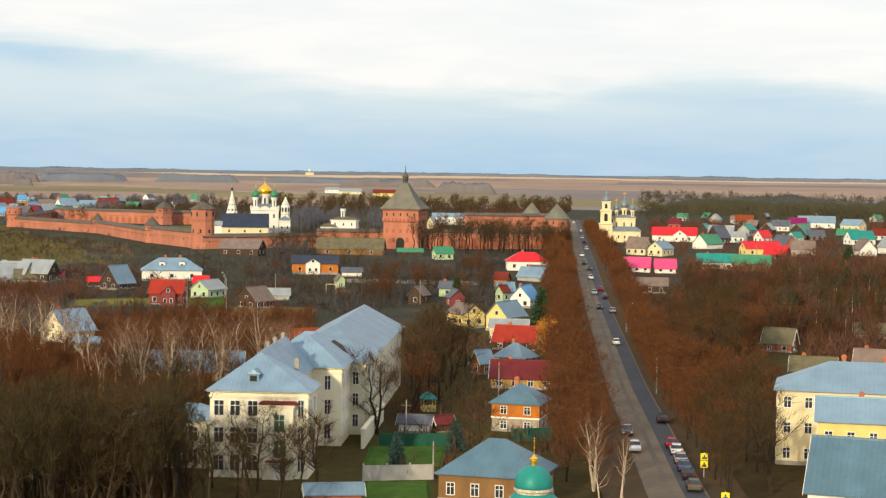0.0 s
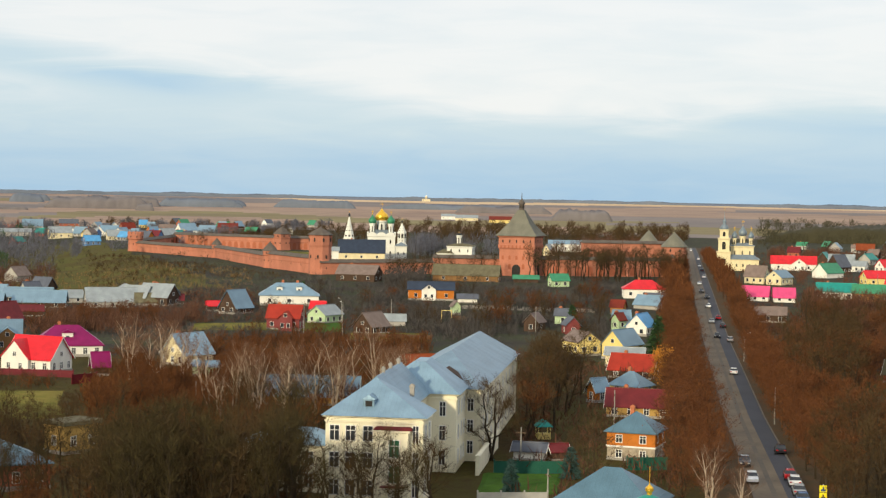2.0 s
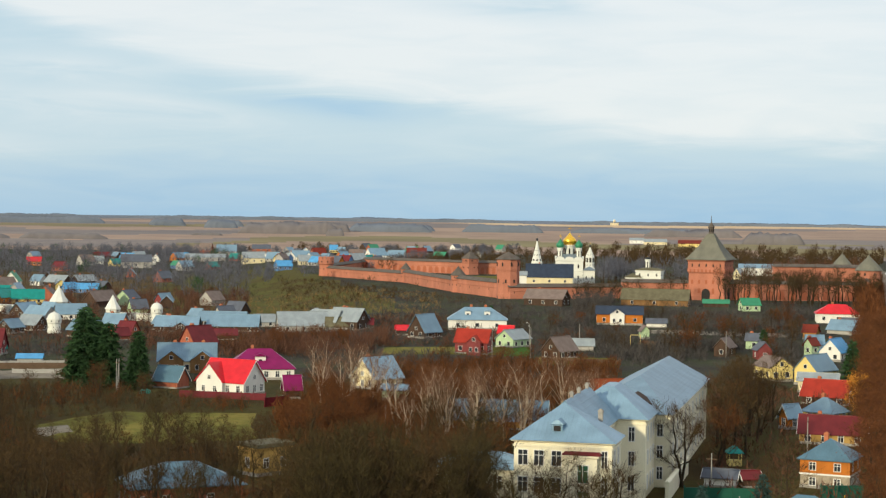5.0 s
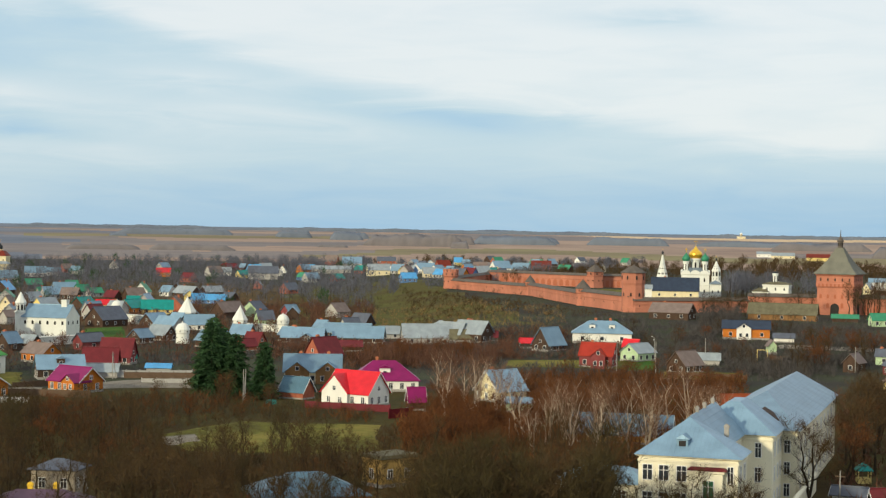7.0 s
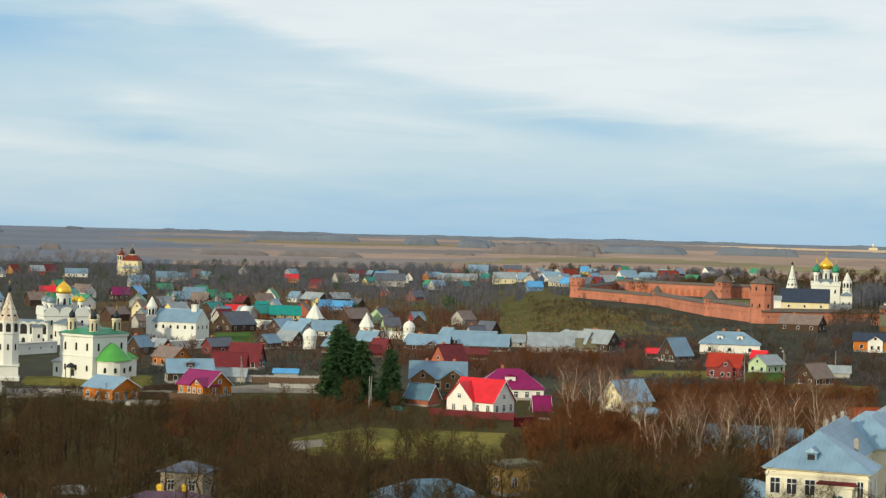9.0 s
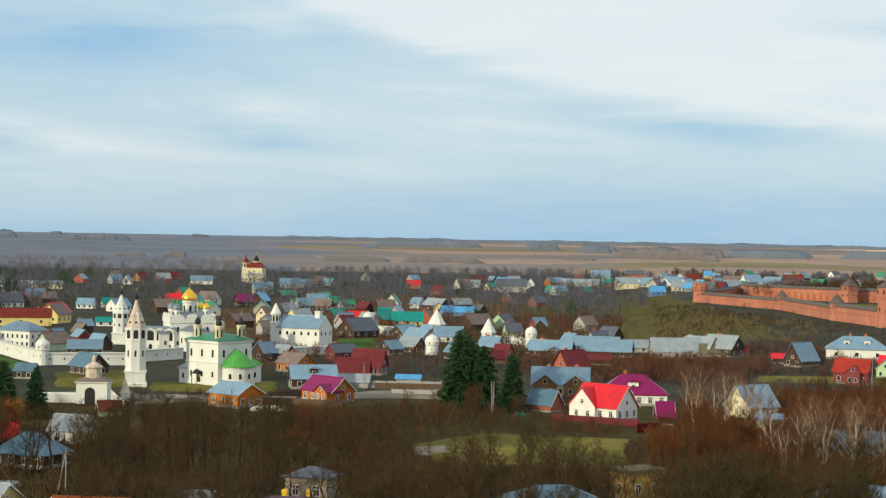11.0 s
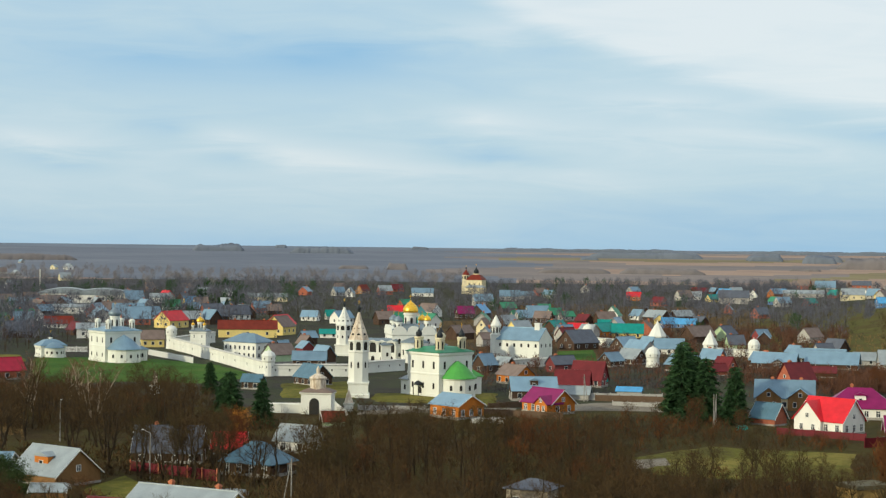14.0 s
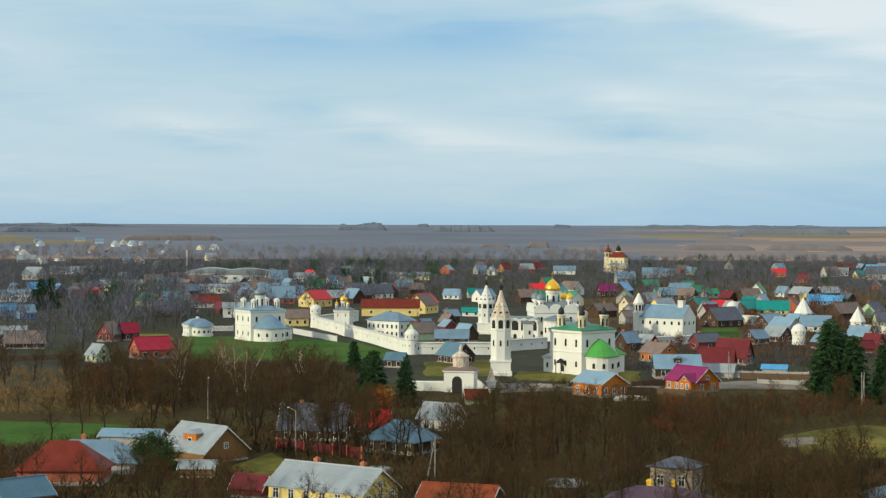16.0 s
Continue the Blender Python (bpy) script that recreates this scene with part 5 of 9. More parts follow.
round_tower("fortress_tower", W3[0], W3[1] + 4, 4.9, 16.6, 3.4, M_BRICK, M_PLANK, "stout many-sided orange-brick corner tower with low dark roof", 10, lip=1.02)
round_tower("fortress_tower", W2[0], W2[1] + 1, 3.0, 7.8, 4.2, M_BRICK, M_PLANK, "small round brick wall tower with pointed plank roof")
round_tower("fortress_tower", W1[0], W1[1] + 1, 2.3, 7.0, 3.4, M_BRICK, M_PLANK, "small round brick wall tower with pointed plank roof")
round_tower("fortress_tower", W0[0], W0[1], 4.0, 9.4, 0, M_BRICK, M_PLANK, "pinkish brick end tower with notched battlements", teeth=True)
_g = (-141.3, 1016.7)
round_tower("fortress_tower", _g[0], _g[1], 4.8, 9.6, 4.6, M_BRICK, M_PLANK, "square brick inner gate tower with dark pyramid roof", 4, lip=1.03)
_g = (64.0, 872.0)
round_tower("fortress_tower", _g[0], _g[1], 6.4, 9.0, 10.5, M_BRICK, M_SHINGLE, "brick wall tower with tall grey tent roof")
_g = (69.1, 783.7)
round_tower("fortress_tower", _g[0], _g[1], 5.0, 13.0, 7.0, M_BRICK, M_SHINGLE, "round brick street tower with pointed shingle roof")


def gables(parent, L, B, z, n1, n2, rise, mat, off=.12):
    """A row of half-round gables along each side of a church's cornice."""
    for side, n, span in ((0, n1, L), (1, n2, B), (2, n1, L), (3, n2, B)):
        for i in range(n):
            w = span / n
            bm = fresh()
            pts = [(w / 2 * math.cos(math.pi * k / 8), rise * math.sin(math.pi * k / 8)) for k in range(9)]
            f0 = [bm.verts.new((p, -.2, q)) for p, q in pts]
            f1 = [bm.verts.new((p, .8, q)) for p, q in pts]
            bm.faces.new(f0)
            bm.faces.new(f1[::-1])
            for k in range(9):
                bm.faces.new((f0[k], f1[k], f1[(k + 1) % 9], f0[(k + 1) % 9]))
            g = part("gable", bm, mat, parent)
            o = -span / 2 + w * (i + .5)
            px, py, rz = [(o, -B / 2 - off, 0), (L / 2 + off, o, 90), (-o, B / 2 + off, 180), (-L / 2 - off, -o, -90)][side]
            g.matrix_basis = pose(px, py, z, 0, 0, rz)


def cube_church(name, x, y, rz, L, B, h, wall, roofm, label, drums, apse=None, low=None, wins=(3, 3), kok=0, roof_h=1.2, drum_wall=None):
    """A cubic church: body with cornice, drums with domes (x, y, drum r, drum h, dome r, dome h, dome material, shape), a round apse at -y and lower blocks."""
    ob = thing(name, x, y, rz, label, "church")
    FOOT.append((x, y, max(L, B) * .9))
    bm = fresh()
    rect_stack(bm, [(L / 2 + .2, B / 2 + .2, -1.5), (L / 2 + .2, B / 2 + .2, .8), (L / 2, B / 2, .9), (L / 2, B / 2, h * .5), (L / 2 + .12, B / 2 + .12, h * .51), (L / 2 + .12, B / 2 + .12, h * .54), (L / 2, B / 2, h * .55), (L / 2, B / 2, h - .9), (L / 2 + .3, B / 2 + .3, h - .6), (L / 2 + .3, B / 2 + .3, h)])
    b = part("body", bm, wall, ob)
    for z, s in ((h * .2, .75), (h * .64, 1.0)):
        box_windows(b, L, B, z, wins[0], wins[1], L * .055, h * .17 * s, .01)
    if kok:
        gables(b, L, B, h, 3, 3, kok, wall)
    bm = fresh()
    z0 = h + (kok * .5 if kok else 0)
    rect_stack(bm, [(L / 2 + .5, B / 2 + .5, h), (L / 2 + .5, B / 2 + .5, h + .15), (L * .28, B * .28, h + roof_h), (L * .1, B * .1, h + roof_h * 1.2)] if not kok else [(L / 2, B / 2, h), (L / 2, B / 2, h + kok * .55), (L * .25, B * .25, h + kok + roof_h)])
    part("roof", bm, roofm, ob)
    for dx, dy, rd, hd, ro, ho, dm, shp in drums:
        drum_dome(ob, dx, dy, h + .2, rd, hd, ro, ho, drum_wall or wall, dm, shp, 6, ho * .5)
    if apse:
        ar, ah, arh, am = apse
        bm = fresh()
        lathe(bm, [(ar * 1.03, -1.5), (ar * 1.03, .7), (ar, .8), (ar, ah - .5), (ar * 1.05, ah - .35), (ar * 1.05, ah)], 20, 0, -B / 2 - ar * .15)
        a = part("apse", bm, wall, ob)
        for k in range(5):
            q = math.pi * (1.14 + .18 * k)
            slit(a, ar * math.cos(q), -B / 2 - ar * .15 + ar * math.sin(q), ah * .4, math.degrees(q) + 90, .7, ah * .26)
        bm = fresh()
        lathe(bm, [(ar * 1.1, ah - .1), (ar * 1.1, ah + .1), (ar * .45, ah + arh * .72), (.2, ah + arh)], 20, 0, -B / 2 - ar * .15)
        part("apse_roof", bm, am, ob)
    for lx, ly, lL, lB, lh, lr, lm in low or []:
        bm = fresh()
        rect_stack(bm, [(lL / 2, lB / 2, -1.5), (lL / 2, lB / 2, lh - .4), (lL / 2 + .2, lB / 2 + .2, lh - .3), (lL / 2 + .2, lB / 2 + .2, lh)], lx, ly)
        c = part("annex", bm, wall, ob)
        for i in range(max(1, int(lL / 3))):
            slit(c, lx - lL / 2 + lL * (i + .5) / max(1, int(lL / 3)), ly - lB / 2 - .01, lh * .35, 0, .7, 1.4)
        for s in (-1, 1):
            slit(c, lx + s * (lL / 2 + .01), ly, lh * .35, 90 * s, .7, 1.4)
        bm = fresh()
        rect_stack(bm, [(lL / 2 + .45, lB / 2 + .45, lh - .05), (lL / 2 + .45, lB / 2 + .45, lh + .1), (max(.1, lL / 2 - lB * .4), .1 if lL > lB else max(.1, lB / 2 - lL * .4), lh + lr)], lx, ly)
        part("annex_roof", bm, lm, ob)
    return ob


_g = (-74.0, 905.3)
cube_church("cathedral", _g[0], _g[1] + 9, 4, 14.5, 14.5, 12.5, M_LIME, M_GREYDOME, "white five-domed cathedral with gold and green onion domes",
            [(0, 0, 2.6, 7.5, 3.6, 6.6, M_GOLD, onion), (-4.9, -4.5, 1.5, 6.0, 2.1, 4.6, ROOFS["green"][1], onion), (4.9, -4.5, 1.5, 6.0, 2.1, 4.6, ROOFS["green"][1], onion), (-4.9, 4.5, 1.5, 6.0, 2.1, 4.6, ROOFS["green"][1], onion), (4.9, 4.5, 1.5, 6.0, 2.1, 4.6, ROOFS["green"][1], onion)], None,
            [(10.5, -4, 6.0, 8.0, 7.0, 2.0, M_GREYDOME)], (3, 3), 1.6)
_g = (-94.3, 940.2)
tent_tower("bell_tower", _g[0], _g[1] + 4, 10, 6.2, 5.0, 3.4, 13.0, M_LIME, "white bell tower with tall dark-pierced tent roof", .8, None, True)
_g = (-71.2, 1026.5)
tent_tower("bell_tower", _g[0], _g[1] + 4, 10, 5.0, 8, 3.5, 5.5, M_LIME, "slender white belfry with small dark cupola", .6, None, True)
_g = (-31.8, 882.3)
cube_church("gate_church", _g[0] + 1, _g[1] + 7, -8, 13.0, 9.0, 8.2, M_LIME, ROOFS["olive"][1], "plain white gate church with grey roof and single drum",
            [(-1.0, 0, 1.4, 5.4, 1.5, 1.2, M_BLACKDOME, helmet)], None, [(-7.5, -3.0, 8.0, 6.5, 4.6, 1.8, ROOFS["olive"][1])], (3, 2))
_g = (109.7, 852.8)
cube_church("street_church", _g[0], _g[1] + 9, -8, 11.0, 10.0, 12.0, WALLS["cream"][1], M_GREYDOME, "cream parish church with five grey onion domes",
            [(0, 0, 1.6, 4.6, 2.1, 5.4, M_GREYDOME, onion), (-4, -3.4, 1.0, 3.6, 1.4, 3.8, M_GREYDOME, onion), (4, -3.4, 1.0, 3.6, 1.4, 3.8, M_GREYDOME, onion), (-4, 3.4, 1.0, 3.6, 1.4, 3.8, M_GREYDOME, onion), (4, 3.4, 1.0, 3.6, 1.4, 3.8, M_GREYDOME, onion)], None,
            [(-1.0, -8.0, 18.5, 6.5, 5.6, 2.2, M_GREYDOME)], (3, 2))
_g = (99.7, 849.5)


def street_belfry():
    ob = thing("bell_tower", _g[0], _g[1] + 5, -8, "tiered cream bell tower with a slim grey spire", "bell tower")
    bm = fresh()
    rect_stack(bm, [(3.3, 3.3, -1.5), (3.3, 3.3, 8.5), (3.6, 3.6, 8.8), (3.6, 3.6, 9.2), (2.7, 2.7, 9.3), (2.7, 2.7, 15.0), (3.0, 3.0, 15.3), (3.0, 3.0, 15.8), (2.1, 2.1, 16.0), (2.1, 2.1, 19.5), (2.4, 2.4, 19.8), (2.4, 2.4, 20.1)])
    b = part("shaft", bm, WALLS["cream"][1], ob)
    for w, z, h in ((2.7, 10.3, 3.8), (2.1, 16.6, 2.3), (3.3, 3.2, 2.6)):
        for s, rz in (((0, -1), 0), ((-1, 0), -90), ((1, 0), 90)):
            slit(b, s[0] * (w + .01), s[1] * (w + .01), z, rz, w * .62, h)
    bm = fresh()
    lathe(bm, [(2.3, 20.0), (2.2, 20.9), (1.5, 22.0), (.8, 22.6), (.8, 23.6), (1.0, 24.0), (.5, 24.7), (.14, 26), (.05, 29.5)], 14)
    s = part("spire", bm, M_GREYDOME, ob, "grey metal spire", False)
    cross(s, 0, 0, 29.4, 1.2)


street_belfry()


# --- church with the green roof and its tent belfry ---
GREEN_CHURCH = cube_church("green_roofed_church", -219.2, 403.7, 72, 12.1, 12.1, 11.8, M_LIME, ROOFS["green"][1], "white cubic church with fresh green roofs and five drums",
            [(sx * 4.0, sy * 4.0, 1.15, 3.7, .85, 2.4, M_BLACKDOME, onion) for sx in (-1, 1) for sy in (-1, 1)] + [(0, 0, 1.3, 4.2, 1.2, .8, M_OLDCREAM, helmet)],
            (4.7, 5.2, 4.4, ROOFS["lime"][1]), [(8.4, -2.6, 4.4, 5.0, 5.0, 2.0, ROOFS["lime"][1]), (8.0, 3.0, 4.0, 5.0, 6.0, 1.8, ROOFS["lime"][1]), (-1.6, 7.4, 8.4, 3.0, 4.2, 1.2, ROOFS["pale"][1])], (3, 3), 0, 1.3, M_OLDCREAM)


def porch():
    bm = fresh()
    lathe(bm, [(1.25, 3.1), (1.3, 3.2), (1.05, 3.7), (.5, 4.05), (.1, 4.3)], 8, -6.7, 1.2, 0, math.pi / 8)
    part("porch_canopy", bm, M_BLACKDOME, GREEN_CHURCH, "dark sheet canopy over the side door", False)
    for dy in (.2, 2.2):
        bm = fresh()
        rect_stack(bm, [(.08, .08, -.5), (.08, .08, 3.2)], -7.5, dy)
        part("porch_post", bm, M_IRON, GREEN_CHURCH)
    slit(GREEN_CHURCH, -6.07, 1.2, 0, -90, 1.3, 2.6)


porch()
_g = (-234.8, 384.7)
tent_tower("bell_tower", _g[0], _g[1] + 3, 30, 5.2, 12.2, 2.8, 7.2, M_LIME, "white tent-roofed bell tower with weathered flaking spire", .33, M_OLDLIME, True)
_g = (-326.6, 526.1)
tent_tower("bell_tower", _g[0], _g[1] + 3, 20, 5.4, 9.0, 2.2, 6.2, M_LIME, "white convent bell tower with pierced tent roof", .45, None, True)


# --- convent: cathedral, refectory church, cells, walls ---
_g = (-292.7, 508.4)
cube_church("cathedral", _g[0], _g[1] + 9, 40, 15.0, 14.5, 10.0, M_LIME, M_GREYDOME, "white convent cathedral with one gold dome over gabled walls",
            [(0, 0, 2.2, 6.6, 2.6, 4.2, M_GOLD, helmet), (5.0, -4.6, 1.1, 4.0, 1.3, 2.0, M_GOLD, helmet), (-5.0, -4.6, 1.3, 3.6, 1.6, 2.2, M_GREYDOME, helmet), (5.0, 4.6, 1.3, 3.6, 1.6, 2.2, M_GOLD, helmet), (-5.0, 4.6, 1.3, 3.6, 1.6, 2.2, M_GREYDOME, helmet)], (4.6, 7.0, 1.8, M_GREYDOME),
            [(-9.2, 0, 4.0, 15.0, 6.0, 1.6, M_GREYDOME), (9.2, 0, 4.0, 15.0, 6.0, 1.6, M_GREYDOME)], (3, 3), 2.4, .6)


def gallery():
    a, b = (-305.4, 505.6), (-292.7, 508.4)
    d = math.hypot(b[0] - a[0], b[1] - a[1])
    ob = thing("arcaded_gallery", (a[0] + b[0]) / 2, (a[1] + b[1]) / 2, math.degrees(math.atan2(b[1] - a[1], b[0] - a[0])), "white arcaded gallery with dark round arches", "gallery")
    bm = fresh()
    rect_stack(bm, [(d / 2, 1.5, -1), (d / 2, 1.5, 6.6), (d / 2 + .2, 1.7, 6.8), (d / 2 + .2, 1.7, 7.2)])
    w = part("wall", bm, M_LIME, ob)
    for i in range(4):
        slit(w, -d / 2 + d * (i + .5) / 4, -1.51, 3.4, 0, 2.3, 3.4)
        bm = fresh()
        q = d / 8 - .05
        arc = [(math.cos(math.pi * k / 10), math.sin(math.pi * k / 10)) for k in range(11)]
        rows = [[bm.verts.new((-d / 2 + d * (i + .5) / 4 + c * rr, yy, 6.0 + n * rr)) for c, n in arc] for rr, yy in ((q, -1.5), (q, -1.95), (q * .8, -1.95), (q * .8, -1.5))]
        for m1, m2 in zip(rows, rows[1:] + rows[:1]):
            for k in range(10):
                bm.faces.new((m1[k], m1[k + 1], m2[k + 1], m2[k]))
        for e in (0, 10):
            bm.faces.new([m[e] for m in rows])
        part("arch_hood", bm, M_LIME, w, "white half-round hood")
        slit(w, -d / 2 + d * (i + .5) / 4, -1.51, .4, 0, 1.2, 1.8)
    bm = fresh()
    rect_stack(bm, [(d / 2 + .4, 1.9, 7.2), (d / 2 + .4, 1.9, 7.3), (d / 2, .1, 8.2)])
    part("roof", bm, M_GREYDOME, ob)


gallery()


def refectory_church():
    g = (-265.4, 548.3)
    ob = thing("refectory_church", g[0] - 1.5, g[1] + 6.0, -2, "long white refectory church with grey-blue roof and corner turret", "church")
    FOOT.append((g[0], g[1] + 6, 14))
    L, B, h, r = 17.0, 10.0, 7.0, 4.0
    bm = fresh()
    prism(bm, [(-B / 2, -1.5), (B / 2, -1.5), (B / 2, h), (0, h + r), (-B / 2, h)], -L / 2, L / 2)
    w = part("wall", bm, M_LIME, ob)
    bm = fresh()
    chevron(bm, L, B, h, r, .4, .1)
    rf = part("roof", bm, ROOFS["zinc"][1], ob, "grey-blue metal roof")
    box_windows(w, L, B, 4.4, 6, 3, .8, 1.3, .01)
    bm = fresh()
    rect_stack(bm, [(1.0, 1.0, h + 2.8), (1.0, 1.0, h + r + 1.5), (1.15, 1.15, h + r + 1.6), (1.15, 1.15, h + r + 1.85)], L / 2 - 3.0, 0)
    part("chimney", bm, M_LIME, rf, "white chimney block")
    bm = fresh()
    lathe(bm, [(1.9, -1.5), (1.9, 8.0), (2.1, 8.2), (2.1, 8.5), (1.7, 8.6), (1.7, 11.2), (1.95, 11.4), (1.95, 11.7), (.2, 15.2)], 8, -L / 2 - 1.2, -B / 2 + 1.5, 0, math.pi / 8)
    t = part("turret", bm, M_LIME, ob, "white turret with pointed cap")
    for i in range(8):
        a = i * math.pi / 4
        slit(t, -L / 2 - 1.2 + 1.6 * math.cos(a), -B / 2 + 1.5 + 1.6 * math.sin(a), 9.0, math.degrees(a) + 90, .7, 2.0)


refectory_church()
CONVENT = "low white convent wall with a narrow grey coping"
C0, C1 = (-398.4, 522.1), (-293.2, 431.9)
wall_run("convent_wall", C0, C1, 4.0, 1.2, M_LIME, M_CONCRETE, CONVENT, 9, .4, False)
wall_run("convent_wall", C1, (-272.9, 447.3), 3.4, 1.2, M_LIME, M_CONCRETE, CONVENT, 6, .4, False)
wall_run("convent_wall", (-276.9, 458.9), (-272.3, 477.3), 3.4, 1.2, M_LIME, M_CONCRETE, CONVENT, 4, .4, False)
wall_run("convent_wall", (-256.7, 496.1), (-242.0, 527.2), 2.6, 1.2, M_LIME, M_CONCRETE, CONVENT, 6, .4, False)
wall_run("convent_wall", (-279.0, 640.2), (-244.6, 626.2), 3.4, 1.2, M_LIME, M_CONCRETE, CONVENT, 6, .4, False)
wall_run("convent_wall", (-221.8, 618.7), (-201.0, 611.1), 2.6, 1.2, M_LIME, M_CONCRETE, CONVENT, 5, .4, False)
wall_run("convent_wall", C0, (-410.4, 565.6), 4.0, 1.2, M_LIME, M_CONCRETE, CONVENT, 5, .4, False)
round_tower("convent_tower", C0[0], C0[1], 1.9, 7.2, 1.8, M_LIME, M_LIME, "white corner tower of the convent with domed cap", 12, ports=6, dome=True)
round_tower("convent_tower", C1[0], C1[1], 1.9, 6.2, 1.9, M_LIME, M_LIME, "white corner tower of the convent with domed cap", 12, ports=6, dome=True)
for _p, _r, _h, _t, _d in (((-250.1, 640.2), 3.1, 5.2, 6.2, False), ((-216.3, 606.9), 2.5, 4.7, 5.3, False), ((-196.9, 598.7), 2.0, 5.6, 2.6, True), ((-291.3, 666.5), 2.1, 5.6, 2.6, True), ((-213.5, 542.6), 2.2, 4.6, 2.8, True)):
    round_tower("convent_tower", _p[0], _p[1], _r, _h, _t, M_LIME, M_LIME, "white wall tower with domed cap" if _d else "white wall tower with tall white tent roof", 12 if _d else 8, ports=6, dome=_d)
_g = (-390.0, 524.7)
cube_church("gate_church", _g[0], _g[1] + 4, 20, 6.0, 5.4, 6.6, M_LIME, M_GREYDOME, "white gate church with small gold dome over the convent gate",
            [(0, 0, 1.1, 3.2, 1.5, 2.3, M_GOLD, onion), (-2.2, -1.9, .55, 2.0, .7, 1.3, M_GOLD, onion), (2.2, -1.9, .55, 2.0, .7, 1.3, M_GOLD, onion)], None, None, (2, 2))


def cells(px, L, B, h, r, rz, label):
    ob = thing("cell_block", px[0], px[1], rz, label, "building")
    FOOT.append((px[0], px[1], L * .6))
    bm = fresh()
    rect_stack(bm, [(L / 2, B / 2, -1), (L / 2, B / 2, h - .4), (L / 2 + .2, B / 2 + .2, h - .3), (L / 2 + .2, B / 2 + .2, h)])
    w = part("wall", bm, M_LIME, ob)
    bm = fresh()
    roof_hip(bm, L, B, h, r)
    part("roof", bm, ROOFS["zinc"][1], ob)
    for z in (.8, h * .55):
        for i in range(int(L / 2)):
            window(w, -L / 2 + L * (i + .5) / int(L / 2), -B / 2 - .01, z, 0, .8, 1.3, False)
        for i in range(int(B / 2.4)):
            for s in (-1, 1):
                window(w, s * (L / 2 + .01), -B / 2 + B * (i + .5) / int(B / 2.4), z, 90 * s, .8, 1.3, False)


_g = (-344.1, 488.7)
cells((_g[0], _g[1] + 6), 15.0, 9.0, 6.0, 2.8, -8, "white two-storey convent cell block with grey-blue hipped roof")

# --- the lone white church on the meadow and its chapel ---
_g = (-367.2, 445.2)
cube_church("white_church", _g[0] - 2.4, _g[1] + 8.5, 64, 12.6, 12.6, 10.4, M_LIME, ROOFS["zinc"][1], "white meadow church with grey roofs and five drums",
            [(0, 0, 1.6, 4.6, 2.3, 3.2, M_GREYDOME, onion)] + [(sx * 4.2, sy * 4.2, .95, 3.3, .8, .5, M_LIME, helmet) for sx in (-1, 1) for sy in (-1, 1)],
            (5.4, 4.6, 4.6, ROOFS["zinc"][1]), [(8.2, 0, 3.6, 8.0, 4.0, 1.4, ROOFS["zinc"][1])], (3, 3), 0, 1.2)
_g = (-401.5, 453.5)
cube_church("chapel", _g[0], _g[1] + 5, 60, 8.5, 6.5, 4.0, M_LIME, ROOFS["zinc"][1], "low white chapel with rounded end and tiny cupola",
            [(0, 0, .6, 2.6, .7, 1.6, M_BLACKDOME, onion)], (3.2, 3.4, 2.0, ROOFS["zinc"][1]), None, (2, 2), 0, 1.8)


def arched_gate():
    g = (-219.5, 342.2)
    ob = thing("arched_gate", g[0], g[1] + 2, 20, "old white arched gateway with drum and small dark cupola", "gateway")
    FOOT.append((g[0], g[1], 7))
    bm = fresh()
    rect_stack(bm, [(3.6, 2.2, -1), (3.6, 2.2, 4.6), (3.9, 2.5, 4.8), (3.9, 2.5, 5.1)])
    b = part("body", bm, M_LIME, ob)
    slit(b, -.4, -2.21, -.2, 0, 2.4, 4.0)
    slit(b, -.4, -2.24, .0, 0, 1.6, 2.9, True, M_DARK)
    bm = fresh()
    rect_stack(bm, [(4.0, 2.6, 5.1), (4.0, 2.6, 5.25), (2.2, 1.6, 6.0)])
    part("roof", bm, ROOFS["brown"][1], ob)
    bm = fresh()
    lathe(bm, [(1.9, 5.6), (1.9, 8.0), (2.1, 8.2), (2.1, 8.5), (1.0, 9.2), (.4, 9.5), (.5, 10.4), (.05, 11.2)], 12)
    part("drum", bm, M_OLDLIME, ob, "flaking ochre drum with dark cap")
    bm = fresh()
    rect_stack(bm, [(5.0, .35, -1), (5.0, .35, 1.9), (5.1, .45, 2.0), (5.0, .1, 2.3)], -8.2, 0)
    part("side_wall", bm, M_LIME, ob)
    bm = fresh()
    hexa(bm, [(3.6, -1.5, -1), (7.4, -1.5, -1), (7.4, -1.0, -1), (3.6, -1.0, -1), (3.6, -1.5, 3.8), (7.4, -1.5, .6), (7.4, -1.0, .6), (3.6, -1.0, 3.8)])
    part("buttress", bm, M_LIME, ob)


arched_gate()


def tent_post(p, h, mat):
    ob = thing("tent_pillar", p[0], p[1], 15, "small square gate pillar with pointed pale tent top", "gate pillar")
    bm = fresh()
    rect_stack(bm, [(.9, .9, -.5), (.9, .9, h * .35), (1.1, 1.1, h * .38), (1.1, 1.1, h * .42)])
    part("pillar", bm, M_LIME, ob)
    bm = fresh()
    lathe(bm, [(1.15, h * .42), (.2, h), (.05, h + .4)], 8)
    part("tent_top", bm, mat, ob)


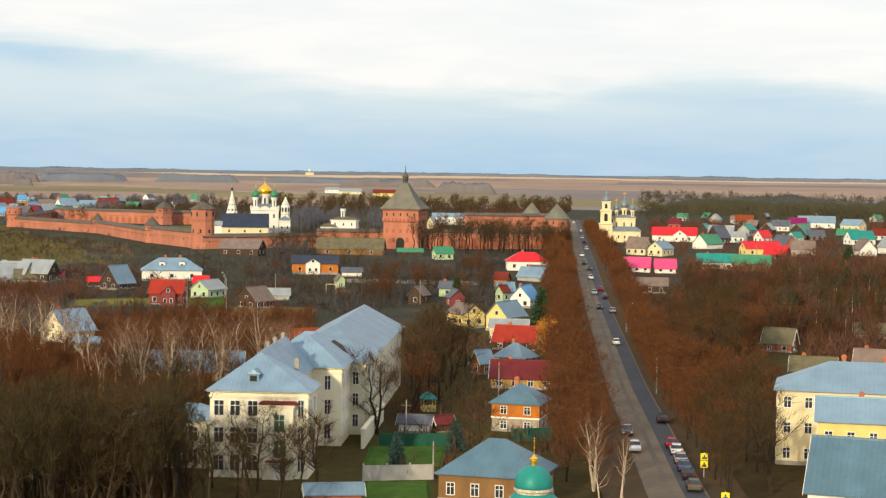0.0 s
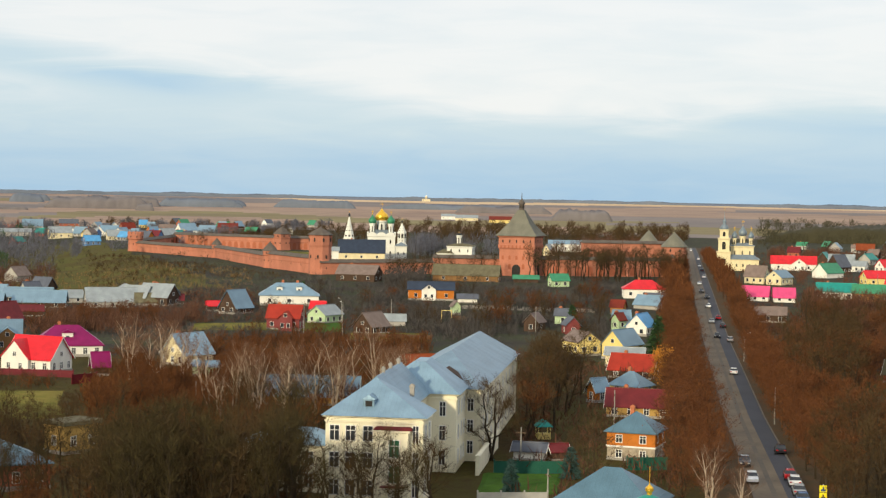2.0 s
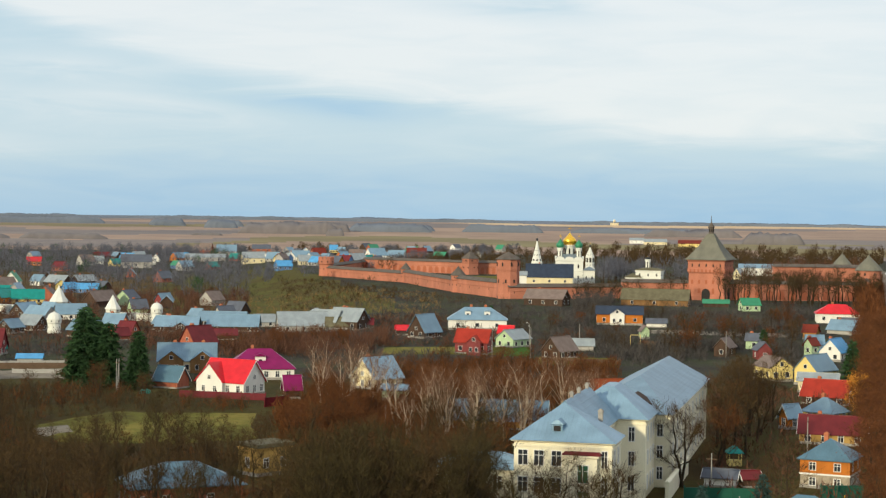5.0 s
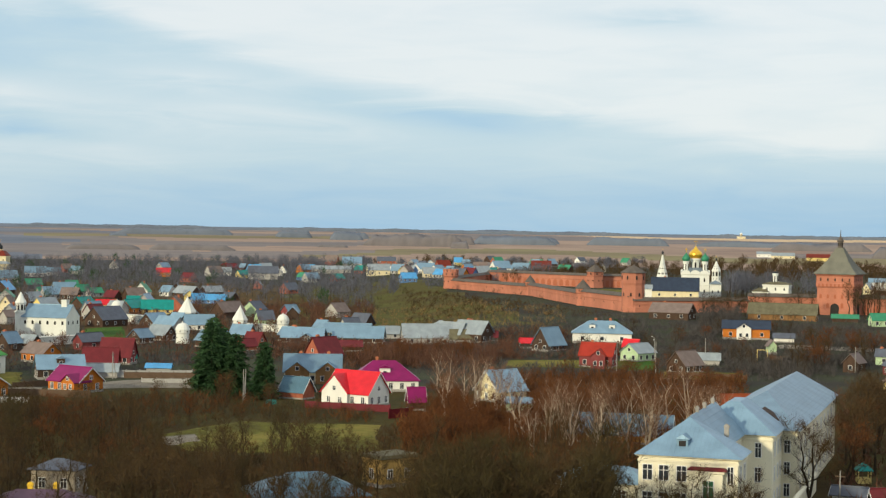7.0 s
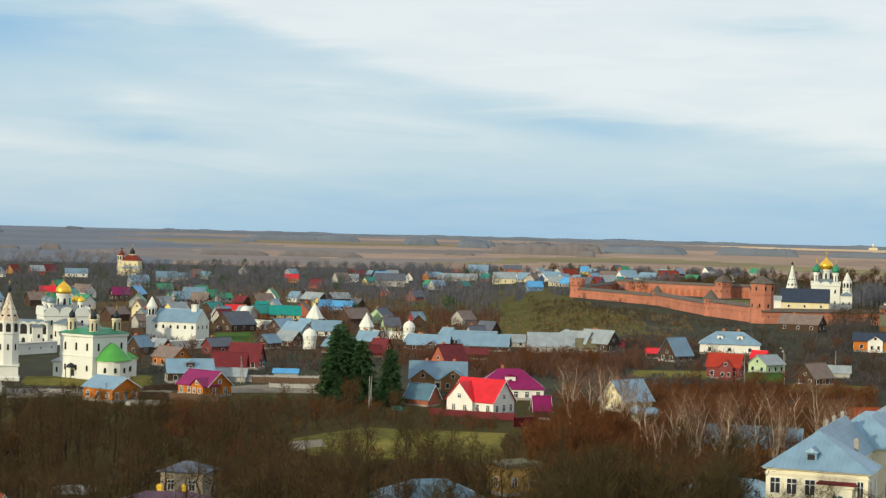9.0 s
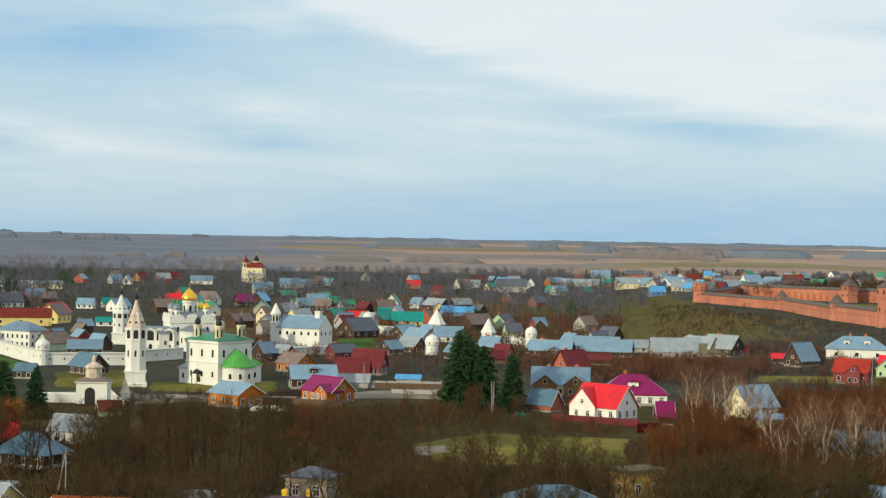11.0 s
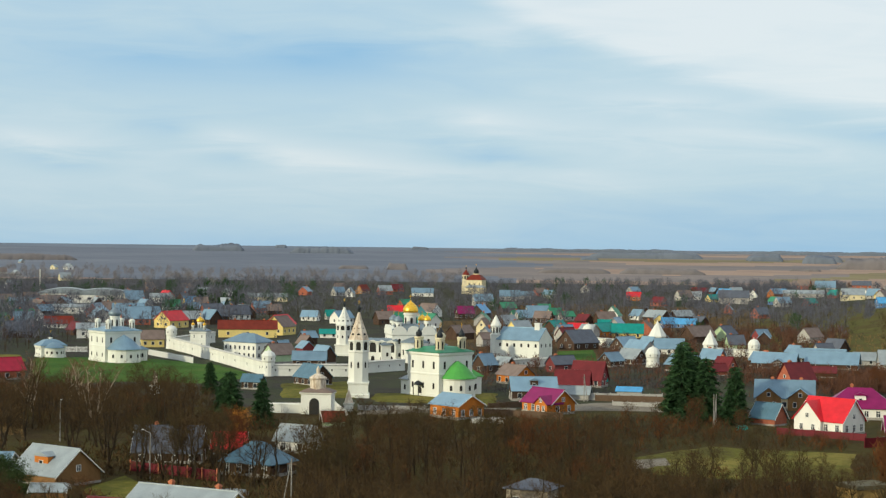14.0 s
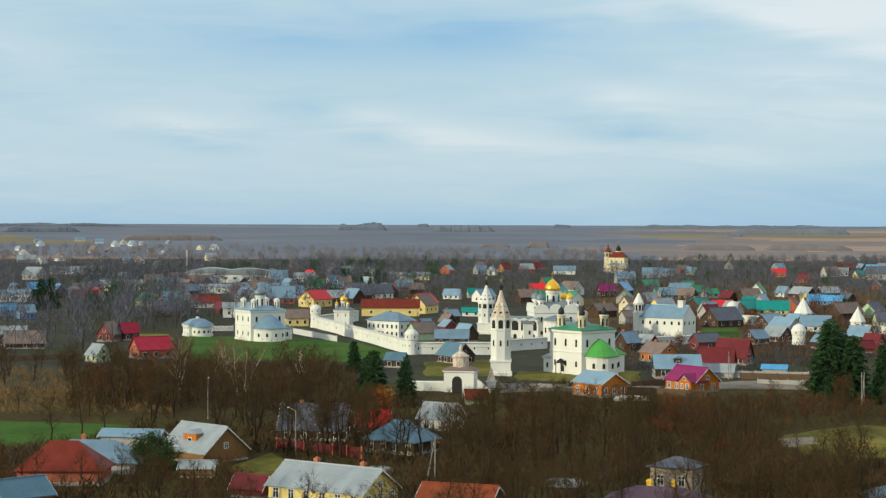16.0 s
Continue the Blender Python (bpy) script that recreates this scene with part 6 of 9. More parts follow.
FOOT.extend([(-281.8, 362.7, 3.0), (-216.4, 353.0, 2.5)])
tent_post((-216.4, 353.0), 4.8, M_OLDLIME)
tent_post((-281.8, 362.7), 5.6, M_OLDLIME)

# --- far churches ---
_g = (-646.9, 1243.7)
cube_church("far_church", _g[0], _g[1] + 8, 10, 13.0, 11.0, 12.0, WALLS["cream"][1], ROOFS["rust"][1], "far cream church with red roof and dark cupola",
            [(0, 0, 2.4, 5.0, 2.2, 5.5, M_BLACKDOME, onion)], None, [(2.0, -8.0, 16.0, 6.0, 6.0, 2.0, ROOFS["pale"][1])], (3, 2), 0, 4.0)
_g = (-667.2, 1266.5)
tent_tower("bell_tower", _g[0], _g[1] + 6, 10, 6.0, 12.0, 3.6, 4.6, M_OLDCREAM, "weathered cream bell tower beside the far church", .6, ROOFS["rust"][1], False)
_g = (-233.7, 4223.5)
cube_church("far_church", _g[0], _g[1], 0, 20.0, 10.0, 6.0, M_OLDCREAM, M_GREYDOME, "tiny pale church far out on the plain", [(0, 0, 3.2, 5.0, 3.3, 4.5, M_LIME, onion)], None, None, (3, 2))


# --- the big yellow school-like building ---
M_SHEET = ROOFS["zinc"][1]


def yellow_building():
    ob = thing("town_building", -10.3, 221.3, -5, "tall cream three-storey building with grey-blue hipped metal roofs", "building")
    FOOT.extend([(-16, 230, 11), (-14, 248, 9), (-10, 275, 9), (-8, 300, 9), (-36, 236, 8)])
    M_C = M_PALECREAM

    def block(x0, x1, y0, y1, h, r, name, ry=None, top=None):
        bm = fresh()
        cx, cy, a, b = (x0 + x1) / 2, (y0 + y1) / 2, (x1 - x0) / 2, (y1 - y0) / 2
        rect_stack(bm, [(a, b, -1), (a, b, h - .9), (a + .15, b + .15, h - .85), (a + .15, b + .15, h - .6), (a, b, h - .55), (a, b, h - .3), (a + .35, b + .35, h - .15), (a + .35, b + .35, h)], cx, cy)
        w = part(name, bm, M_C, ob)
        bm = fresh()
        k = min(a, b) * .95
        if ry is None:
            ry = (y0 + k, y1 - k) if b > a else (cy - .1, cy + .1)
        tx = .1 if b > a or top is not None else a - k
        rx = cx if top is None else top
        o = .6
        hexa(bm, [(x0 - o, y0 - o, h), (x1 + o, y0 - o, h), (x1 + o, y1 + o, h), (x0 - o, y1 + o, h), (rx - tx, ry[0], h + r), (rx + tx, ry[0], h + r), (rx + tx, ry[1], h + r), (rx - tx, ry[1], h + r)])
        rf = part("roof", bm, M_SHEET, ob, "grey-blue seamed metal roof")
        return w, rf
    w, rf = block(-14.6, -1.8, 0, 8.0, 11.3, 4.2, "front_wing", (7.2, 8.0), -9.3)
    for f, z in enumerate((1.0, 4.6, 8.1)):
        for x in (-13.4, -11.3, -9.0):
            window(w, x, -.01, z, 0, 1.25, 1.9)
        window(w, -2.75, -.01, z, 0, .7, 2.1)
        for y in (2.0, 5.5):
            window(w, -1.79, y, z, 90, 1.1, 2.0)
            window(w, -14.61, y, z, -90, 1.1, 2.0)
    bm = fresh()
    rect_stack(bm, [(2.0, .5, -1), (2.0, .5, 9.3), (2.25, .7, 9.4), (2.25, .7, 9.7), (1.8, .4, 9.8)], -5.6, -.4)
    st = part("stair_bay", bm, M_C, ob, "projecting cream stair bay")
    bm = fresh()
    rect_stack(bm, [(2.5, .8, 9.7), (2.5, .8, 9.85), (2.2, .3, 10.1)], -5.6, -.4)
    part("bay_roof", bm, ROOFS["darkred"][1], ob, "dark red sheet cap")
    for z in (2.9, 6.2):
        window(st, -5.4, -.91, z, 0, 1.3, 2.2, True, "green")
    bm = fresh()
    rect_stack(bm, [(.7, .05, -.2), (.7, .05, 2.0)], -5.4, -.95)
    part("door", bm, M_TRIM, ob, "pale grey entrance door")
    bm = fresh()
    rect_stack(bm, [(1.6, .7, 2.4), (1.6, .7, 2.55)], -5.4, -1.4)
    part("canopy", bm, ROOFS["darkred"][1], ob, "red door canopy")
    bm = fresh()
    rect_stack(bm, [(.7, 1.2, 12.0), (.7, 1.2, 13.2), (.9, 1.4, 13.3), (.05, 1.2, 13.9)], -9.2, 2.6)
    d = part("dormer", bm, M_SHEET, rf)
    slit(d, -9.2, 1.39, 12.4, 0, .9, .7, False)
    chimney(rf, -5.2, 12.5, 12.6, 14.2, .6, M_PLINTH)
    w, rf = block(-13.2, -5.4, 8.0, 28.0, 11.3, 4.4, "link_wing", (7.4, 28.0))
    for z in (1.0, 4.6, 8.1):
        for y in (12.5, 16.5, 20.5, 24.5):
            window(w, -5.39, y, z, 90, 1.1, 2.0)
    for y in (13.0, 19.0, 26.0):
        chimney(rf, -9.3, y, 14.9, 16.4, .45, M_PLINTH)
    w, rf = block(-13.2, -1.0, 28.0, 39.0, 11.3, 4.2, "middle_wing", (32.0, 39.0))
    for z in (1.0, 4.6, 8.1):
        window(w, -3.0, 27.99, z, 0, .8, 2.0)
        for y in (30.5, 34.0, 37.0):
            window(w, -.99, y, z, 90, 1.1, 2.0)
    w, rf = block(-12.7, 1.2, 39.0, 100.0, 10.9, 4.0, "rear_wing", (58.0, 100.0))
    for z in (1.2, 4.4, 7.6):
        for y in (44, 50, 56, 62, 68, 74, 80, 86, 92):
            window(w, 1.21, y, z, 90, 1.1, 1.8)
        window(w, -.2, 38.99, z, 0, .8, 1.8)
    bm = fresh()
    prism(bm, [(-3.0, 10.8), (3.0, 10.8), (0, 12.6)], -3.0, 1.0)
    g = part("pediment", bm, WALLS["wood"][1], rf, "dark boarded pediment")
    g.matrix_basis = pose(-4.6, 46.0, 0.9, 0, 0, 90)
    w, rf = block(-27.0, -14.6, 6.0, 13.0, 6.4, 1.9, "west_wing")
    for z in (.8, 3.7):
        for x in (-25.5, -23, -20.5, -18):
            window(w, x, 5.99, z, 0, 1.1, 1.8)
    bm = fresh()
    rect_stack(bm, [(.25, 14.0, -1), (.25, 14.0, 2.6), (.4, 14.1, 2.7), (.1, 14.0, 2.9)], 2.4, 40.0)
    part("garden_wall", bm, M_C, ob, "cream garden wall")


yellow_building()


def dome_chapel():
    ob = thing("street_chapel", 14.9, 193.0, 0, "small cream street chapel with glossy green dome and gilt finial", "chapel")
    FOOT.append((15, 193, 4))
    bm = fresh()
    lathe(bm, [(2.5, -1), (2.5, 2.9), (2.75, 3.1), (2.75, 3.4), (2.0, 3.5), (2.0, 4.1), (2.25, 4.25), (2.25, 4.55)], 16)
    b = part("drum", bm, M_OLDLIME, ob)
    for i in range(6):
        a = i * math.pi / 3 + .3
        slit(b, 2.48 * math.cos(a), 2.48 * math.sin(a), .8, math.degrees(a) + 90, .8, 1.7)
    bm = fresh()
    lathe(bm, [(2.6, 3.35), (2.65, 3.45), (2.15, 3.95)], 20)
    part("skirt_roof", bm, ROOFS["teal"][1], ob, "green sheet skirt roof")
    bm = fresh()
    lathe(bm, [(2.15, 4.5), (2.18, 4.8), (2.1, 5.4), (1.82, 6.1), (1.3, 6.65), (.65, 6.95), (.3, 7.05)], 28)
    d = part("dome", bm, ROOFS["teal"][1], ob, "glossy green dome", False)
    bm = fresh()
    lathe(bm, [(.3, 7.0), (.3, 7.3), (.48, 7.5), (.48, 7.8), (.15, 8.1), (.05, 8.3), (.05, 10.2)], 12)
    part("finial", bm, M_GOLD, d, "gilt finial")


dome_chapel()

# ---- small houses between the larger ones ----


FAR_HOUSES = []


def far_houses():
    """The small houses of the far streets, too many and too small to tell apart, as one body."""
    mats = list(dict.fromkeys([ROOFS[q[7]][1] for q in FAR_HOUSES] + [WALLS[q[8]][1] for q in FAR_HOUSES] + [M_CHIM, M_GLASS]))
    total = bmesh.new()
    for x, y, turn, L, B, h, r, roof, wall, stack in FAR_HOUSES:
        one = bmesh.new()

        def dye(mat):
            for f in one.faces:
                if not f.tag:
                    f.material_index, f.tag = mats.index(mat), True
        prism(one, [(-B / 2, -0.8), (B / 2, -0.8), (B / 2, h), (0, h + r - 0.02), (-B / 2, h)], -L / 2, L / 2)
        dye(WALLS[wall][1])
        chevron(one, L, B, h, r)
        dye(ROOFS[roof][1])
        for k in range(max(1, int(L / 3))):
            u = -L / 2 + L * (k + .5) / max(1, int(L / 3))
            box(one, u - .45, u + .45, -B / 2 - .05, -B / 2 + .1, .9, 2.1)
        for side in (-1, 1):
            box(one, side * (L / 2 - .02) - .06, side * (L / 2 - .02) + .06, -.45, .45, .9, 2.1)
        dye(M_GLASS)
        if stack:
            box(one, -L * .2 - .35, -L * .2 + .35, .1, .8, h + r * .5, h + r + .8)
            dye(M_CHIM)
        bmesh.ops.transform(one, matrix=pose(x, y, land(x, y), 0, 0, turn), verts=one.verts)
        me = bpy.data.meshes.new("far_house")
        one.to_mesh(me)
        one.free()
        total.from_mesh(me)
        bpy.data.meshes.remove(me)
    tagged(new("far_houses", link("far_houses", total, mats)), "small gabled houses of the far streets, roofs in mixed colours", "houses", kind="stuff")


def infill(poly, n, roofs, walls, seed, lo=6.0, hi=10.0, gap=1.15):
    rr = random.Random(seed)
    xs, ys = [p[0] for p in poly], [p[1] for p in poly]
    made = tries = 0
    while made < n and tries < n * 60:
        tries += 1
        x, y = rr.uniform(min(xs), max(xs)), rr.uniform(min(ys), max(ys))
        if not inside((x, y), poly) or any(inside((x, y), q) for q in OPEN):
            continue
        B = rr.uniform(lo * .7, hi * .75)
        L = B * rr.uniform(1.1, 1.9)
        d = math.hypot(x, y)
        bad = False
        for fx, fy, fr in FOOT:
            if (fx - x) ** 2 + (fy - y) ** 2 < ((fr + L * .6) * gap) ** 2:
                bad = True
                break
            fd = math.hypot(fx, fy)      # keep out of the camera's sight line to a larger building
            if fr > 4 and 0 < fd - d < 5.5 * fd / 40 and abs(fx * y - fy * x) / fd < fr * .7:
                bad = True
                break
        if bad:
            continue
        made += 1
        turn = rr.choice((-28, -20, 48, 56, 62, 70, -75)) + rr.uniform(-8, 8)
        h, r, roof, wall, stack = rr.uniform(2.4, 3.4), rr.uniform(.42, .62) * B, rr.choice(roofs), rr.choice(walls), rr.choice((0, 1))
        if d < 830:
            house(x, y, turn, L, B, h, r, roof, wall, win=2 if d < 560 else 0, chim=stack)
        else:
            FOOT.append((x, y, L * 0.62))
            FAR_HOUSES.append((x, y, turn, L, B, h, r, roof, wall, stack))


GREYS = ["zinc", "zinc", "slate", "brown", "zinc", "darkred", "zinc"]
MIXED = ["zinc", "pale", "zinc", "brown", "slate", "green", "slate", "zinc", "darkred", "brown"]
WOODS = ["wood", "wood", "pine", "maroon", "wood", "green", "grey"]
PLAIN = ["white", "wood", "grey", "brick", "wood", "wood", "grey"]
infill([(-235.8, 453.9), (-141.7, 520.1), (-202.3, 741.9), (-305.1, 712.4), (-325.8, 636.9)], 20, GREYS, WOODS, 1)
infill([(-435.2, 434.2), (-465.6, 519.1), (-506.2, 755.2), (-854.9, 1274.9), (-885.8, 883.2)], 22, MIXED, PLAIN, 2, 7, 12)
infill([(-464.9, 693.6), (-229.8, 842.3), (-410.7, 1503.9), (-854.9, 1274.9)], 24, MIXED, PLAIN, 3, 7, 11)
infill([(-455.2, 1244.2), (-236.1, 1053.3), (-277.0, 1696.6), (-346.2, 2119.1), (-642.4, 1790.8)], 12, MIXED, PLAIN, 4, 8, 12)
infill([(107.8, 756.6), (230.7, 792.4), (468.4, 1611.8), (227.0, 1561.1)], 12, MIXED, PLAIN, 5, 7, 11)
infill([(-348.1, 1452.9), (-177.8, 1619.3), (-230.1, 2094.6), (-477.8, 1994.2)], 8, MIXED, PLAIN, 6, 8, 13)
BRIGHT = ["zinc", "blue", "pale", "darkred", "brown", "teal", "zinc", "slate", "green", "pale"]
infill([(-480.0, 1230.0), (-225.0, 1090.0), (-255.0, 1330.0), (-460.0, 1450.0)], 34, BRIGHT, ["yellow", "white", "cream", "brick", "grey", "bluew", "orange"], 10, 8, 12, .8)
infill([(-317.6, 474.1), (-294.2, 493.0), (-362.1, 606.5), (-390.4, 582.6)], 5, GREYS, WOODS, 7)
infill([(-25.1, 495.8), (30.7, 503.5), (35.5, 585.2), (-21.7, 577.4)], 6, ["slate", "rust", "pale", "brown"], WOODS, 8, 3.5, 6)
infill([(-1201.0, 1060.2), (-1075.8, 1285.8), (-1482.5, 1771.8), (-1725.5, 1523.3)], 16, ["pale", "zinc", "brown", "pale"], ["white", "cream", "grey"], 9, 8, 13)

infill([(-700.0, 640.0), (-430.0, 560.0), (-470.0, 760.0), (-760.0, 960.0)], 40, MIXED + ["red", "blue"], PLAIN + ["yellow"], 11, 8, 12, .75)
infill([(-400.0, 640.0), (-260.0, 660.0), (-330.0, 900.0), (-480.0, 860.0)], 26, BRIGHT, PLAIN + ["yellow"], 12, 7, 11, .8)
infill([(120.0, 700.0), (215.0, 700.0), (300.0, 1000.0), (170.0, 1000.0)], 16, BRIGHT, PLAIN, 13, 7, 11, .8)
infill([(-1640.0, 1560.0), (-1520.0, 1715.0), (-1840.0, 2075.0), (-1970.0, 1875.0)], 10, ["pale", "zinc", "brown"], ["white", "white", "cream", "grey"], 14, 8, 12, .8)
far_houses()

# ---- trees ----
M_BARK = paint("dark_bark", (0.042, 0.030, 0.017), 0.95, 0, 1.5, 0.4, 0.3, 10)
# scrub colour cooled to stand in for haze over the village
M_SCRUB = paint("grey_brown_scrub", (0.074, 0.066, 0.062), 0.95, 0, 0.1, 0.4, 0, 1, 0, 0.5)
M_SCRUBRED = paint("reddish_scrub", (0.115, 0.054, 0.032), 0.95, 0, 0.1, 0.4, 0, 1, 0, 0.5)
# pale blue tone of these twigs is middle-distance haze put into the colour
M_VILLTREE = paint("hazed_village_twigs", (0.112, 0.114, 0.140), 0.95, 0, 0.1, 0.4, 0, 1, 0, 0.5)
M_BIRCH = paint("birch_bark", (0.50, 0.40, 0.30), 0.85, 0, 1.2, 0.35, 0.2, 8)
M_TWIG = paint("brown_twigs", (0.066, 0.040, 0.015), 0.95, 0, 0.3, 0.4, 0, 3, 0, 0.5)
M_TWIGDARK = paint("blackish_twigs", (0.054, 0.040, 0.014), 0.95, 0, 0.3, 0.4, 0, 3, 0, 0.5)
M_TWIGRED = paint("russet_twigs", (0.115, 0.042, 0.012), 0.95, 0, 0.3, 0.4, 0, 3, 0, 0.5)
M_TWIGBIRCH = paint("birch_twigs", (0.17, 0.092, 0.055), 0.95, 0, 0.3, 0.4, 0, 3, 0, 0.5)
M_RUST = paint("rusty_leaves", (0.128, 0.046, 0.014), 0.9, 0, 0.25, 0.5, 0, 3, 0, 0.55)
M_AMBER = paint("amber_leaves", (0.55, 0.24, 0.03), 0.9, 0, 0.25, 0.4, 0, 3, 0, 0.5)
M_NEEDLE = paint("dark_needles", (0.034, 0.075, 0.026), 0.9, 0, 0.3, 0.5, 0, 3, 0, 0.5)
M_BUSH = paint("bush_leaves", (0.040, 0.066, 0.018), 0.9, 0, 0.3, 0.5, 0, 3, 0, 0.55)
M_SPRUCE = paint("blue_needles", (0.045, 0.095, 0.085), 0.9, 0, 0.3, 0.4, 0, 3, 0, 0.5)
M_REED = paint("dry_reeds", (0.225, 0.145, 0.06), 0.95, 0, 0.1, 0.4, 0, 3, 0, 0.5)
# haze painted into far tree colours: grey nearer, blue towards the horizon
M_HAZEWOOD = paint("hazed_far_wood", (0.205, 0.185, 0.187), 0.95, 0, 0.05, 0.3, 0, 1, 0, 0.5)
M_HAZEBLUE = paint("hazed_distant_forest", (0.165, 0.188, 0.23), 0.95, 0, 0.02, 0.25, 0, 1, 0, 0.4)
M_OLIVEWOOD = paint("olive_wood", (0.058, 0.052, 0.028), 0.95, 0, 0.05, 0.3, 0, 1, 0, 0.5)


def raw_mesh(name, verts, faces, mat):
    me = bpy.data.meshes.new(name)
    me.from_pydata(verts, [], faces)
    me.materials.append(mat)
    me.update()
    return me


def slivers(rng, pts, dirs, length, width, jitter=0.6, side=0.5):
    """Thin pointed leaves or twigs, one triangle each, from points along directions."""
    n = len(pts)
    d = dirs + rng.normal(0, jitter, (n, 3))
    d /= np.linalg.norm(d, axis=1)[:, None] + 1e-9
    s = rng.normal(0, 1, (n, 3))
    s -= d * (s * d).sum(1)[:, None]
    s /= np.linalg.norm(s, axis=1)[:, None] + 1e-9
    ln = length * rng.uniform(.6, 1.4, n)[:, None]
    w = width * rng.uniform(.6, 1.4, n)[:, None]
    v = np.empty((n, 3, 3))
    v[:, 0] = pts - s * w
    v[:, 1] = pts + s * w
    v[:, 2] = pts + d * ln + s * w * rng.uniform(-side, side, n)[:, None]
    return v.reshape(-1, 3)


def tris(v):
    return [(i, i + 1, i + 2) for i in range(0, len(v), 3)]


def bare_tree(seed, h, spread, bark, twig, n_twig, tw=0.05, tl=1.0, fork=0.3, stems=1, upright=0.8, leafy=0.0, thick=1.0):
    """Meshes of a leafless tree: tapered trunk with limbs, and a crown of fine twigs."""
    rng = np.random.default_rng(seed)
    bm = bmesh.new()
    tips, fine = [], []
    for st in range(stems):
        lean = rng.normal(0, .05 + .1 * (stems > 1), 2)
        top = Vector((lean[0] * h, lean[1] * h, h * .9))
        r0 = (.015 * h + .05) * thick
        prev, pr = Vector((rng.normal(0, .2) * (stems > 1), rng.normal(0, .2) * (stems > 1), -.5)), r0
        path = []
        for k in range(1, 7):
            f = k / 6
            p = top * f + Vector((rng.normal(0, .02) * h, rng.normal(0, .02) * h, 0)) * (f > .2)
            r = r0 * (1 - f) ** .8 + .02
            tube(bm, prev, p, pr, r, 4)
            path.append((prev.copy(), p.copy(), r, f))
            prev, pr = p, r
        nl = int(14 / stems) + 4
        for i in range(nl):
            f = fork + (1 - fork) * (i + rng.uniform(0, .8)) / nl
            seg = min(5, int(f * 6))
            a, b = path[seg][0], path[seg][1]
            p = a.lerp(b, f * 6 - seg)
            ang = i * 2.4 + rng.uniform(-.4, .4)
            reach = spread * (1.05 - .55 * abs(f - .45) / .55) * rng.uniform(.75, 1.15)
            up = upright * reach * rng.uniform(.6, 1.3)
            q = p + Vector((math.cos(ang) * reach, math.sin(ang) * reach, up))
            m = p.lerp(q, .5) + Vector((rng.normal(0, .08) * reach, rng.normal(0, .08) * reach, -.08 * reach))
            rl = max(.025, path[seg][2] * .45)
            tube(bm, p, m, rl, rl * .65, 3)
            tube(bm, m, q, rl * .65, .012, 3)
            tips += [(p.lerp(m, .6), m), (m, m.lerp(q, .5)), (m.lerp(q, .5), q), (q, q + (q - m) * .15)]
            for j in range(4):
                g = rng.uniform(.25, .95)
                s = m.lerp(q, g) if g > .5 else p.lerp(m, g * 2)
                e = s + Vector((rng.normal(0, .3), rng.normal(0, .3), rng.uniform(.1, .5))) * reach
                fine.append((s, e))
                tips += [(s, s.lerp(e, .6)), (s.lerp(e, .5), e)]
    trunk = link("trunk", bm, bark)
    ta = np.array([t[0] for t in tips])
    tb = np.array([t[1] for t in tips])
    k = rng.integers(0, len(tips), n_twig)
    f = rng.uniform(0, 1.1, n_twig)[:, None]
    pts = ta[k] * (1 - f) + tb[k] * f + rng.normal(0, .03 * spread + .1, (n_twig, 3))
    dirs = (tb - ta)[k]
    dirs /= np.linalg.norm(dirs, axis=1)[:, None] + 1e-9
    dirs[:, 2] += .35
    v = slivers(rng, pts, dirs, tl, tw, .55)
    if leafy:
        n2 = int(n_twig * leafy)
        k = rng.integers(0, len(tips), n2)
        p2 = tb[k] + rng.normal(0, .16 * spread, (n2, 3))
        v = np.vstack([v, slivers(rng, p2, rng.normal(0, 1, (n2, 3)), .24, .055, .3)])
    fa, fb = np.array([q[0] for q in fine]), np.array([q[1] for q in fine])
    w = rng.normal(0, 1, fa.shape)
    w = w / np.linalg.norm(w, axis=1)[:, None] * .05
    v = np.vstack([v, np.stack([fa - w, fa + w, fb], 1).reshape(-1, 3)])
    crown = raw_mesh("crown", v.tolist(), tris(v), twig)
    return trunk, crown


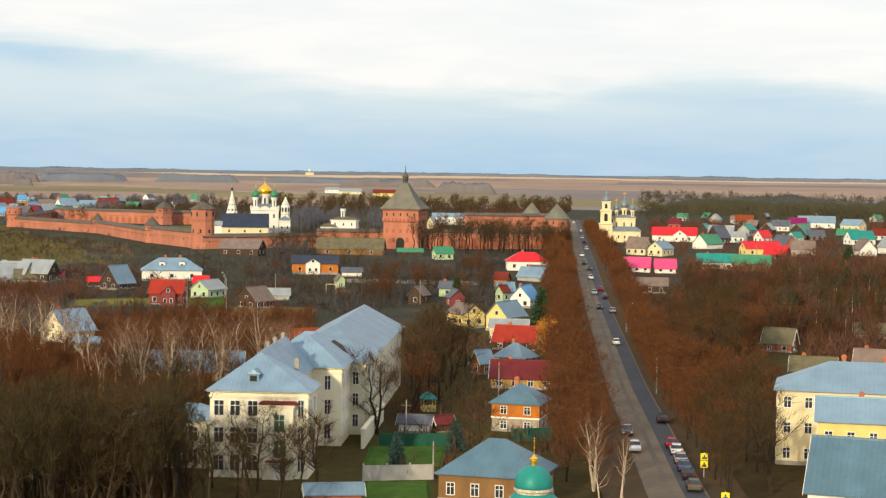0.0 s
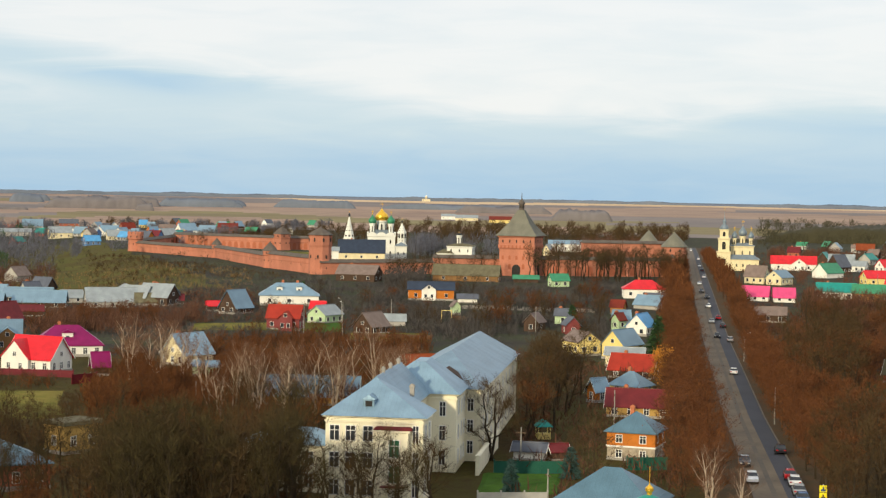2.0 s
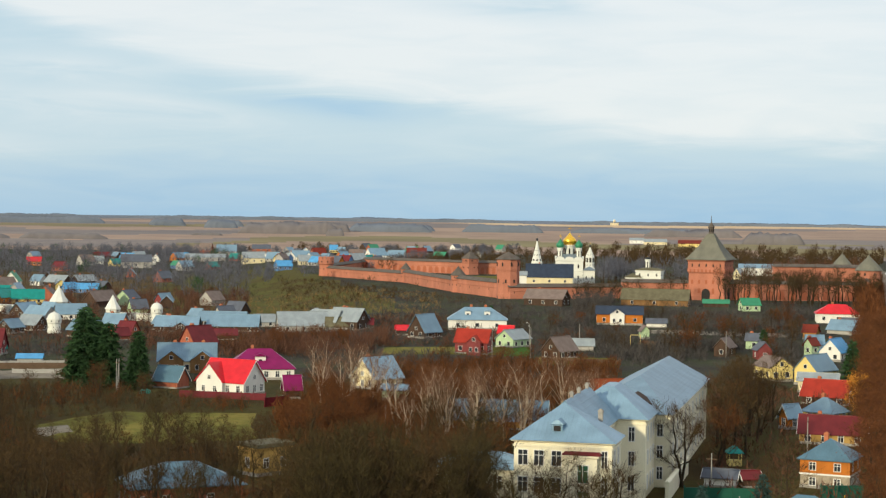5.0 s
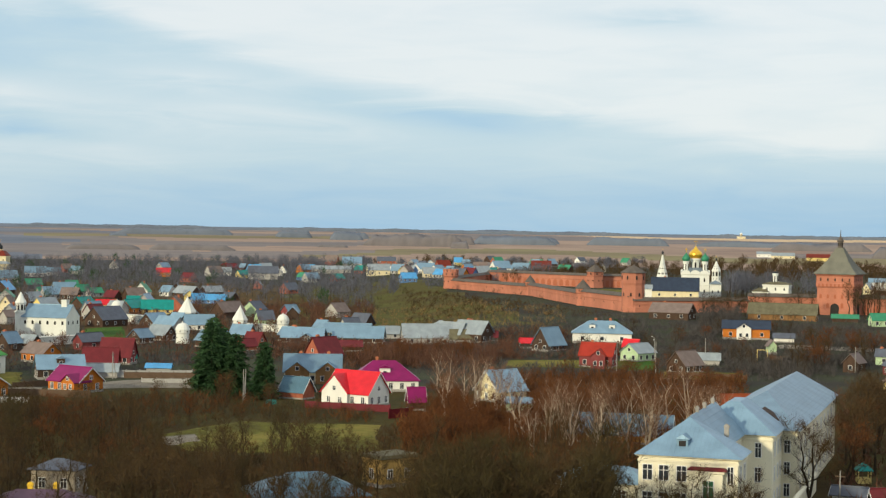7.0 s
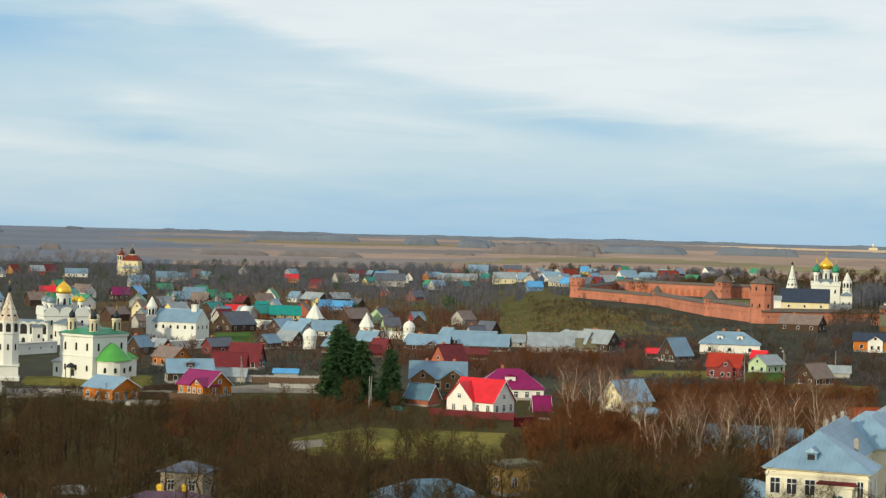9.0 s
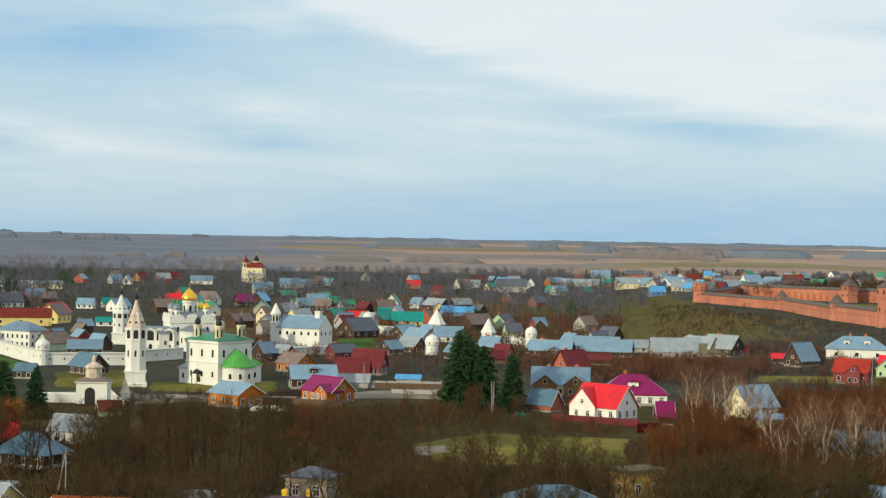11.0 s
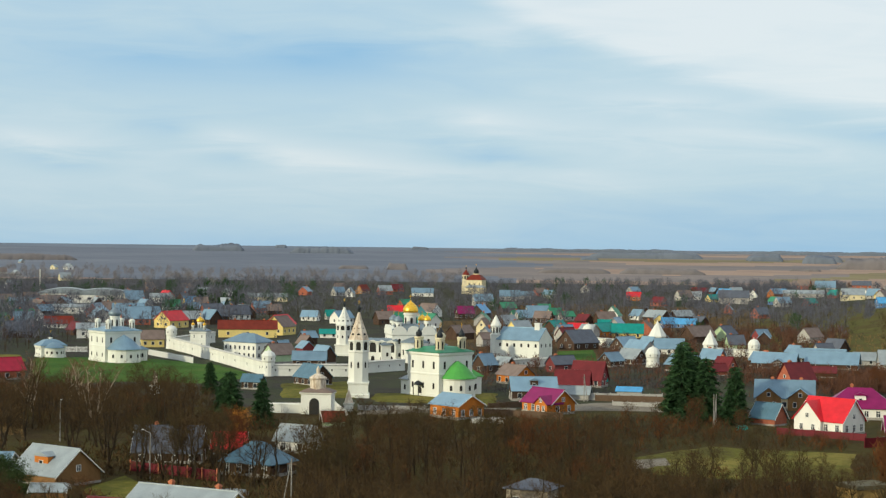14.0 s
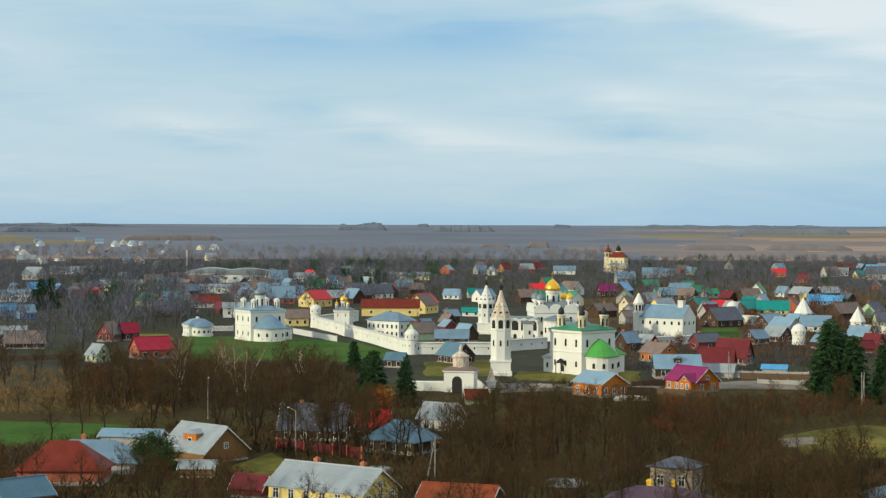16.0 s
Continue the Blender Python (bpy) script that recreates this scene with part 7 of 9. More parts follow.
def conifer(seed, h, r, mat, n=1700):
    """A spruce: straight trunk, tiers of drooping boughs, each hung with many short sprays."""
    rng = np.random.default_rng(seed)
    bm = bmesh.new()
    tube(bm, (0, 0, -.5), (0, 0, h * .97), .02 * h, .02, 6)
    tiers = 19
    zs, az, ln = [], [], []
    for i in range(tiers):
        f = .07 + .9 * i / tiers
        for k in range(9):
            zs.append(h * f + rng.normal(0, .014 * h))
            az.append(k * .698 + i * 1.9 + rng.normal(0, .16))
            ln.append(r * (1.02 - f) ** .72 * rng.uniform(.62, 1.12) * (.82 if i < 2 else 1))
    zs, az, ln = np.array(zs), np.array(az), np.array(ln)
    for z, q, d in zip(zs[::2], az[::2], ln[::2]):
        tube(bm, (0, 0, z), (math.cos(q) * d * .8, math.sin(q) * d * .8, z - .24 * d), .035, .01, 3)
    trunk = link("trunk", bm, M_BARK)
    k = rng.choice(len(zs), n, p=ln / ln.sum())
    f = rng.uniform(.04, 1, n) ** .62
    d = ln[k] * f
    out = np.stack([np.cos(az[k]), np.sin(az[k]), np.full(n, -.3)], 1)
    pts = np.stack([np.cos(az[k]) * d, np.sin(az[k]) * d, zs[k] - .16 * d - .1 * d * f], 1) + rng.normal(0, .05 * r, (n, 3)) * np.array([1, 1, .55])
    turn = rng.normal(0, .75, n)
    dirs = np.stack([np.cos(az[k] + turn), np.sin(az[k] + turn), rng.uniform(-.75, .1, n)], 1)
    v = slivers(rng, pts, dirs * .8 + out * .3, .05 * h + .1, .0095 * h, .2)
    return trunk, raw_mesh("crown", v.tolist(), tris(v), mat)


KINDS = {
    "dark": [bare_tree(10 + i, 12.5, 3.4, M_BARK, M_TWIG, 1000, .021, 1.1, .33) for i in range(4)],
    "thin": [bare_tree(20 + i, 13.0, 2.2, M_BARK, M_TWIGDARK, 800, .018, 1.1, .5, 1, 1.4, 0, 1.0) for i in range(4)],
    "russet": [bare_tree(30 + i, 9.0, 3.4, M_BARK, M_TWIGRED, 1200, .023, .95, .18, 2, .9, .35) for i in range(4)],
    "lime": [bare_tree(40 + i, 9.6, 3.2, M_BARK, M_RUST, 1250, .018, .85, .2, 1, .9, .8) for i in range(4)],
    "birch": [bare_tree(50 + i, 13.5, 2.6, M_BIRCH, M_TWIGBIRCH, 1100, .016, 1.2, .28, 2, 1.35, 0, .95) for i in range(3)],
    "willow": [bare_tree(60 + i, 11.0, 4.4, M_BARK, M_TWIG, 3200, .018, 1.1, .2, 2, .8) for i in range(2)],
    "fir": [conifer(70 + i, 12.6, 3.9, M_NEEDLE, 6500) for i in range(3)],
    "spruce": [conifer(80 + i, 6.0, 2.0, M_SPRUCE, 4200) for i in range(1)],
    "bush": [bare_tree(95 + i, 4.6, 2.6, M_BARK, M_BUSH, 500, .06, .5, .05, 3, .7, 9.0) for i in range(2)],
    "amber": [bare_tree(90, 8.0, 3.0, M_BARK, M_AMBER, 500, .05, .7, .2, 1, .8, 5.0)],
}
TREE_LABEL = {
    "dark": "tall bare tree with dark brown fine twigs", "thin": "slender bare dark-stemmed tree in a thicket",
    "russet": "low bushy tree with reddish-brown bare twigs", "lime": "street lime tree with rusty withered leaves",
    "birch": "bare birch with pale trunk and pinkish twigs", "willow": "broad bare willow with dense brown twigs",
    "fir": "dark green conical spruce among houses", "spruce": "small blue-green garden spruce on a lawn",
    "bush": "rounded dark green leafy bush between the yards",
    "amber": "small tree in bright amber autumn leaf",
}
TREES = random.Random(11)
PLACED = []


def tree(kind, x, y, scale=1.0, group=""):
    k = TREES.randrange(len(KINDS[kind]))
    name = {"fir": "spruce_tree", "spruce": "spruce_tree", "birch": "birch_tree", "lime": "lime_tree", "willow": "willow_tree", "russet": "bare_shrub", "bush": "green_bush"}.get(kind, "bare_tree")
    ob = thing(name, x, y, TREES.uniform(0, 360), TREE_LABEL[kind], "tree", group)
    s = scale * TREES.uniform(.88, 1.12)
    ob.scale = (s * TREES.uniform(.9, 1.1), s * TREES.uniform(.9, 1.1), s)
    shared("trunk", KINDS[kind][k][0], ob)
    shared("crown", KINDS[kind][k][1], ob)
    PLACED.append((x, y))
    return ob


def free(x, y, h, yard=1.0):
    """Keeps trees off houses, off the street and out of the camera's sight lines to houses and lawns. yard: share of
    such a line kept clear.
    """
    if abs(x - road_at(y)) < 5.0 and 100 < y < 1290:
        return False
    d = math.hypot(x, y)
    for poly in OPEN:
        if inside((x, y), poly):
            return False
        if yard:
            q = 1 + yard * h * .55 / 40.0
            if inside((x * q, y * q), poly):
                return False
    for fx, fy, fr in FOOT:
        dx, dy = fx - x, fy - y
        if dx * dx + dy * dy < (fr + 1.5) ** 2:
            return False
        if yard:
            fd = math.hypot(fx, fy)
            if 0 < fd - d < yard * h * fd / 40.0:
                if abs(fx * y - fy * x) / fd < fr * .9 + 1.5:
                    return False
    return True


def scatter(kind, poly, n, s0=.8, s1=1.1, yard=1.0, gap=2.5, group=""):
    xs, ys = [p[0] for p in poly], [p[1] for p in poly]
    made = tries = 0
    while made < n and tries < n * 30:
        tries += 1
        x, y = TREES.uniform(min(xs), max(xs)), TREES.uniform(min(ys), max(ys))
        if not inside((x, y), poly):
            continue
        s = TREES.uniform(s0, s1)
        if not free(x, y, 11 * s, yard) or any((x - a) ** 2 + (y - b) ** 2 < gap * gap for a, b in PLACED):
            continue
        tree(kind if isinstance(kind, str) else TREES.choice(kind), x, y, s, group)
        made += 1


def brush(name, poly, n, h0, h1, mat, label, seed, per=16, wide=.09, yard=.8, spread=.5):
    """Undergrowth: many shrubs of thin upright twigs, one object."""
    rng = np.random.default_rng(seed)
    rr = random.Random(seed)
    xs, ys = [p[0] for p in poly], [p[1] for p in poly]
    vs = []
    made = tries = 0
    while made < n and tries < n * 20:
        tries += 1
        x, y = rr.uniform(min(xs), max(xs)), rr.uniform(min(ys), max(ys))
        if not inside((x, y), poly):
            continue
        h = rr.uniform(h0, h1) * (.6 + .8 * (.5 + .5 * noise.noise(Vector((x * .03, y * .03, seed)))))
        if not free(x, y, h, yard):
            continue
        made += 1
        base = np.array([x, y, land(x, y) - .1])
        pts = base + np.stack([rng.normal(0, h * spread * .35, per), rng.normal(0, h * spread * .35, per), rng.uniform(0, .6, per) * h], 1)
        dirs = np.stack([rng.normal(0, spread, per), rng.normal(0, spread, per), np.ones(per)], 1)
        vs.append(slivers(rng, pts, dirs, h * .5, wide * h / 3.0, .25))
    if not vs:
        return
    v = np.vstack(vs)
    tagged(new(name, raw_mesh(name, v.tolist(), tris(v), mat)), label, "undergrowth", kind="stuff")


def wood(name, poly, n, h0, h1, mat, label, seed, per=60, wide=.3, yard=.9, stem=None):
    """A stand of far trees, joined: each a stem and an uneven crown of clumps."""
    rng = np.random.default_rng(seed)
    rr = random.Random(seed)
    xs, ys = [p[0] for p in poly], [p[1] for p in poly]
    vs, st = [], []
    made = tries = 0
    while made < n and tries < n * 20:
        tries += 1
        x, y = rr.uniform(min(xs), max(xs)), rr.uniform(min(ys), max(ys))
        if not inside((x, y), poly):
            continue
        h = rr.uniform(h0, h1)
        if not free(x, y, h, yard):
            continue
        made += 1
        z = land(x, y)
        w = h * rr.uniform(.22, .34)
        u = rng.normal(0, 1, (per, 3))
        u /= np.linalg.norm(u, axis=1)[:, None]
        rad = rng.uniform(.2, 1, per)[:, None] ** .6
        pts = np.array([x, y, z + h * .58]) + u * rad * np.array([w, w, h * .4])
        dirs = u * np.array([.7, .7, .3]) + np.array([0, 0, 1.1])
        vs.append(slivers(rng, pts, dirs, h * .19, wide * h / 12.0, .22))
        for k in range(2):
            ox, oy = rng.normal(0, .3, 2)
            st.append(np.array([[x - .13, y, z - .3], [x + .13, y, z - .3], [x + ox, y + oy, z + h * .85]]))
    if not vs:
        return
    v = np.vstack(vs)
    tagged(new(name, raw_mesh(name, v.tolist(), tris(v), mat)), label, "woodland", kind="stuff")
    if stem:
        v = np.vstack(st)
        tagged(new("tree_stems", raw_mesh("tree_stems", v.tolist(), tris(v), stem)), "stems of " + label, "woodland", kind="stuff")


GROVE = {
    "tall": [bare_tree(110 + i, 12.5, 2.5, M_BARK, M_TWIG, 520, .022, 1.2, .4, 1, 1.3, 0, 1.0) for i in range(4)],
    "black": [bare_tree(140 + i, 13.0, 2.2, M_BARK, M_TWIGDARK, 520, .022, 1.2, .42, 1, 1.4, 0, 1.1) for i in range(3)],
    "broad": [bare_tree(120 + i, 11.5, 4.0, M_BARK, M_TWIG, 620, .025, 1.25, .22, 2, .9) for i in range(3)],
    "red": [bare_tree(130 + i, 7.5, 3.0, M_BARK, M_TWIGRED, 620, .027, 1.0, .15, 2, .9, .3) for i in range(3)],
}


def grove(kinds, poly, n, s0, s1, label, seed, yard=.15, gap=2.0, keep=False):
    """A thicket of leafless trees too tangled to tell apart: stems in one mesh, twigs in another."""
    rr = random.Random(seed)
    xs, ys = [p[0] for p in poly], [p[1] for p in poly]
    out = {}
    spots = []
    made = tries = 0
    while made < n and tries < n * 25:
        tries += 1
        x, y = rr.uniform(min(xs), max(xs)), rr.uniform(min(ys), max(ys))
        s = rr.uniform(s0, s1)
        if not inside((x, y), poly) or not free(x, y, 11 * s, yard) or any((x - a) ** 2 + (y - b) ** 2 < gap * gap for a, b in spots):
            continue
        made += 1
        spots.append((x, y))
        a = rr.uniform(0, 6.28)
        m = np.array([[math.cos(a), -math.sin(a), 0], [math.sin(a), math.cos(a), 0], [0, 0, 1]]) * s
        for me in rr.choice(GROVE[rr.choice(kinds)]):
            v = np.empty(len(me.vertices) * 3)
            me.vertices.foreach_get("co", v)
            v = v.reshape(-1, 3) @ m.T + np.array([x, y, land(x, y)])
            vs, fs, k = out.setdefault(me.materials[0].name, ([], [], [0]))
            vs.append(v)
            fs += [tuple(i + k[0] for i in q.vertices) for q in me.polygons]
            k[0] += len(v)
    for mat, (vs, fs, k) in out.items():
        nm = "tree_stems" if mat == M_BARK.name else "thicket"
        ob = new(nm, raw_mesh(nm, np.vstack(vs).tolist(), fs, bpy.data.materials[mat]))
        tagged(ob, ("dark stems of " if nm == "tree_stems" else "") + label, "woodland", kind="stuff")


# the street's two rows of limes
for _side, _off in ((-1, -9.8), (1, 7.8), (-1, -13.5)):
    _y = 222.0
    while _y < 560:
        _x = road_at(_y) + _off + TREES.uniform(-.8, .8)
        tree(TREES.choice(("lime", "lime", "lime", "russet")), _x, _y, TREES.uniform(.85, 1.1) * (.92 if _off < -12 else 1), "limes along the street")
        _y += TREES.uniform(6.0, 8.0) if _off > -12 else 10.0
_y = 205.0
while _y < 420:
    tree("dark" if _y < 245 else "lime", road_at(_y) + 5.6 + TREES.uniform(-.4, .6), _y, TREES.uniform(.7, .95), "limes along the street")
    _y += TREES.uniform(5.5, 7.5)
wood("street_limes", [(road_at(560) - 16, 560), (road_at(560) - 7, 560), (road_at(1000) - 6, 1000), (road_at(1000) - 15, 1000)], 130, 7, 10, M_RUST, "far rows of rusty street limes", 3, 220, .11, 0, M_BARK)
wood("street_limes", [(road_at(560) + 5.5, 560), (road_at(560) + 12, 560), (road_at(1000) + 9, 1000), (road_at(1000) + 5, 1000)], 110, 6, 8.5, M_RUST, "far rows of rusty street limes", 4, 220, .11, 0, M_BARK)

# near thicket below the tower, west of the yellow building
scatter(["thin", "thin", "thin", "dark"], [(-50.5, 200.4), (-25.8, 207.1), (-24.7, 183.6), (-44.3, 175.6)], 62, .95, 1.2, 0, 1.5)
scatter(["dark", "thin"], [(-25.4, 203.6), (-10.1, 205.4), (-10.3, 190.1), (-23.2, 186.3)], 7, .75, .95, 0, 4)
tree("dark", *(-10.2, 207.4), 0.98)
tree("dark", *(-17.8, 212.5), 0.8)
tree("willow", *(-3.7, 260.9), 1.08)
tree("russet", *(1.5, 277.1), 1.15)
scatter(["dark", "willow", "russet"], [(1.0, 294.3), (11.0, 295.1), (13.5, 351.5), (2.0, 360.8)], 14, .95, 1.25, 0, 3)
tree("spruce", *(-0.7, 232.1), 0.95)
tree("spruce", *(7.7, 245.1), 0.75)
tree("fir", *(15.8, 517.3), 0.62)
tree("fir", *(34.6, 431.3), 0.92)
for _p in [(-82.2, 600.3), (-78.8, 601.4), (-76.1, 602.3)]:
    tree("fir", *_p, 0.5)
tree("amber", *(30.1, 362.0), 0.95)
tree("dark", *(10.3, 222.7), 0.95)
tree("dark", *(8.4, 245.1), 0.6)
scatter(["thin", "thin", "dark"], [(-83.4, 187.4), (-49.4, 198.6), (-62.2, 242.5), (-101.6, 232.1)], 22, .6, .85, 0, 3)
for _p, _s in (((-19.1, 216.0), .85), ((-10.2, 206.8), .95), ((-23.6, 215.0), .8), ((-27.4, 213.0), .85), ((-14.6, 213.5), .7)):
    tree("dark", *_p, _s)
grove(["black"], [(-39.3, 203.4), (-22.0, 205.6), (-22.0, 187.1), (-35.1, 181.8)], 9, .62, .85, "a dark leafless thicket before the school", 501, 0, 3)
grove(["black", "tall", "red"], [(-86.1, 216.6), (-26.6, 229.5), (-23.8, 194.5), (-73.1, 184.0)], 74, .62, .95, "a dark leafless thicket below the tower", 502, 0, 2.2)
grove(["tall", "red", "red"], [(-58.3, 232.0), (-27.7, 238.6), (-33.0, 267.5), (-66.3, 278.4)], 34, .5, .8, "a russet leafless thicket", 503, .1, 2.4)
grove(["tall", "broad"], [(-139.3, 212.2), (-73.2, 252.6), (-61.9, 214.2), (-118.6, 180.9)], 105, .5, .8, "a dark leafless thicket by the stream", 504, .2, 2.2)
grove(["broad", "tall", "red"], [(-143.9, 225.5), (-103.5, 250.5), (-144.2, 338.9), (-190.1, 301.9)], 64, .4, .7, "brown leafless trees by the stream", 505, .4, 3.0)
grove(["broad", "tall"], [(-232.4, 233.7), (-186.9, 245.3), (-203.4, 282.0), (-242.1, 317.8), (-280.0, 290.6)], 50, .8, 1.1, "tall brown leafless trees beside the wet meadow", 506, .25, 3.0)
grove(["broad", "tall"], [(-317.6, 280.3), (-283.0, 305.0), (-308.9, 333.0), (-346.6, 305.9)], 16, .5, .8, "brown leafless trees beside the wet meadow", 507, .5, 3.0)
grove(["red", "broad"], [(-185.1, 165.4), (-146.5, 192.3), (-182.3, 239.3), (-219.8, 196.4)], 20, .4, .6, "brown bushes between the near yards", 508, .5, 2.6)
grove(["tall", "broad"], [(-153.6, 173.3), (-118.5, 197.8), (-105.4, 176.0), (-137.1, 154.6)], 12, .5, .65, "dark leafless trees by the lane", 509, .3, 3.0)
grove(["tall"], [(10.3, 710.6), (66.3, 711.6), (70.0, 751.0), (10.8, 744.1)], 40, .75, 1.05, "dark leafless trees before the brick wall", 510, 0, 3.0)
grove(["broad", "tall"], [(-52.8, 686.1), (-5.8, 695.6), (-6.2, 728.7), (-55.1, 715.6)], 26, .55, .8, "dark leafless trees before the brick wall", 511, .3, 3.0)
grove(["red"], [(-64.6, 331.9), (-19.1, 369.9), (-24.5, 470.2), (-87.1, 445.8)], 46, .45, .75, "a russet thicket behind the school", 512, .35, 3.0)
brush("thicket", [(-64.6, 331.9), (-18.9, 366.8), (-24.7, 473.7), (-88.7, 454.2)], 1100, 2.0, 4.0, M_TWIGRED, "reddish-brown leafless thicket behind the school", 513, 22, .06, .3)
brush("thicket", [(-98.9, 431.0), (-7.1, 478.8), (-10.0, 645.9), (-144.1, 626.4)], 900, 1.6, 3.6, M_SCRUB, "brown leafless scrub between the garden plots", 514, 16, .08, .3)
grove(["broad", "red"], [(-72.0, 444.9), (-6.0, 479.3), (-8.4, 646.5), (-95.6, 588.6)], 36, .4, .65, "brown leafless trees between the garden plots", 515, .4, 4.0)
grove(["tall", "tall", "red"], [(-107.0, 250.7), (-66.2, 264.9), (-72.3, 289.4), (-116.0, 271.6)], 22, .4, .66, "slender leafless trees before the meadow", 516, 0, 2.6)
grove(["red", "tall"], [(-46.4, 282.9), (-27.5, 287.9), (-29.6, 319.7), (-51.2, 311.8)], 34, .55, .8, "a russet thicket beside the school", 517, 0, 2.0)
grove(["tall", "tall", "broad"], [(-173.6, 216.0), (-146.9, 229.6), (-160.5, 249.1), (-192.8, 241.4)], 15, .7, .95, "dark leafless trees before the timber houses", 518, 0, 4.5)
grove(["tall"], [(-193.1, 172.5), (-161.4, 182.0), (-175.1, 197.5), (-205.5, 183.6)], 10, .45, .6, "dark leafless trees before the near roofs", 519, 0, 4.5)
# birches over the russet thicket
scatter("birch", [(-53.0, 288.4), (-17.2, 304.4), (-20.9, 330.9), (-56.8, 317.0)], 18, .8, 1.05, 0, 5, "birches over the thicket")
scatter("birch", [(-45.5, 294.8), (-29.1, 305.0), (-30.6, 319.6), (-48.1, 311.8)], 7, .85, 1.0, 0, 3.5, "birches over the thicket")
scatter("birch", [(-80.4, 332.6), (-65.5, 347.1), (-72.1, 375.5), (-87.3, 363.5)], 9, .75, .95, .3, 3.5, "birches over the thicket")
scatter("russet", [(-67.8, 276.0), (-33.1, 278.7), (-42.9, 355.7), (-83.8, 341.1)], 40, .55, .9, .9, 2.6)
scatter("russet", [(-82.7, 321.6), (-38.8, 281.5), (-47.2, 367.3), (-84.8, 358.4)], 26, .6, .9, .6, 2.6)
brush("thicket", [(-80.6, 313.3), (-35.3, 275.9), (-45.4, 392.9), (-87.5, 369.7)], 900, 2.5, 4.5, M_TWIGRED, "reddish-brown leafless thicket", 21, 22, .055)
brush("thicket", [(-65.8, 260.9), (-28.7, 242.5), (-42.3, 355.8), (-88.5, 350.8)], 900, 2.5, 4.5, M_TWIGRED, "reddish-brown leafless thicket", 22, 26, .05)
brush("thicket", [(-44.6, 177.1), (-21.6, 178.3), (-26.3, 216.3), (-53.3, 211.2)], 500, 2.0, 4.5, M_TWIG, "dark leafless undergrowth", 23, 26, .05)
# reddish growth along the gardens, middle distance
brush("thicket", [(-133.8, 462.4), (-75.7, 497.2), (-86.7, 568.7), (-159.5, 557.3)], 900, 2.5, 4.5, M_SCRUBRED, "reddish-brown leafless thicket between gardens", 24, 24, .05)
scatter("russet", [(-135.0, 472.0), (-102.7, 498.0), (-115.7, 560.8), (-145.6, 564.1)], 16, .5, .75, .6, 4)
brush("thicket", [(-53.2, 486.5), (28.7, 498.1), (37.5, 656.0), (-50.6, 657.1)], 1500, 2.2, 4.6, M_SCRUB, "dark brown leafless garden scrub", 25, 22, .06)
scatter(["russet", "dark"], [(-25.1, 495.8), (29.0, 503.6), (35.9, 626.9), (-24.2, 641.1)], 34, .5, .8, .8, 4)
# trees before the gate tower and along the wall
scatter(["dark", "thin"], [(-17.2, 693.4), (65.0, 696.6), (70.0, 751.0), (-18.1, 730.0)], 26, .85, 1.15, 0, 5)
wood("bare_trees", [(-68.2, 884.2), (-10.0, 846.3), (-11.6, 973.3), (-77.4, 1003.4)], 46, 9, 15, M_VILLTREE, "bare brown trees inside the monastery", 31, 140, .10, .3, M_BARK)
wood("bare_trees", [(11.2, 777.2), (71.5, 796.1), (93.7, 1044.8), (15.2, 1063.8)], 60, 9, 15, M_SCRUBRED, "bare brown trees inside the monastery", 32, 140, .10, .3, M_BARK)
wood("bare_trees", [(-68.9, 629.2), (-15.7, 637.8), (-17.3, 700.4), (-52.8, 686.1)], 60, 4, 7, M_SCRUB, "bare brown trees outside the monastery wall", 33, 140, .10, .7, M_BARK)
# right of the street
scatter(["lime", "russet", "lime", "dark"], [(64.3, 482.1), (89.2, 394.1), (63.4, 270.8), (40.0, 224.5)], 56, .85, 1.15, .9, 3.6)
scatter("dark", [(36.7, 205.4), (46.8, 212.8), (51.1, 238.3), (43.2, 247.1)], 9, .8, 1.05, 0, 4.5)
scatter(["russet", "dark", "russet", "dark"], [(75.5, 553.5), (164.8, 564.7), (109.2, 372.8), (82.5, 406.3)], 56, .7, 1.0, .6, 4)
wood("mixed_wood", [(88.5, 555.2), (159.5, 546.4), (189.3, 649.6), (104.1, 627.9)], 230, 6, 10, M_SCRUBRED, "russet leafless trees between the houses", 35, 150, .1, .35, M_BARK)
wood("mixed_wood", [(78.3, 405.6), (90.4, 388.1), (109.2, 372.8), (167.6, 574.4), (109.1, 566.8)], 75, 6, 10, M_SCRUBRED, "russet and olive leafless trees behind the street", 39, 260, .08, 0, M_BARK)
wood("mixed_wood", [(92.5, 421.1), (116.3, 397.4), (167.6, 574.4), (128.3, 569.0)], 40, 6, 11, M_OLIVEWOOD, "olive-brown leafless trees behind the street", 40, 260, .08, 0, M_BIRCH)
brush("thicket", [(75.5, 553.5), (164.8, 564.7), (109.2, 340.0), (76.0, 380.0)], 1500, 2.6, 5.2, M_SCRUBRED, "russet leafless thicket behind the street", 520, 22, .06, .3)
grove(["red", "broad", "red"], [(75.5, 553.5), (164.8, 564.7), (109.2, 345.0), (76.0, 380.0)], 60, .6, .9, "russet leafless trees behind the street", 521, .25, 3.0)
scatter("fir", [(135.8, 561.0), (144.1, 493.3), (176.1, 603.8), (156.6, 622.1)], 5, .6, .9, .6, 8)
scatter("birch", [(20.8, 202.5), (26.8, 202.9), (27.1, 218.7), (23.1, 218.7)], 3, .55, .7, 0, 3)
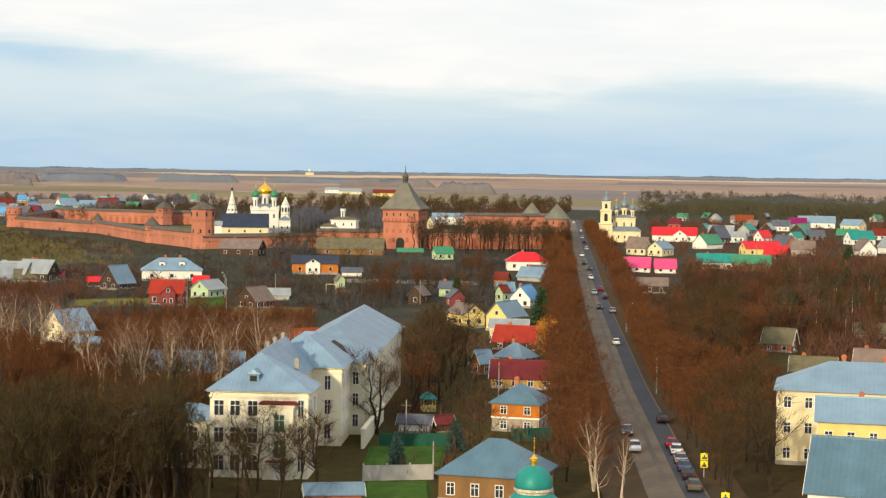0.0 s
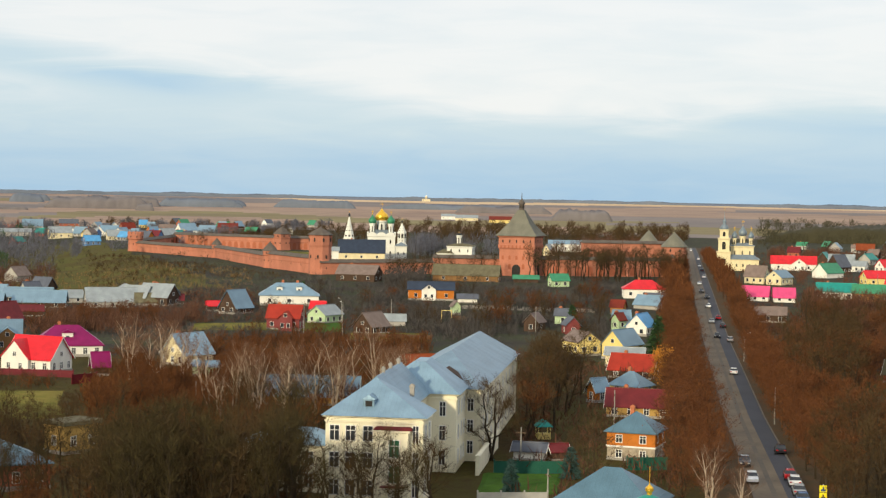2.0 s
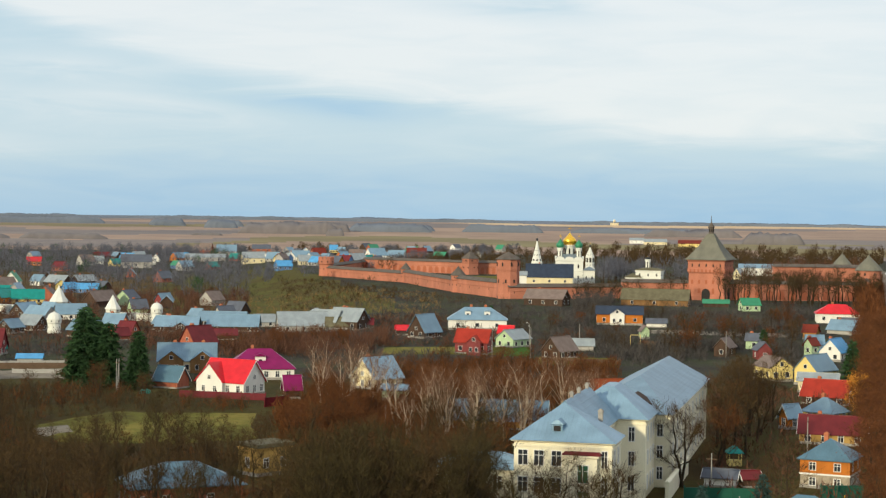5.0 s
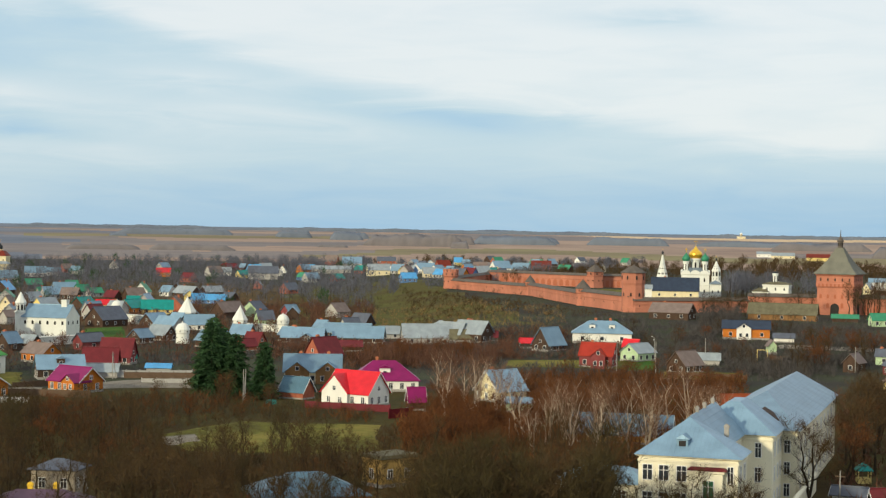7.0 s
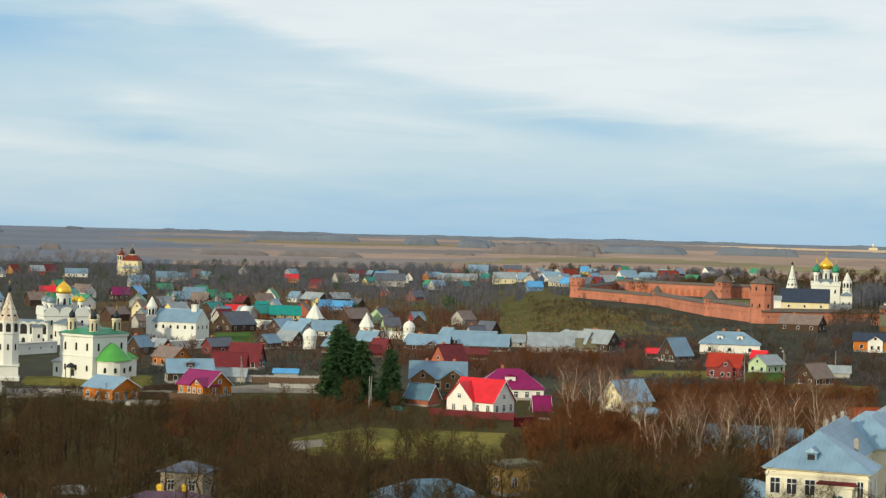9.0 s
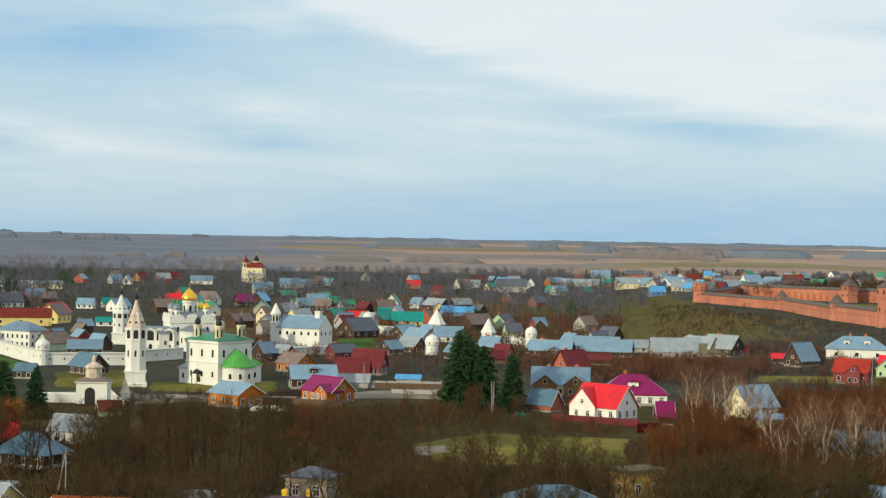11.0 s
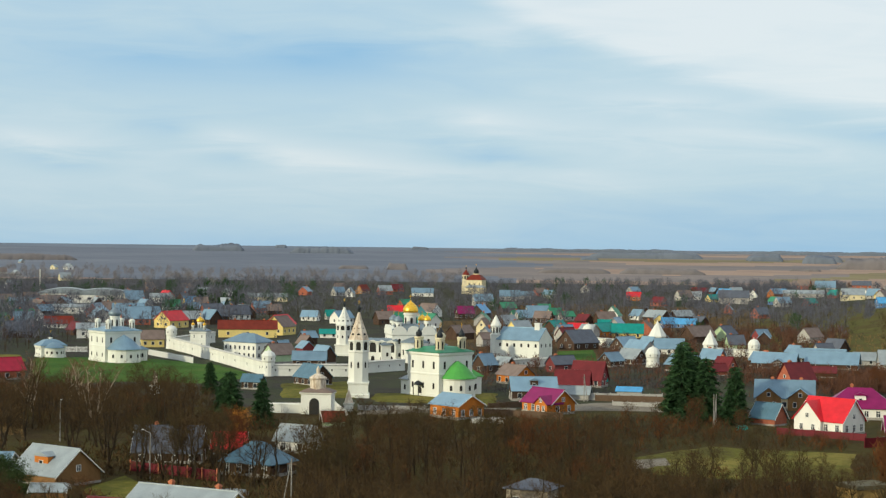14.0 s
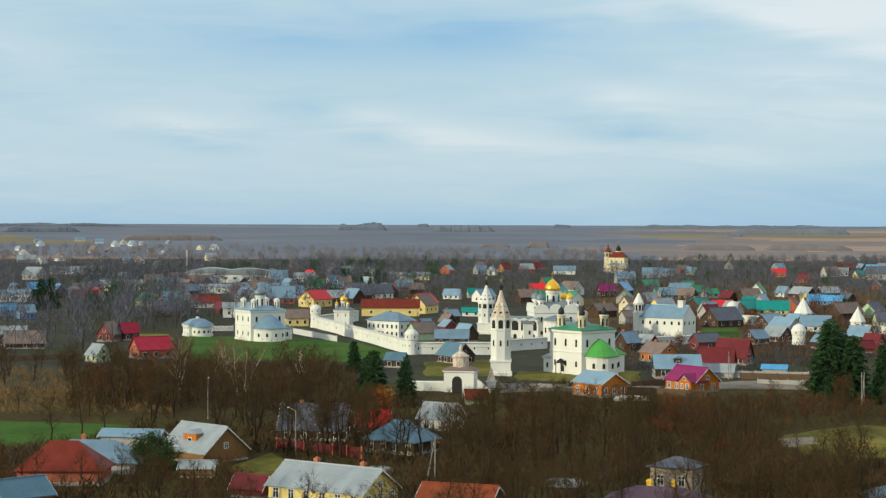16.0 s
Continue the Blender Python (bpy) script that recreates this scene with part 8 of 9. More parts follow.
wood("far_trees", [(149.2, 1099.9), (332.2, 1092.6), (688.9, 2269.0), (330.9, 2445.5)], 620, 8, 14, M_OLIVEWOOD, "brown and olive wood beyond the houses", 36, 45, .26, .6)
wood("far_trees", [(94.1, 659.9), (200.0, 656.3), (324.7, 1067.7), (150.5, 1057.8)], 190, 5, 9, M_SCRUBRED, "bare trees among the far houses", 37, 130, .12, .9)
wood("far_trees", [(-76.0, 984.5), (101.9, 1058.6), (198.9, 2072.1), (-154.1, 1993.7)], 420, 8, 14, M_TWIG, "brown wood behind the monastery", 38, 80, .24, .4)
# west: meadow, convent, village
scatter("fir", [(-142.2, 374.9), (-134.5, 378.3), (-141.6, 396.1), (-148.4, 393.0)], 5, 1.15, 1.5, 0, 2.4)
tree("fir", *(-128.2, 376.8), 1.02)
tree("fir", *(-270.4, 371.2), 0.8)
tree("fir", *(-218.6, 307.6), 0.95)
tree("fir", *(-211.8, 309.9), 0.9)
tree("fir", *(-228.3, 318.6), 0.8)
scatter(["dark", "thin", "thin"], [(-139.9, 213.7), (-113.8, 231.4), (-149.1, 294.5), (-179.9, 284.5)], 44, .72, .92, .2, 2.8)
scatter(["dark", "thin"], [(-177.3, 222.1), (-164.7, 232.9), (-185.6, 258.8), (-196.0, 247.2)], 11, .75, .95, 0, 4)
brush("thicket", [(-139.2, 214.1), (-70.5, 259.6), (-110.9, 407.3), (-203.1, 325.8)], 1000, 1.4, 3.2, M_TWIG, "dark brown leafless thicket by the stream", 41, 26, .05, .7)
brush("thicket", [(-118.2, 228.1), (-70.5, 259.6), (-110.9, 407.3), (-178.3, 343.4)], 800, 1.2, 3.0, M_OLIVEWOOD, "olive-brown weeds by the stream", 44, 24, .05, .7)
brush("thicket", [(-118.2, 228.1), (-70.5, 259.6), (-110.9, 407.3), (-178.3, 343.4)], 350, 1.6, 3.4, M_TWIGRED, "russet bushes by the stream", 45, 22, .05, .7)
scatter(["dark", "russet"], [(-128.4, 253.6), (-78.1, 287.4), (-107.3, 394.2), (-169.3, 342.3)], 24, .35, .6, .8, 4)
scatter(["dark", "thin"], [(-107.4, 222.2), (-54.3, 212.0), (-76.5, 297.7), (-121.2, 258.7)], 26, .5, .8, .6, 4)
brush("thicket", [(-264.7, 261.1), (-212.6, 298.3), (-297.8, 406.5), (-362.4, 357.3)], 900, 2.0, 4.2, M_TWIG, "brown leafless thicket beside the meadow", 42, 26, .05)
brush("reeds", [(-276.1, 243.8), (-241.1, 268.4), (-321.8, 355.9), (-353.3, 311.9)], 1300, 1.2, 2.2, M_REED, "tan dry reeds on the wet meadow", 43, 14, .07)
scatter(["dark", "russet"], [(-272.4, 240.4), (-235.7, 265.8), (-221.0, 302.2), (-321.8, 355.9)], 22, .5, .75, .5, 5)
scatter("birch", [(-278.7, 308.3), (-263.3, 318.9), (-282.5, 342.2), (-297.5, 331.2)], 3, .7, .8, 0, 6)
scatter("dark", [(-234.7, 212.3), (-217.5, 224.3), (-242.1, 249.6), (-260.8, 236.0)], 6, .7, .85, 0, 5)
scatter("amber", [(-180.4, 250.1), (-173.8, 254.8), (-197.9, 285.9), (-202.5, 282.6)], 1, .7, .8, 0, 3)
scatter("russet", [(-176.0, 244.0), (-162.4, 244.8), (-186.2, 276.8), (-199.9, 279.0)], 4, .7, .9, 0, 3)
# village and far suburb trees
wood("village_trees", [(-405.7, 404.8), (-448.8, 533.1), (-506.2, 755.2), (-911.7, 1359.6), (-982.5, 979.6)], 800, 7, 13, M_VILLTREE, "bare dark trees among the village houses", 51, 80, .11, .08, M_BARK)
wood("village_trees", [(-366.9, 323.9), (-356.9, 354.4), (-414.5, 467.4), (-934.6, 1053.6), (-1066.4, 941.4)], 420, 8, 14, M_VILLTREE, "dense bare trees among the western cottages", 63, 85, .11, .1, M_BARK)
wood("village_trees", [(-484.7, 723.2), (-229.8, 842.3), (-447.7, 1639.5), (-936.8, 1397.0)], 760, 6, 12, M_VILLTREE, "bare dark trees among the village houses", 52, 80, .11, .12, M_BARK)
wood("village_trees", [(-228.1, 439.2), (-138.1, 507.0), (-222.5, 815.7), (-346.1, 676.6)], 380, 3, 6.5, M_SCRUBRED, "small bare fruit trees between cottages", 53, 110, .12, .5, M_BARK)
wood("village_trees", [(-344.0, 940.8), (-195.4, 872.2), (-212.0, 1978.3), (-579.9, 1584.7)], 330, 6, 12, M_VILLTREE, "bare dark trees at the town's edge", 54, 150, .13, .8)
wood("village_trees", [(-1066.4, 941.4), (-855.1, 1121.7), (-749.9, 1457.4), (-943.7, 1834.1), (-1277.8, 1676.2), (-1725.5, 1523.3)], 420, 8, 13, M_HAZEWOOD, "wood at the town's western edge, greyed for haze", 59, 110, .13, .3)
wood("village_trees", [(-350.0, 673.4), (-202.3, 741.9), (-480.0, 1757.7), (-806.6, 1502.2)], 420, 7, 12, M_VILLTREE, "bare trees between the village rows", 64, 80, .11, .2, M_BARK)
wood("spruce_clumps", [(-333.1, 630.8), (-202.3, 741.9), (-511.7, 1873.5), (-799.3, 1512.3)], 44, 6, 11, M_NEEDLE, "dark evergreen trees among the village houses", 65, 180, .15, .3)
wood("spruce_clumps", [(-495.1, 493.9), (-493.0, 767.4), (-835.2, 1299.8), (-885.8, 883.2)], 90, 7, 12, M_NEEDLE, "dark evergreen trees among the village houses", 55, 180, .15, .3)
wood("village_trees", [(-248.1, 1008.4), (-80.5, 1043.3), (-150.8, 1951.3), (-478.7, 1945.6)], 300, 6, 10, M_TWIG, "bare dark trees beyond the monastery wall", 56, 150, .13, .7)
brush("bank_scrub", [(-171.9, 681.0), (-83.4, 680.0), (-108.4, 729.2), (-234.6, 929.2)], 700, 1.0, 2.6, M_TWIG, "low scrub on the grassy bank", 57, 14, .1, .8)
brush("bank_scrub", [(-179.9, 585.1), (-94.8, 608.1), (-116.6, 746.7), (-266.9, 828.6)], 700, 1.0, 2.4, M_REED, "tan weeds on the flat below the bank", 58, 14, .1, .8)

brush("evergreen_bush", [(-217.5, 387.3), (-214.2, 389.7), (-219.7, 399.8), (-223.2, 397.4)], 10, 1.4, 2.2, M_NEEDLE, "clipped dark green bushes by the church door", 62, 80, .06, 0)
# garden scrub through the village
for _i, (_q, _n, _m) in enumerate((([(-210.3, 398.6), (-125.6, 461.0), (-237.2, 869.3), (-361.1, 694.7)], 1500, M_SCRUB), ([(-210.3, 398.6), (-125.6, 461.0), (-237.2, 869.3), (-361.1, 694.7)], 900, M_SCRUBRED),
                         ([(-387.9, 387.1), (-406.6, 476.9), (-394.3, 734.9), (-707.9, 1318.5), (-885.8, 883.2)], 1700, M_SCRUB), ([(-161.9, 482.0), (-63.7, 520.1), (-75.5, 614.3), (-204.4, 607.8)], 1100, M_SCRUBRED),
                         ([(-112.0, 455.7), (29.1, 476.9), (43.1, 714.4), (-166.4, 676.7)], 1500, M_SCRUB), ([(66.2, 552.2), (159.5, 546.4), (373.2, 1283.9), (140.8, 1119.7)], 1500, M_SCRUBRED), ([(-381.3, 710.7), (-229.8, 842.3), (-447.7, 1639.5), (-707.9, 1318.5)], 1300, M_SCRUB),
                         ([(-246.7, 717.7), (-130.3, 768.3), (-278.3, 1637.5), (-487.9, 1417.9)], 900, M_OLIVEWOOD), ([(-1.4, 217.8), (20.2, 219.0), (37.6, 413.9), (0.9, 409.5)], 420, M_SCRUBRED), ([(-185.1, 165.4), (-124.2, 207.4), (-172.0, 287.0), (-255.5, 228.3)], 1000, M_TWIG))):
    brush("garden_scrub", _q, _n, 1.2, 3.6, _m, "brown leafless bushes and weeds between the yards", 400 + _i, 13, .09, .2, .6)

for _p, _s in (((-187.6, 204.4), 1.1), ((-184.4, 203.6), .8), ((-189.9, 204.3), .8), ((-60.4, 243.0), .5)):
    tree("bush", *_p, _s)
for _p, _s in (((-276.5, 309.3), .95), ((-252.3, 303.7), 1.05), ((-255.5, 305.7), .9)):
    tree("birch", *_p, _s)
# spruces standing among the western houses
for _p, _s in (((-578.0, 554.2), 1.05), ((-574.8, 556.6), 1.15), ((-592.1, 562.8), 0.70), ((-755.9, 875.6), 0.75), ((-955.4, 955.2), 0.60), ((-555.0, 791.5), 0.95), ((-581.4, 821.2), 1.00), ((-561.7, 786.3), 0.75), ((-633.3, 858.4), 0.90), ((-603.6, 836.2), 0.70), ((-587.7, 848.7), 0.70), ((-760.9, 857.8), 0.60), ((-678.5, 755.1), 0.60)):
    tree("fir", *_p, _s)

# woods and hedges on the plain, with haze painted into their colours


def far_band(b0, b1, d, dep, h, mat, label, seed):
    """A far belt of forest: a long body with an uneven top, standing across the plain."""
    rng = random.Random(seed)
    n = max(8, int(radians(b1 - b0) * d / 3))
    bm = bmesh.new()
    rows = []
    for i in range(n + 1):
        f = i / n
        al = radians(b0 + (b1 - b0) * f)
        taper = min(1.0, 9 * f, 9 * (1 - f)) ** .7 if 0 < f < 1 else .1
        row = []
        for k, (o, q) in enumerate(((0, -1.0), (0, .72), (dep * .2, 1.0), (dep, 1.0), (dep * 1.1, -1.0))):
            r = d + o + (rng.uniform(-1.5, 1.5) if k else 0)
            x, y = r * math.sin(al), r * math.cos(al)
            z = land(x, y) + (h * q * taper * (1 + .45 * noise.noise(Vector((x * .02, y * .02, seed))) + rng.uniform(-.1, .1)) if q > 0 else -1.0)
            row.append(bm.verts.new((x, y, z)))
        rows.append(row)
    for a, b in zip(rows, rows[1:]):
        for k in range(4):
            bm.faces.new((a[k], b[k], b[k + 1], a[k + 1]))
    bm.faces.new(rows[0])
    bm.faces.new(rows[-1][::-1])
    tagged(new("distant_wood", link("distant_wood", bm, mat, False)), label, "woodland", kind="stuff")


far_band(-13.1, -11.9, 2960, 45, 14.5, M_HAZEWOOD, "wood standing on the open fields, blue-grey haze painted in", 200)
far_band(-2.2, 1.0, 2950, 45, 10.5, M_HAZEWOOD, "wood standing on the open fields, blue-grey haze painted in", 202)
far_band(1.0, 3.0, 2510, 45, 15.1, M_HAZEWOOD, "wood standing on the open fields, blue-grey haze painted in", 203)
far_band(-16.7, -15.6, 3220, 45, 13.6, M_HAZEBLUE, "wood standing on the open fields, blue-grey haze painted in", 205)
far_band(-15.6, -12.2, 2780, 45, 16.0, M_HAZEWOOD, "wood standing on the open fields, blue-grey haze painted in", 206)
far_band(-12.7, -12.1, 2680, 45, 10.1, M_HAZEWOOD, "wood standing on the open fields, blue-grey haze painted in", 207)
far_band(-17.1, -16.1, 2610, 45, 3.5, M_HAZEWOOD, "wood standing on the open fields, blue-grey haze painted in", 208)
far_band(-10.9, -9.1, 3150, 45, 12.6, M_HAZEBLUE, "wood standing on the open fields, blue-grey haze painted in", 209)
far_band(-4.7, 0.5, 3180, 45, 8.5, M_HAZEBLUE, "wood standing on the open fields, blue-grey haze painted in", 210)
far_band(-23.7, -19.9, 3550, 45, 11.1, M_HAZEBLUE, "wood standing on the open fields, blue-grey haze painted in", 212)
far_band(-18.5, -17.3, 3440, 45, 10.7, M_HAZEBLUE, "wood standing on the open fields, blue-grey haze painted in", 213)
far_band(-12.0, -9.2, 3040, 45, 12.2, M_HAZEBLUE, "wood standing on the open fields, blue-grey haze painted in", 215)
far_band(-8.2, -5.5, 3130, 45, 11.8, M_HAZEBLUE, "wood standing on the open fields, blue-grey haze painted in", 216)
far_band(-25.3, -22.9, 2310, 45, 6.2, M_HAZEWOOD, "wood standing on the open fields, blue-grey haze painted in", 217)
far_band(-22.6, -19.8, 2320, 45, 6.2, M_HAZEWOOD, "wood standing on the open fields, blue-grey haze painted in", 218)
far_band(-36.7, -35.0, 3910, 45, 13.1, M_HAZEBLUE, "wood standing on the open fields, blue-grey haze painted in", 219)
far_band(-34.0, -33.6, 4530, 45, 7.1, M_HAZEBLUE, "wood standing on the open fields, blue-grey haze painted in", 220)
far_band(-33.5, -31.4, 3720, 45, 11.6, M_HAZEBLUE, "wood standing on the open fields, blue-grey haze painted in", 221)
far_band(-29.5, -28.9, 4500, 45, 6.0, M_HAZEBLUE, "wood standing on the open fields, blue-grey haze painted in", 222)
far_band(-31.9, -30.9, 2410, 45, 3.7, M_HAZEWOOD, "wood standing on the open fields, blue-grey haze painted in", 223)
far_band(-30.3, -29.6, 2390, 45, 8.0, M_HAZEWOOD, "wood standing on the open fields, blue-grey haze painted in", 224)
far_band(-23.9, -23.3, 3300, 45, 4.4, M_HAZEBLUE, "wood standing on the open fields, blue-grey haze painted in", 225)
far_band(-22.0, -19.9, 3640, 45, 9.7, M_HAZEBLUE, "wood standing on the open fields, blue-grey haze painted in", 226)
far_band(-18.4, -17.3, 3390, 45, 9.8, M_HAZEBLUE, "wood standing on the open fields, blue-grey haze painted in", 227)
far_band(-16.7, -15.4, 3360, 45, 12.0, M_HAZEBLUE, "wood standing on the open fields, blue-grey haze painted in", 230)
far_band(-47.5, -45.0, 3550, 45, 11.1, M_HAZEBLUE, "wood standing on the open fields, blue-grey haze painted in", 232)
far_band(-43.7, -40.4, 2790, 45, 8.7, M_HAZEWOOD, "wood standing on the open fields, blue-grey haze painted in", 233)
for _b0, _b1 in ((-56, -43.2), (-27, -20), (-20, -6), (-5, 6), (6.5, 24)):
    far_band(_b0, _b1, 4400, 60, 7.0, M_HAZEBLUE, "forest edge along the horizon, blue haze painted in", int(_b0 * 3) % 97)
far_band(8.0, 22.0, 1750, 200, 15, M_OLIVEWOOD, "brown and olive wood beyond the houses", 303)

# ---- vehicles, fences, poles and signs ----
CAR_PAINT = {
    "white": paint("white_car_paint", (0.75, 0.76, 0.78), 0.25, 0.0, 1.0, 0.05, 0.0),
    "black": paint("black_car_paint", (0.02, 0.02, 0.025), 0.2, 0.0, 1.0, 0.2, 0.0),
    "red": paint("red_car_paint", (0.40, 0.015, 0.02), 0.25, 0.0, 1.0, 0.1, 0.0),
    "silver": paint("silver_car_paint", (0.42, 0.44, 0.46), 0.3, 0.6, 1.0, 0.1, 0.0),
    "blue": paint("blue_car_paint", (0.06, 0.12, 0.25), 0.25, 0.1, 1.0, 0.1, 0.0),
    "green": paint("green_car_paint", (0.10, 0.12, 0.08), 0.3, 0.1, 1.0, 0.1, 0.0),
}
M_TYRE = paint("tyre_rubber", (0.02, 0.02, 0.02), 0.9, 0, 3.0, 0.3, 0.0)
M_LAMP = paint("lamp_glass", (0.75, 0.75, 0.7), 0.15, 0, 3.0, 0.1, 0.0)
M_TAIL = paint("tail_lamp_glass", (0.45, 0.01, 0.01), 0.2, 0, 3.0, 0.1, 0.0)
CARS = {}


def car(x, y, rz, colour):
    """A passenger car that points along its local +y."""
    ob = thing("car", x, y, rz, f"{colour} passenger car parked or driving on the long street", "car", "cars on the street", z=land(x, y) + .36)
    if not CARS:
        bm = fresh()
        prof = [(-2.2, .35), (-2.25, .75), (-2.1, .95), (-1.2, 1.0), (.95, .98), (1.9, .86), (2.2, .7), (2.22, .35)]
        prism(bm, prof, -.85, .85)
        CARS["body"] = bm
        me = bpy.data.meshes.new("body")
        bmesh.ops.recalc_face_normals(bm, faces=bm.faces)
        bmesh.ops.bevel(bm, geom=[e for e in bm.edges], offset=.07, segments=2, affect="EDGES")
        bm.to_mesh(me)
        CARS["body"] = me
        bm = fresh()
        hexa(bm, [(-.8, -1.75, .95), (.8, -1.75, .95), (.8, .95, .95), (-.8, .95, .95), (-.62, -1.25, 1.42), (.62, -1.25, 1.42), (.62, .2, 1.45), (-.62, .2, 1.45)])
        CARS["cabin"] = link("cabin", bm, M_GLASS)
        bm = fresh()
        hexa(bm, [(-.64, -1.28, 1.40), (.64, -1.28, 1.40), (.64, .24, 1.43), (-.64, .24, 1.43), (-.58, -1.15, 1.48), (.58, -1.15, 1.48), (.58, .1, 1.5), (-.58, .1, 1.5)])
        CARS["top"] = bm
        me = bpy.data.meshes.new("top")
        bm.to_mesh(me)
        CARS["top"] = me
        bm = fresh()
        lathe(bm, [(.2, -.1), (.31, -.1), (.33, -.05), (.33, .05), (.31, .1), (.2, .1)], 14)
        CARS["wheel"] = link("wheel", bm, M_TYRE)
        bm = fresh()
        rect_stack(bm, [(.2, .04, -.07), (.2, .04, .07)])
        CARS["lamp"] = link("headlight", bm, M_LAMP)
        CARS["tail"] = link("tail_light", CARS_TAIL(), M_TAIL)
    key = "body" + colour
    if key not in CARS:
        for k in ("body", "top"):
            me = CARS[k].copy()
            me.name = k
            me.materials.clear()
            me.materials.append(CAR_PAINT[colour])
            CARS[k + colour] = me
    shared("body", CARS["body" + colour], ob, None)
    shared("cabin", CARS["cabin"], ob, None, "dark glazed cabin")
    shared("car_roof", CARS["top" + colour], ob, None)
    for sx in (-1, 1):
        for wy in (-1.35, 1.35):
            shared("wheel", CARS["wheel"], ob, pose(sx * .8, wy, .33, 0, 90, 0))
        shared("headlight", CARS["lamp"], ob, pose(sx * .6, 2.2, .68))
        shared("tail_light", CARS["tail"], ob, pose(sx * .62, -2.24, .75))


def CARS_TAIL():
    bm = fresh()
    rect_stack(bm, [(.16, .04, -.08), (.16, .04, .08)])
    return bm


for _p, _c, _f in (((41.6, 274.0), "black", 0), ((39.2, 248.8), "red", 0), ((39.0, 243.2), "white", 0), ((38.4, 235.6), "silver", 0), ((37.9, 229.5), "blue", 0), ((37.5, 223.4), "black", 0), ((36.8, 215.2), "green", 0),
                   ((33.3, 245.0), "white", 180), ((34.2, 260.2), "black", 180), ((49.3, 398.0), "white", 0), ((59.3, 488.3), "silver", 0), ((62.3, 531.9), "black", 0), ((60.4, 545.8), "silver", 180), ((57.1, 500.2), "black", 180),
                   ((64.8, 596.8), "white", 180), ((67.9, 631.3), "black", 180), ((68.5, 656.0), "black", 180), ((63.7, 557.1), "red", 0), ((72.0, 698.0), "white", 180), ((79.6, 753.5), "white", 0), ((86.1, 825.3), "black", 0), ((90.7, 881.2), "silver", 180), ((113.5, 1160.0), "white", 180), ((100.2, 980.8), "white", 0)):
    car(_p[0], _p[1], -5.5 + _f, _c)


def fence(p, q, h, mat, label, step=2.5, post=None, solid=True, cap=True):
    """A run of posts with boarded panels or rails between them."""
    d = math.hypot(q[0] - p[0], q[1] - p[1])
    ob = thing("fence", (p[0] + q[0]) / 2, (p[1] + q[1]) / 2, math.degrees(math.atan2(q[1] - p[1], q[0] - p[0])), label, "fence")
    n = max(1, int(d / step))
    w = d / n
    bm = fresh()
    rect_stack(bm, [(.09, .09, -.6), (.09, .09, h + .12), (.13, .13, h + .16), (.02, .02, h + .3)])
    pm = link("post", bm, post or mat)
    bm = fresh()
    if solid:
        rect_stack(bm, [(w / 2 - .1, .04, -.5), (w / 2 - .1, .04, h - .08), (w / 2 - .1, .07, h - .06), (w / 2 - .1, .07, h)])
    else:
        k = 9
        xs = [-w / 2 + .1 + (w - .2) * i / (2 * k) for i in range(2 * k + 1)]
        plate(bm, xs, [0, .25, .38, h - .35, h - .22, h], lambda i, j: i % 2 == 0 or j in (1, 3), -.03, .03)
    sm = link("panel", bm, mat)
    for i in range(n + 1):
        shared("post", pm, ob, pose(-d / 2 + w * i, 0, 0))
    for i in range(n):
        shared("panel", sm, ob, pose(-d / 2 + w * (i + .5), 0, 0))
    return ob


M_GREENFENCE = paint("green_sheet_fence", (0.02, 0.10, 0.07), 0.5, 0.1, 0.6, 0.25, 0.1)
M_REDFENCE = paint("maroon_sheet_fence", (0.13, 0.012, 0.02), 0.5, 0.1, 0.6, 0.25, 0.1)
M_WOODFENCE = paint("old_board_fence", (0.13, 0.085, 0.055), 0.9, 0, 0.8, 0.35, 0.2, 10)
M_PALEFENCE = paint("pale_concrete_fence", (0.40, 0.39, 0.37), 0.8, 0, 0.8, 0.18, 0.1)
fence((-4.9, 220.8), (4.1, 222.4), 2.0, M_PALEFENCE, "white panel fence round the garden", 3.0)
fence((-3.2, 248.3), (7.0, 249.7), 1.9, M_GREENFENCE, "dark green sheet-metal fence", 3.0)
fence((16.3, 254.9), (22.3, 256.4), 1.9, M_GREENFENCE, "dark green sheet-metal fence", 3.0)
fence((-91.0, 348.1), (-87.3, 353.7), 2.0, M_REDFENCE, "maroon sheet-metal fence before the cottage", 2.5)
fence((-113.8, 362.5), (-94.1, 360.8), 1.5, M_REDFENCE, "maroon fence before the red-roofed house", 2.5)
fence((-186.7, 362.2), (-165.8, 365.1), 1.6, M_WOODFENCE, "old board fence along the lane", 2.5)
fence((-182.4, 415.5), (-163.9, 423.6), 1.8, M_PALEFENCE, "pale fence along the village lane", 3.0)
fence((-190.6, 238.6), (-171.0, 237.0), 1.8, M_REDFENCE, "brown-red board fence round the yard", 3.0, M_CHIM)
fence((-216.0, 356.8), (-198.9, 365.4), 1.2, M_PALEFENCE, "low pale wall before the church", 3.0)
fence((-191.5, 377.9), (-186.3, 389.4), 1.4, M_WOODFENCE, "old board fence along the lane", 3.0)
fence((-382.5, 488.2), (-344.4, 463.1), 1.9, M_TRIM, "white pillared churchyard railing fence", 2.6, M_TRIM, False)
fence((-415.1, 482.2), (-409.4, 487.0), 1.9, M_TRIM, "white pillared churchyard railing fence", 2.6, M_TRIM, False)
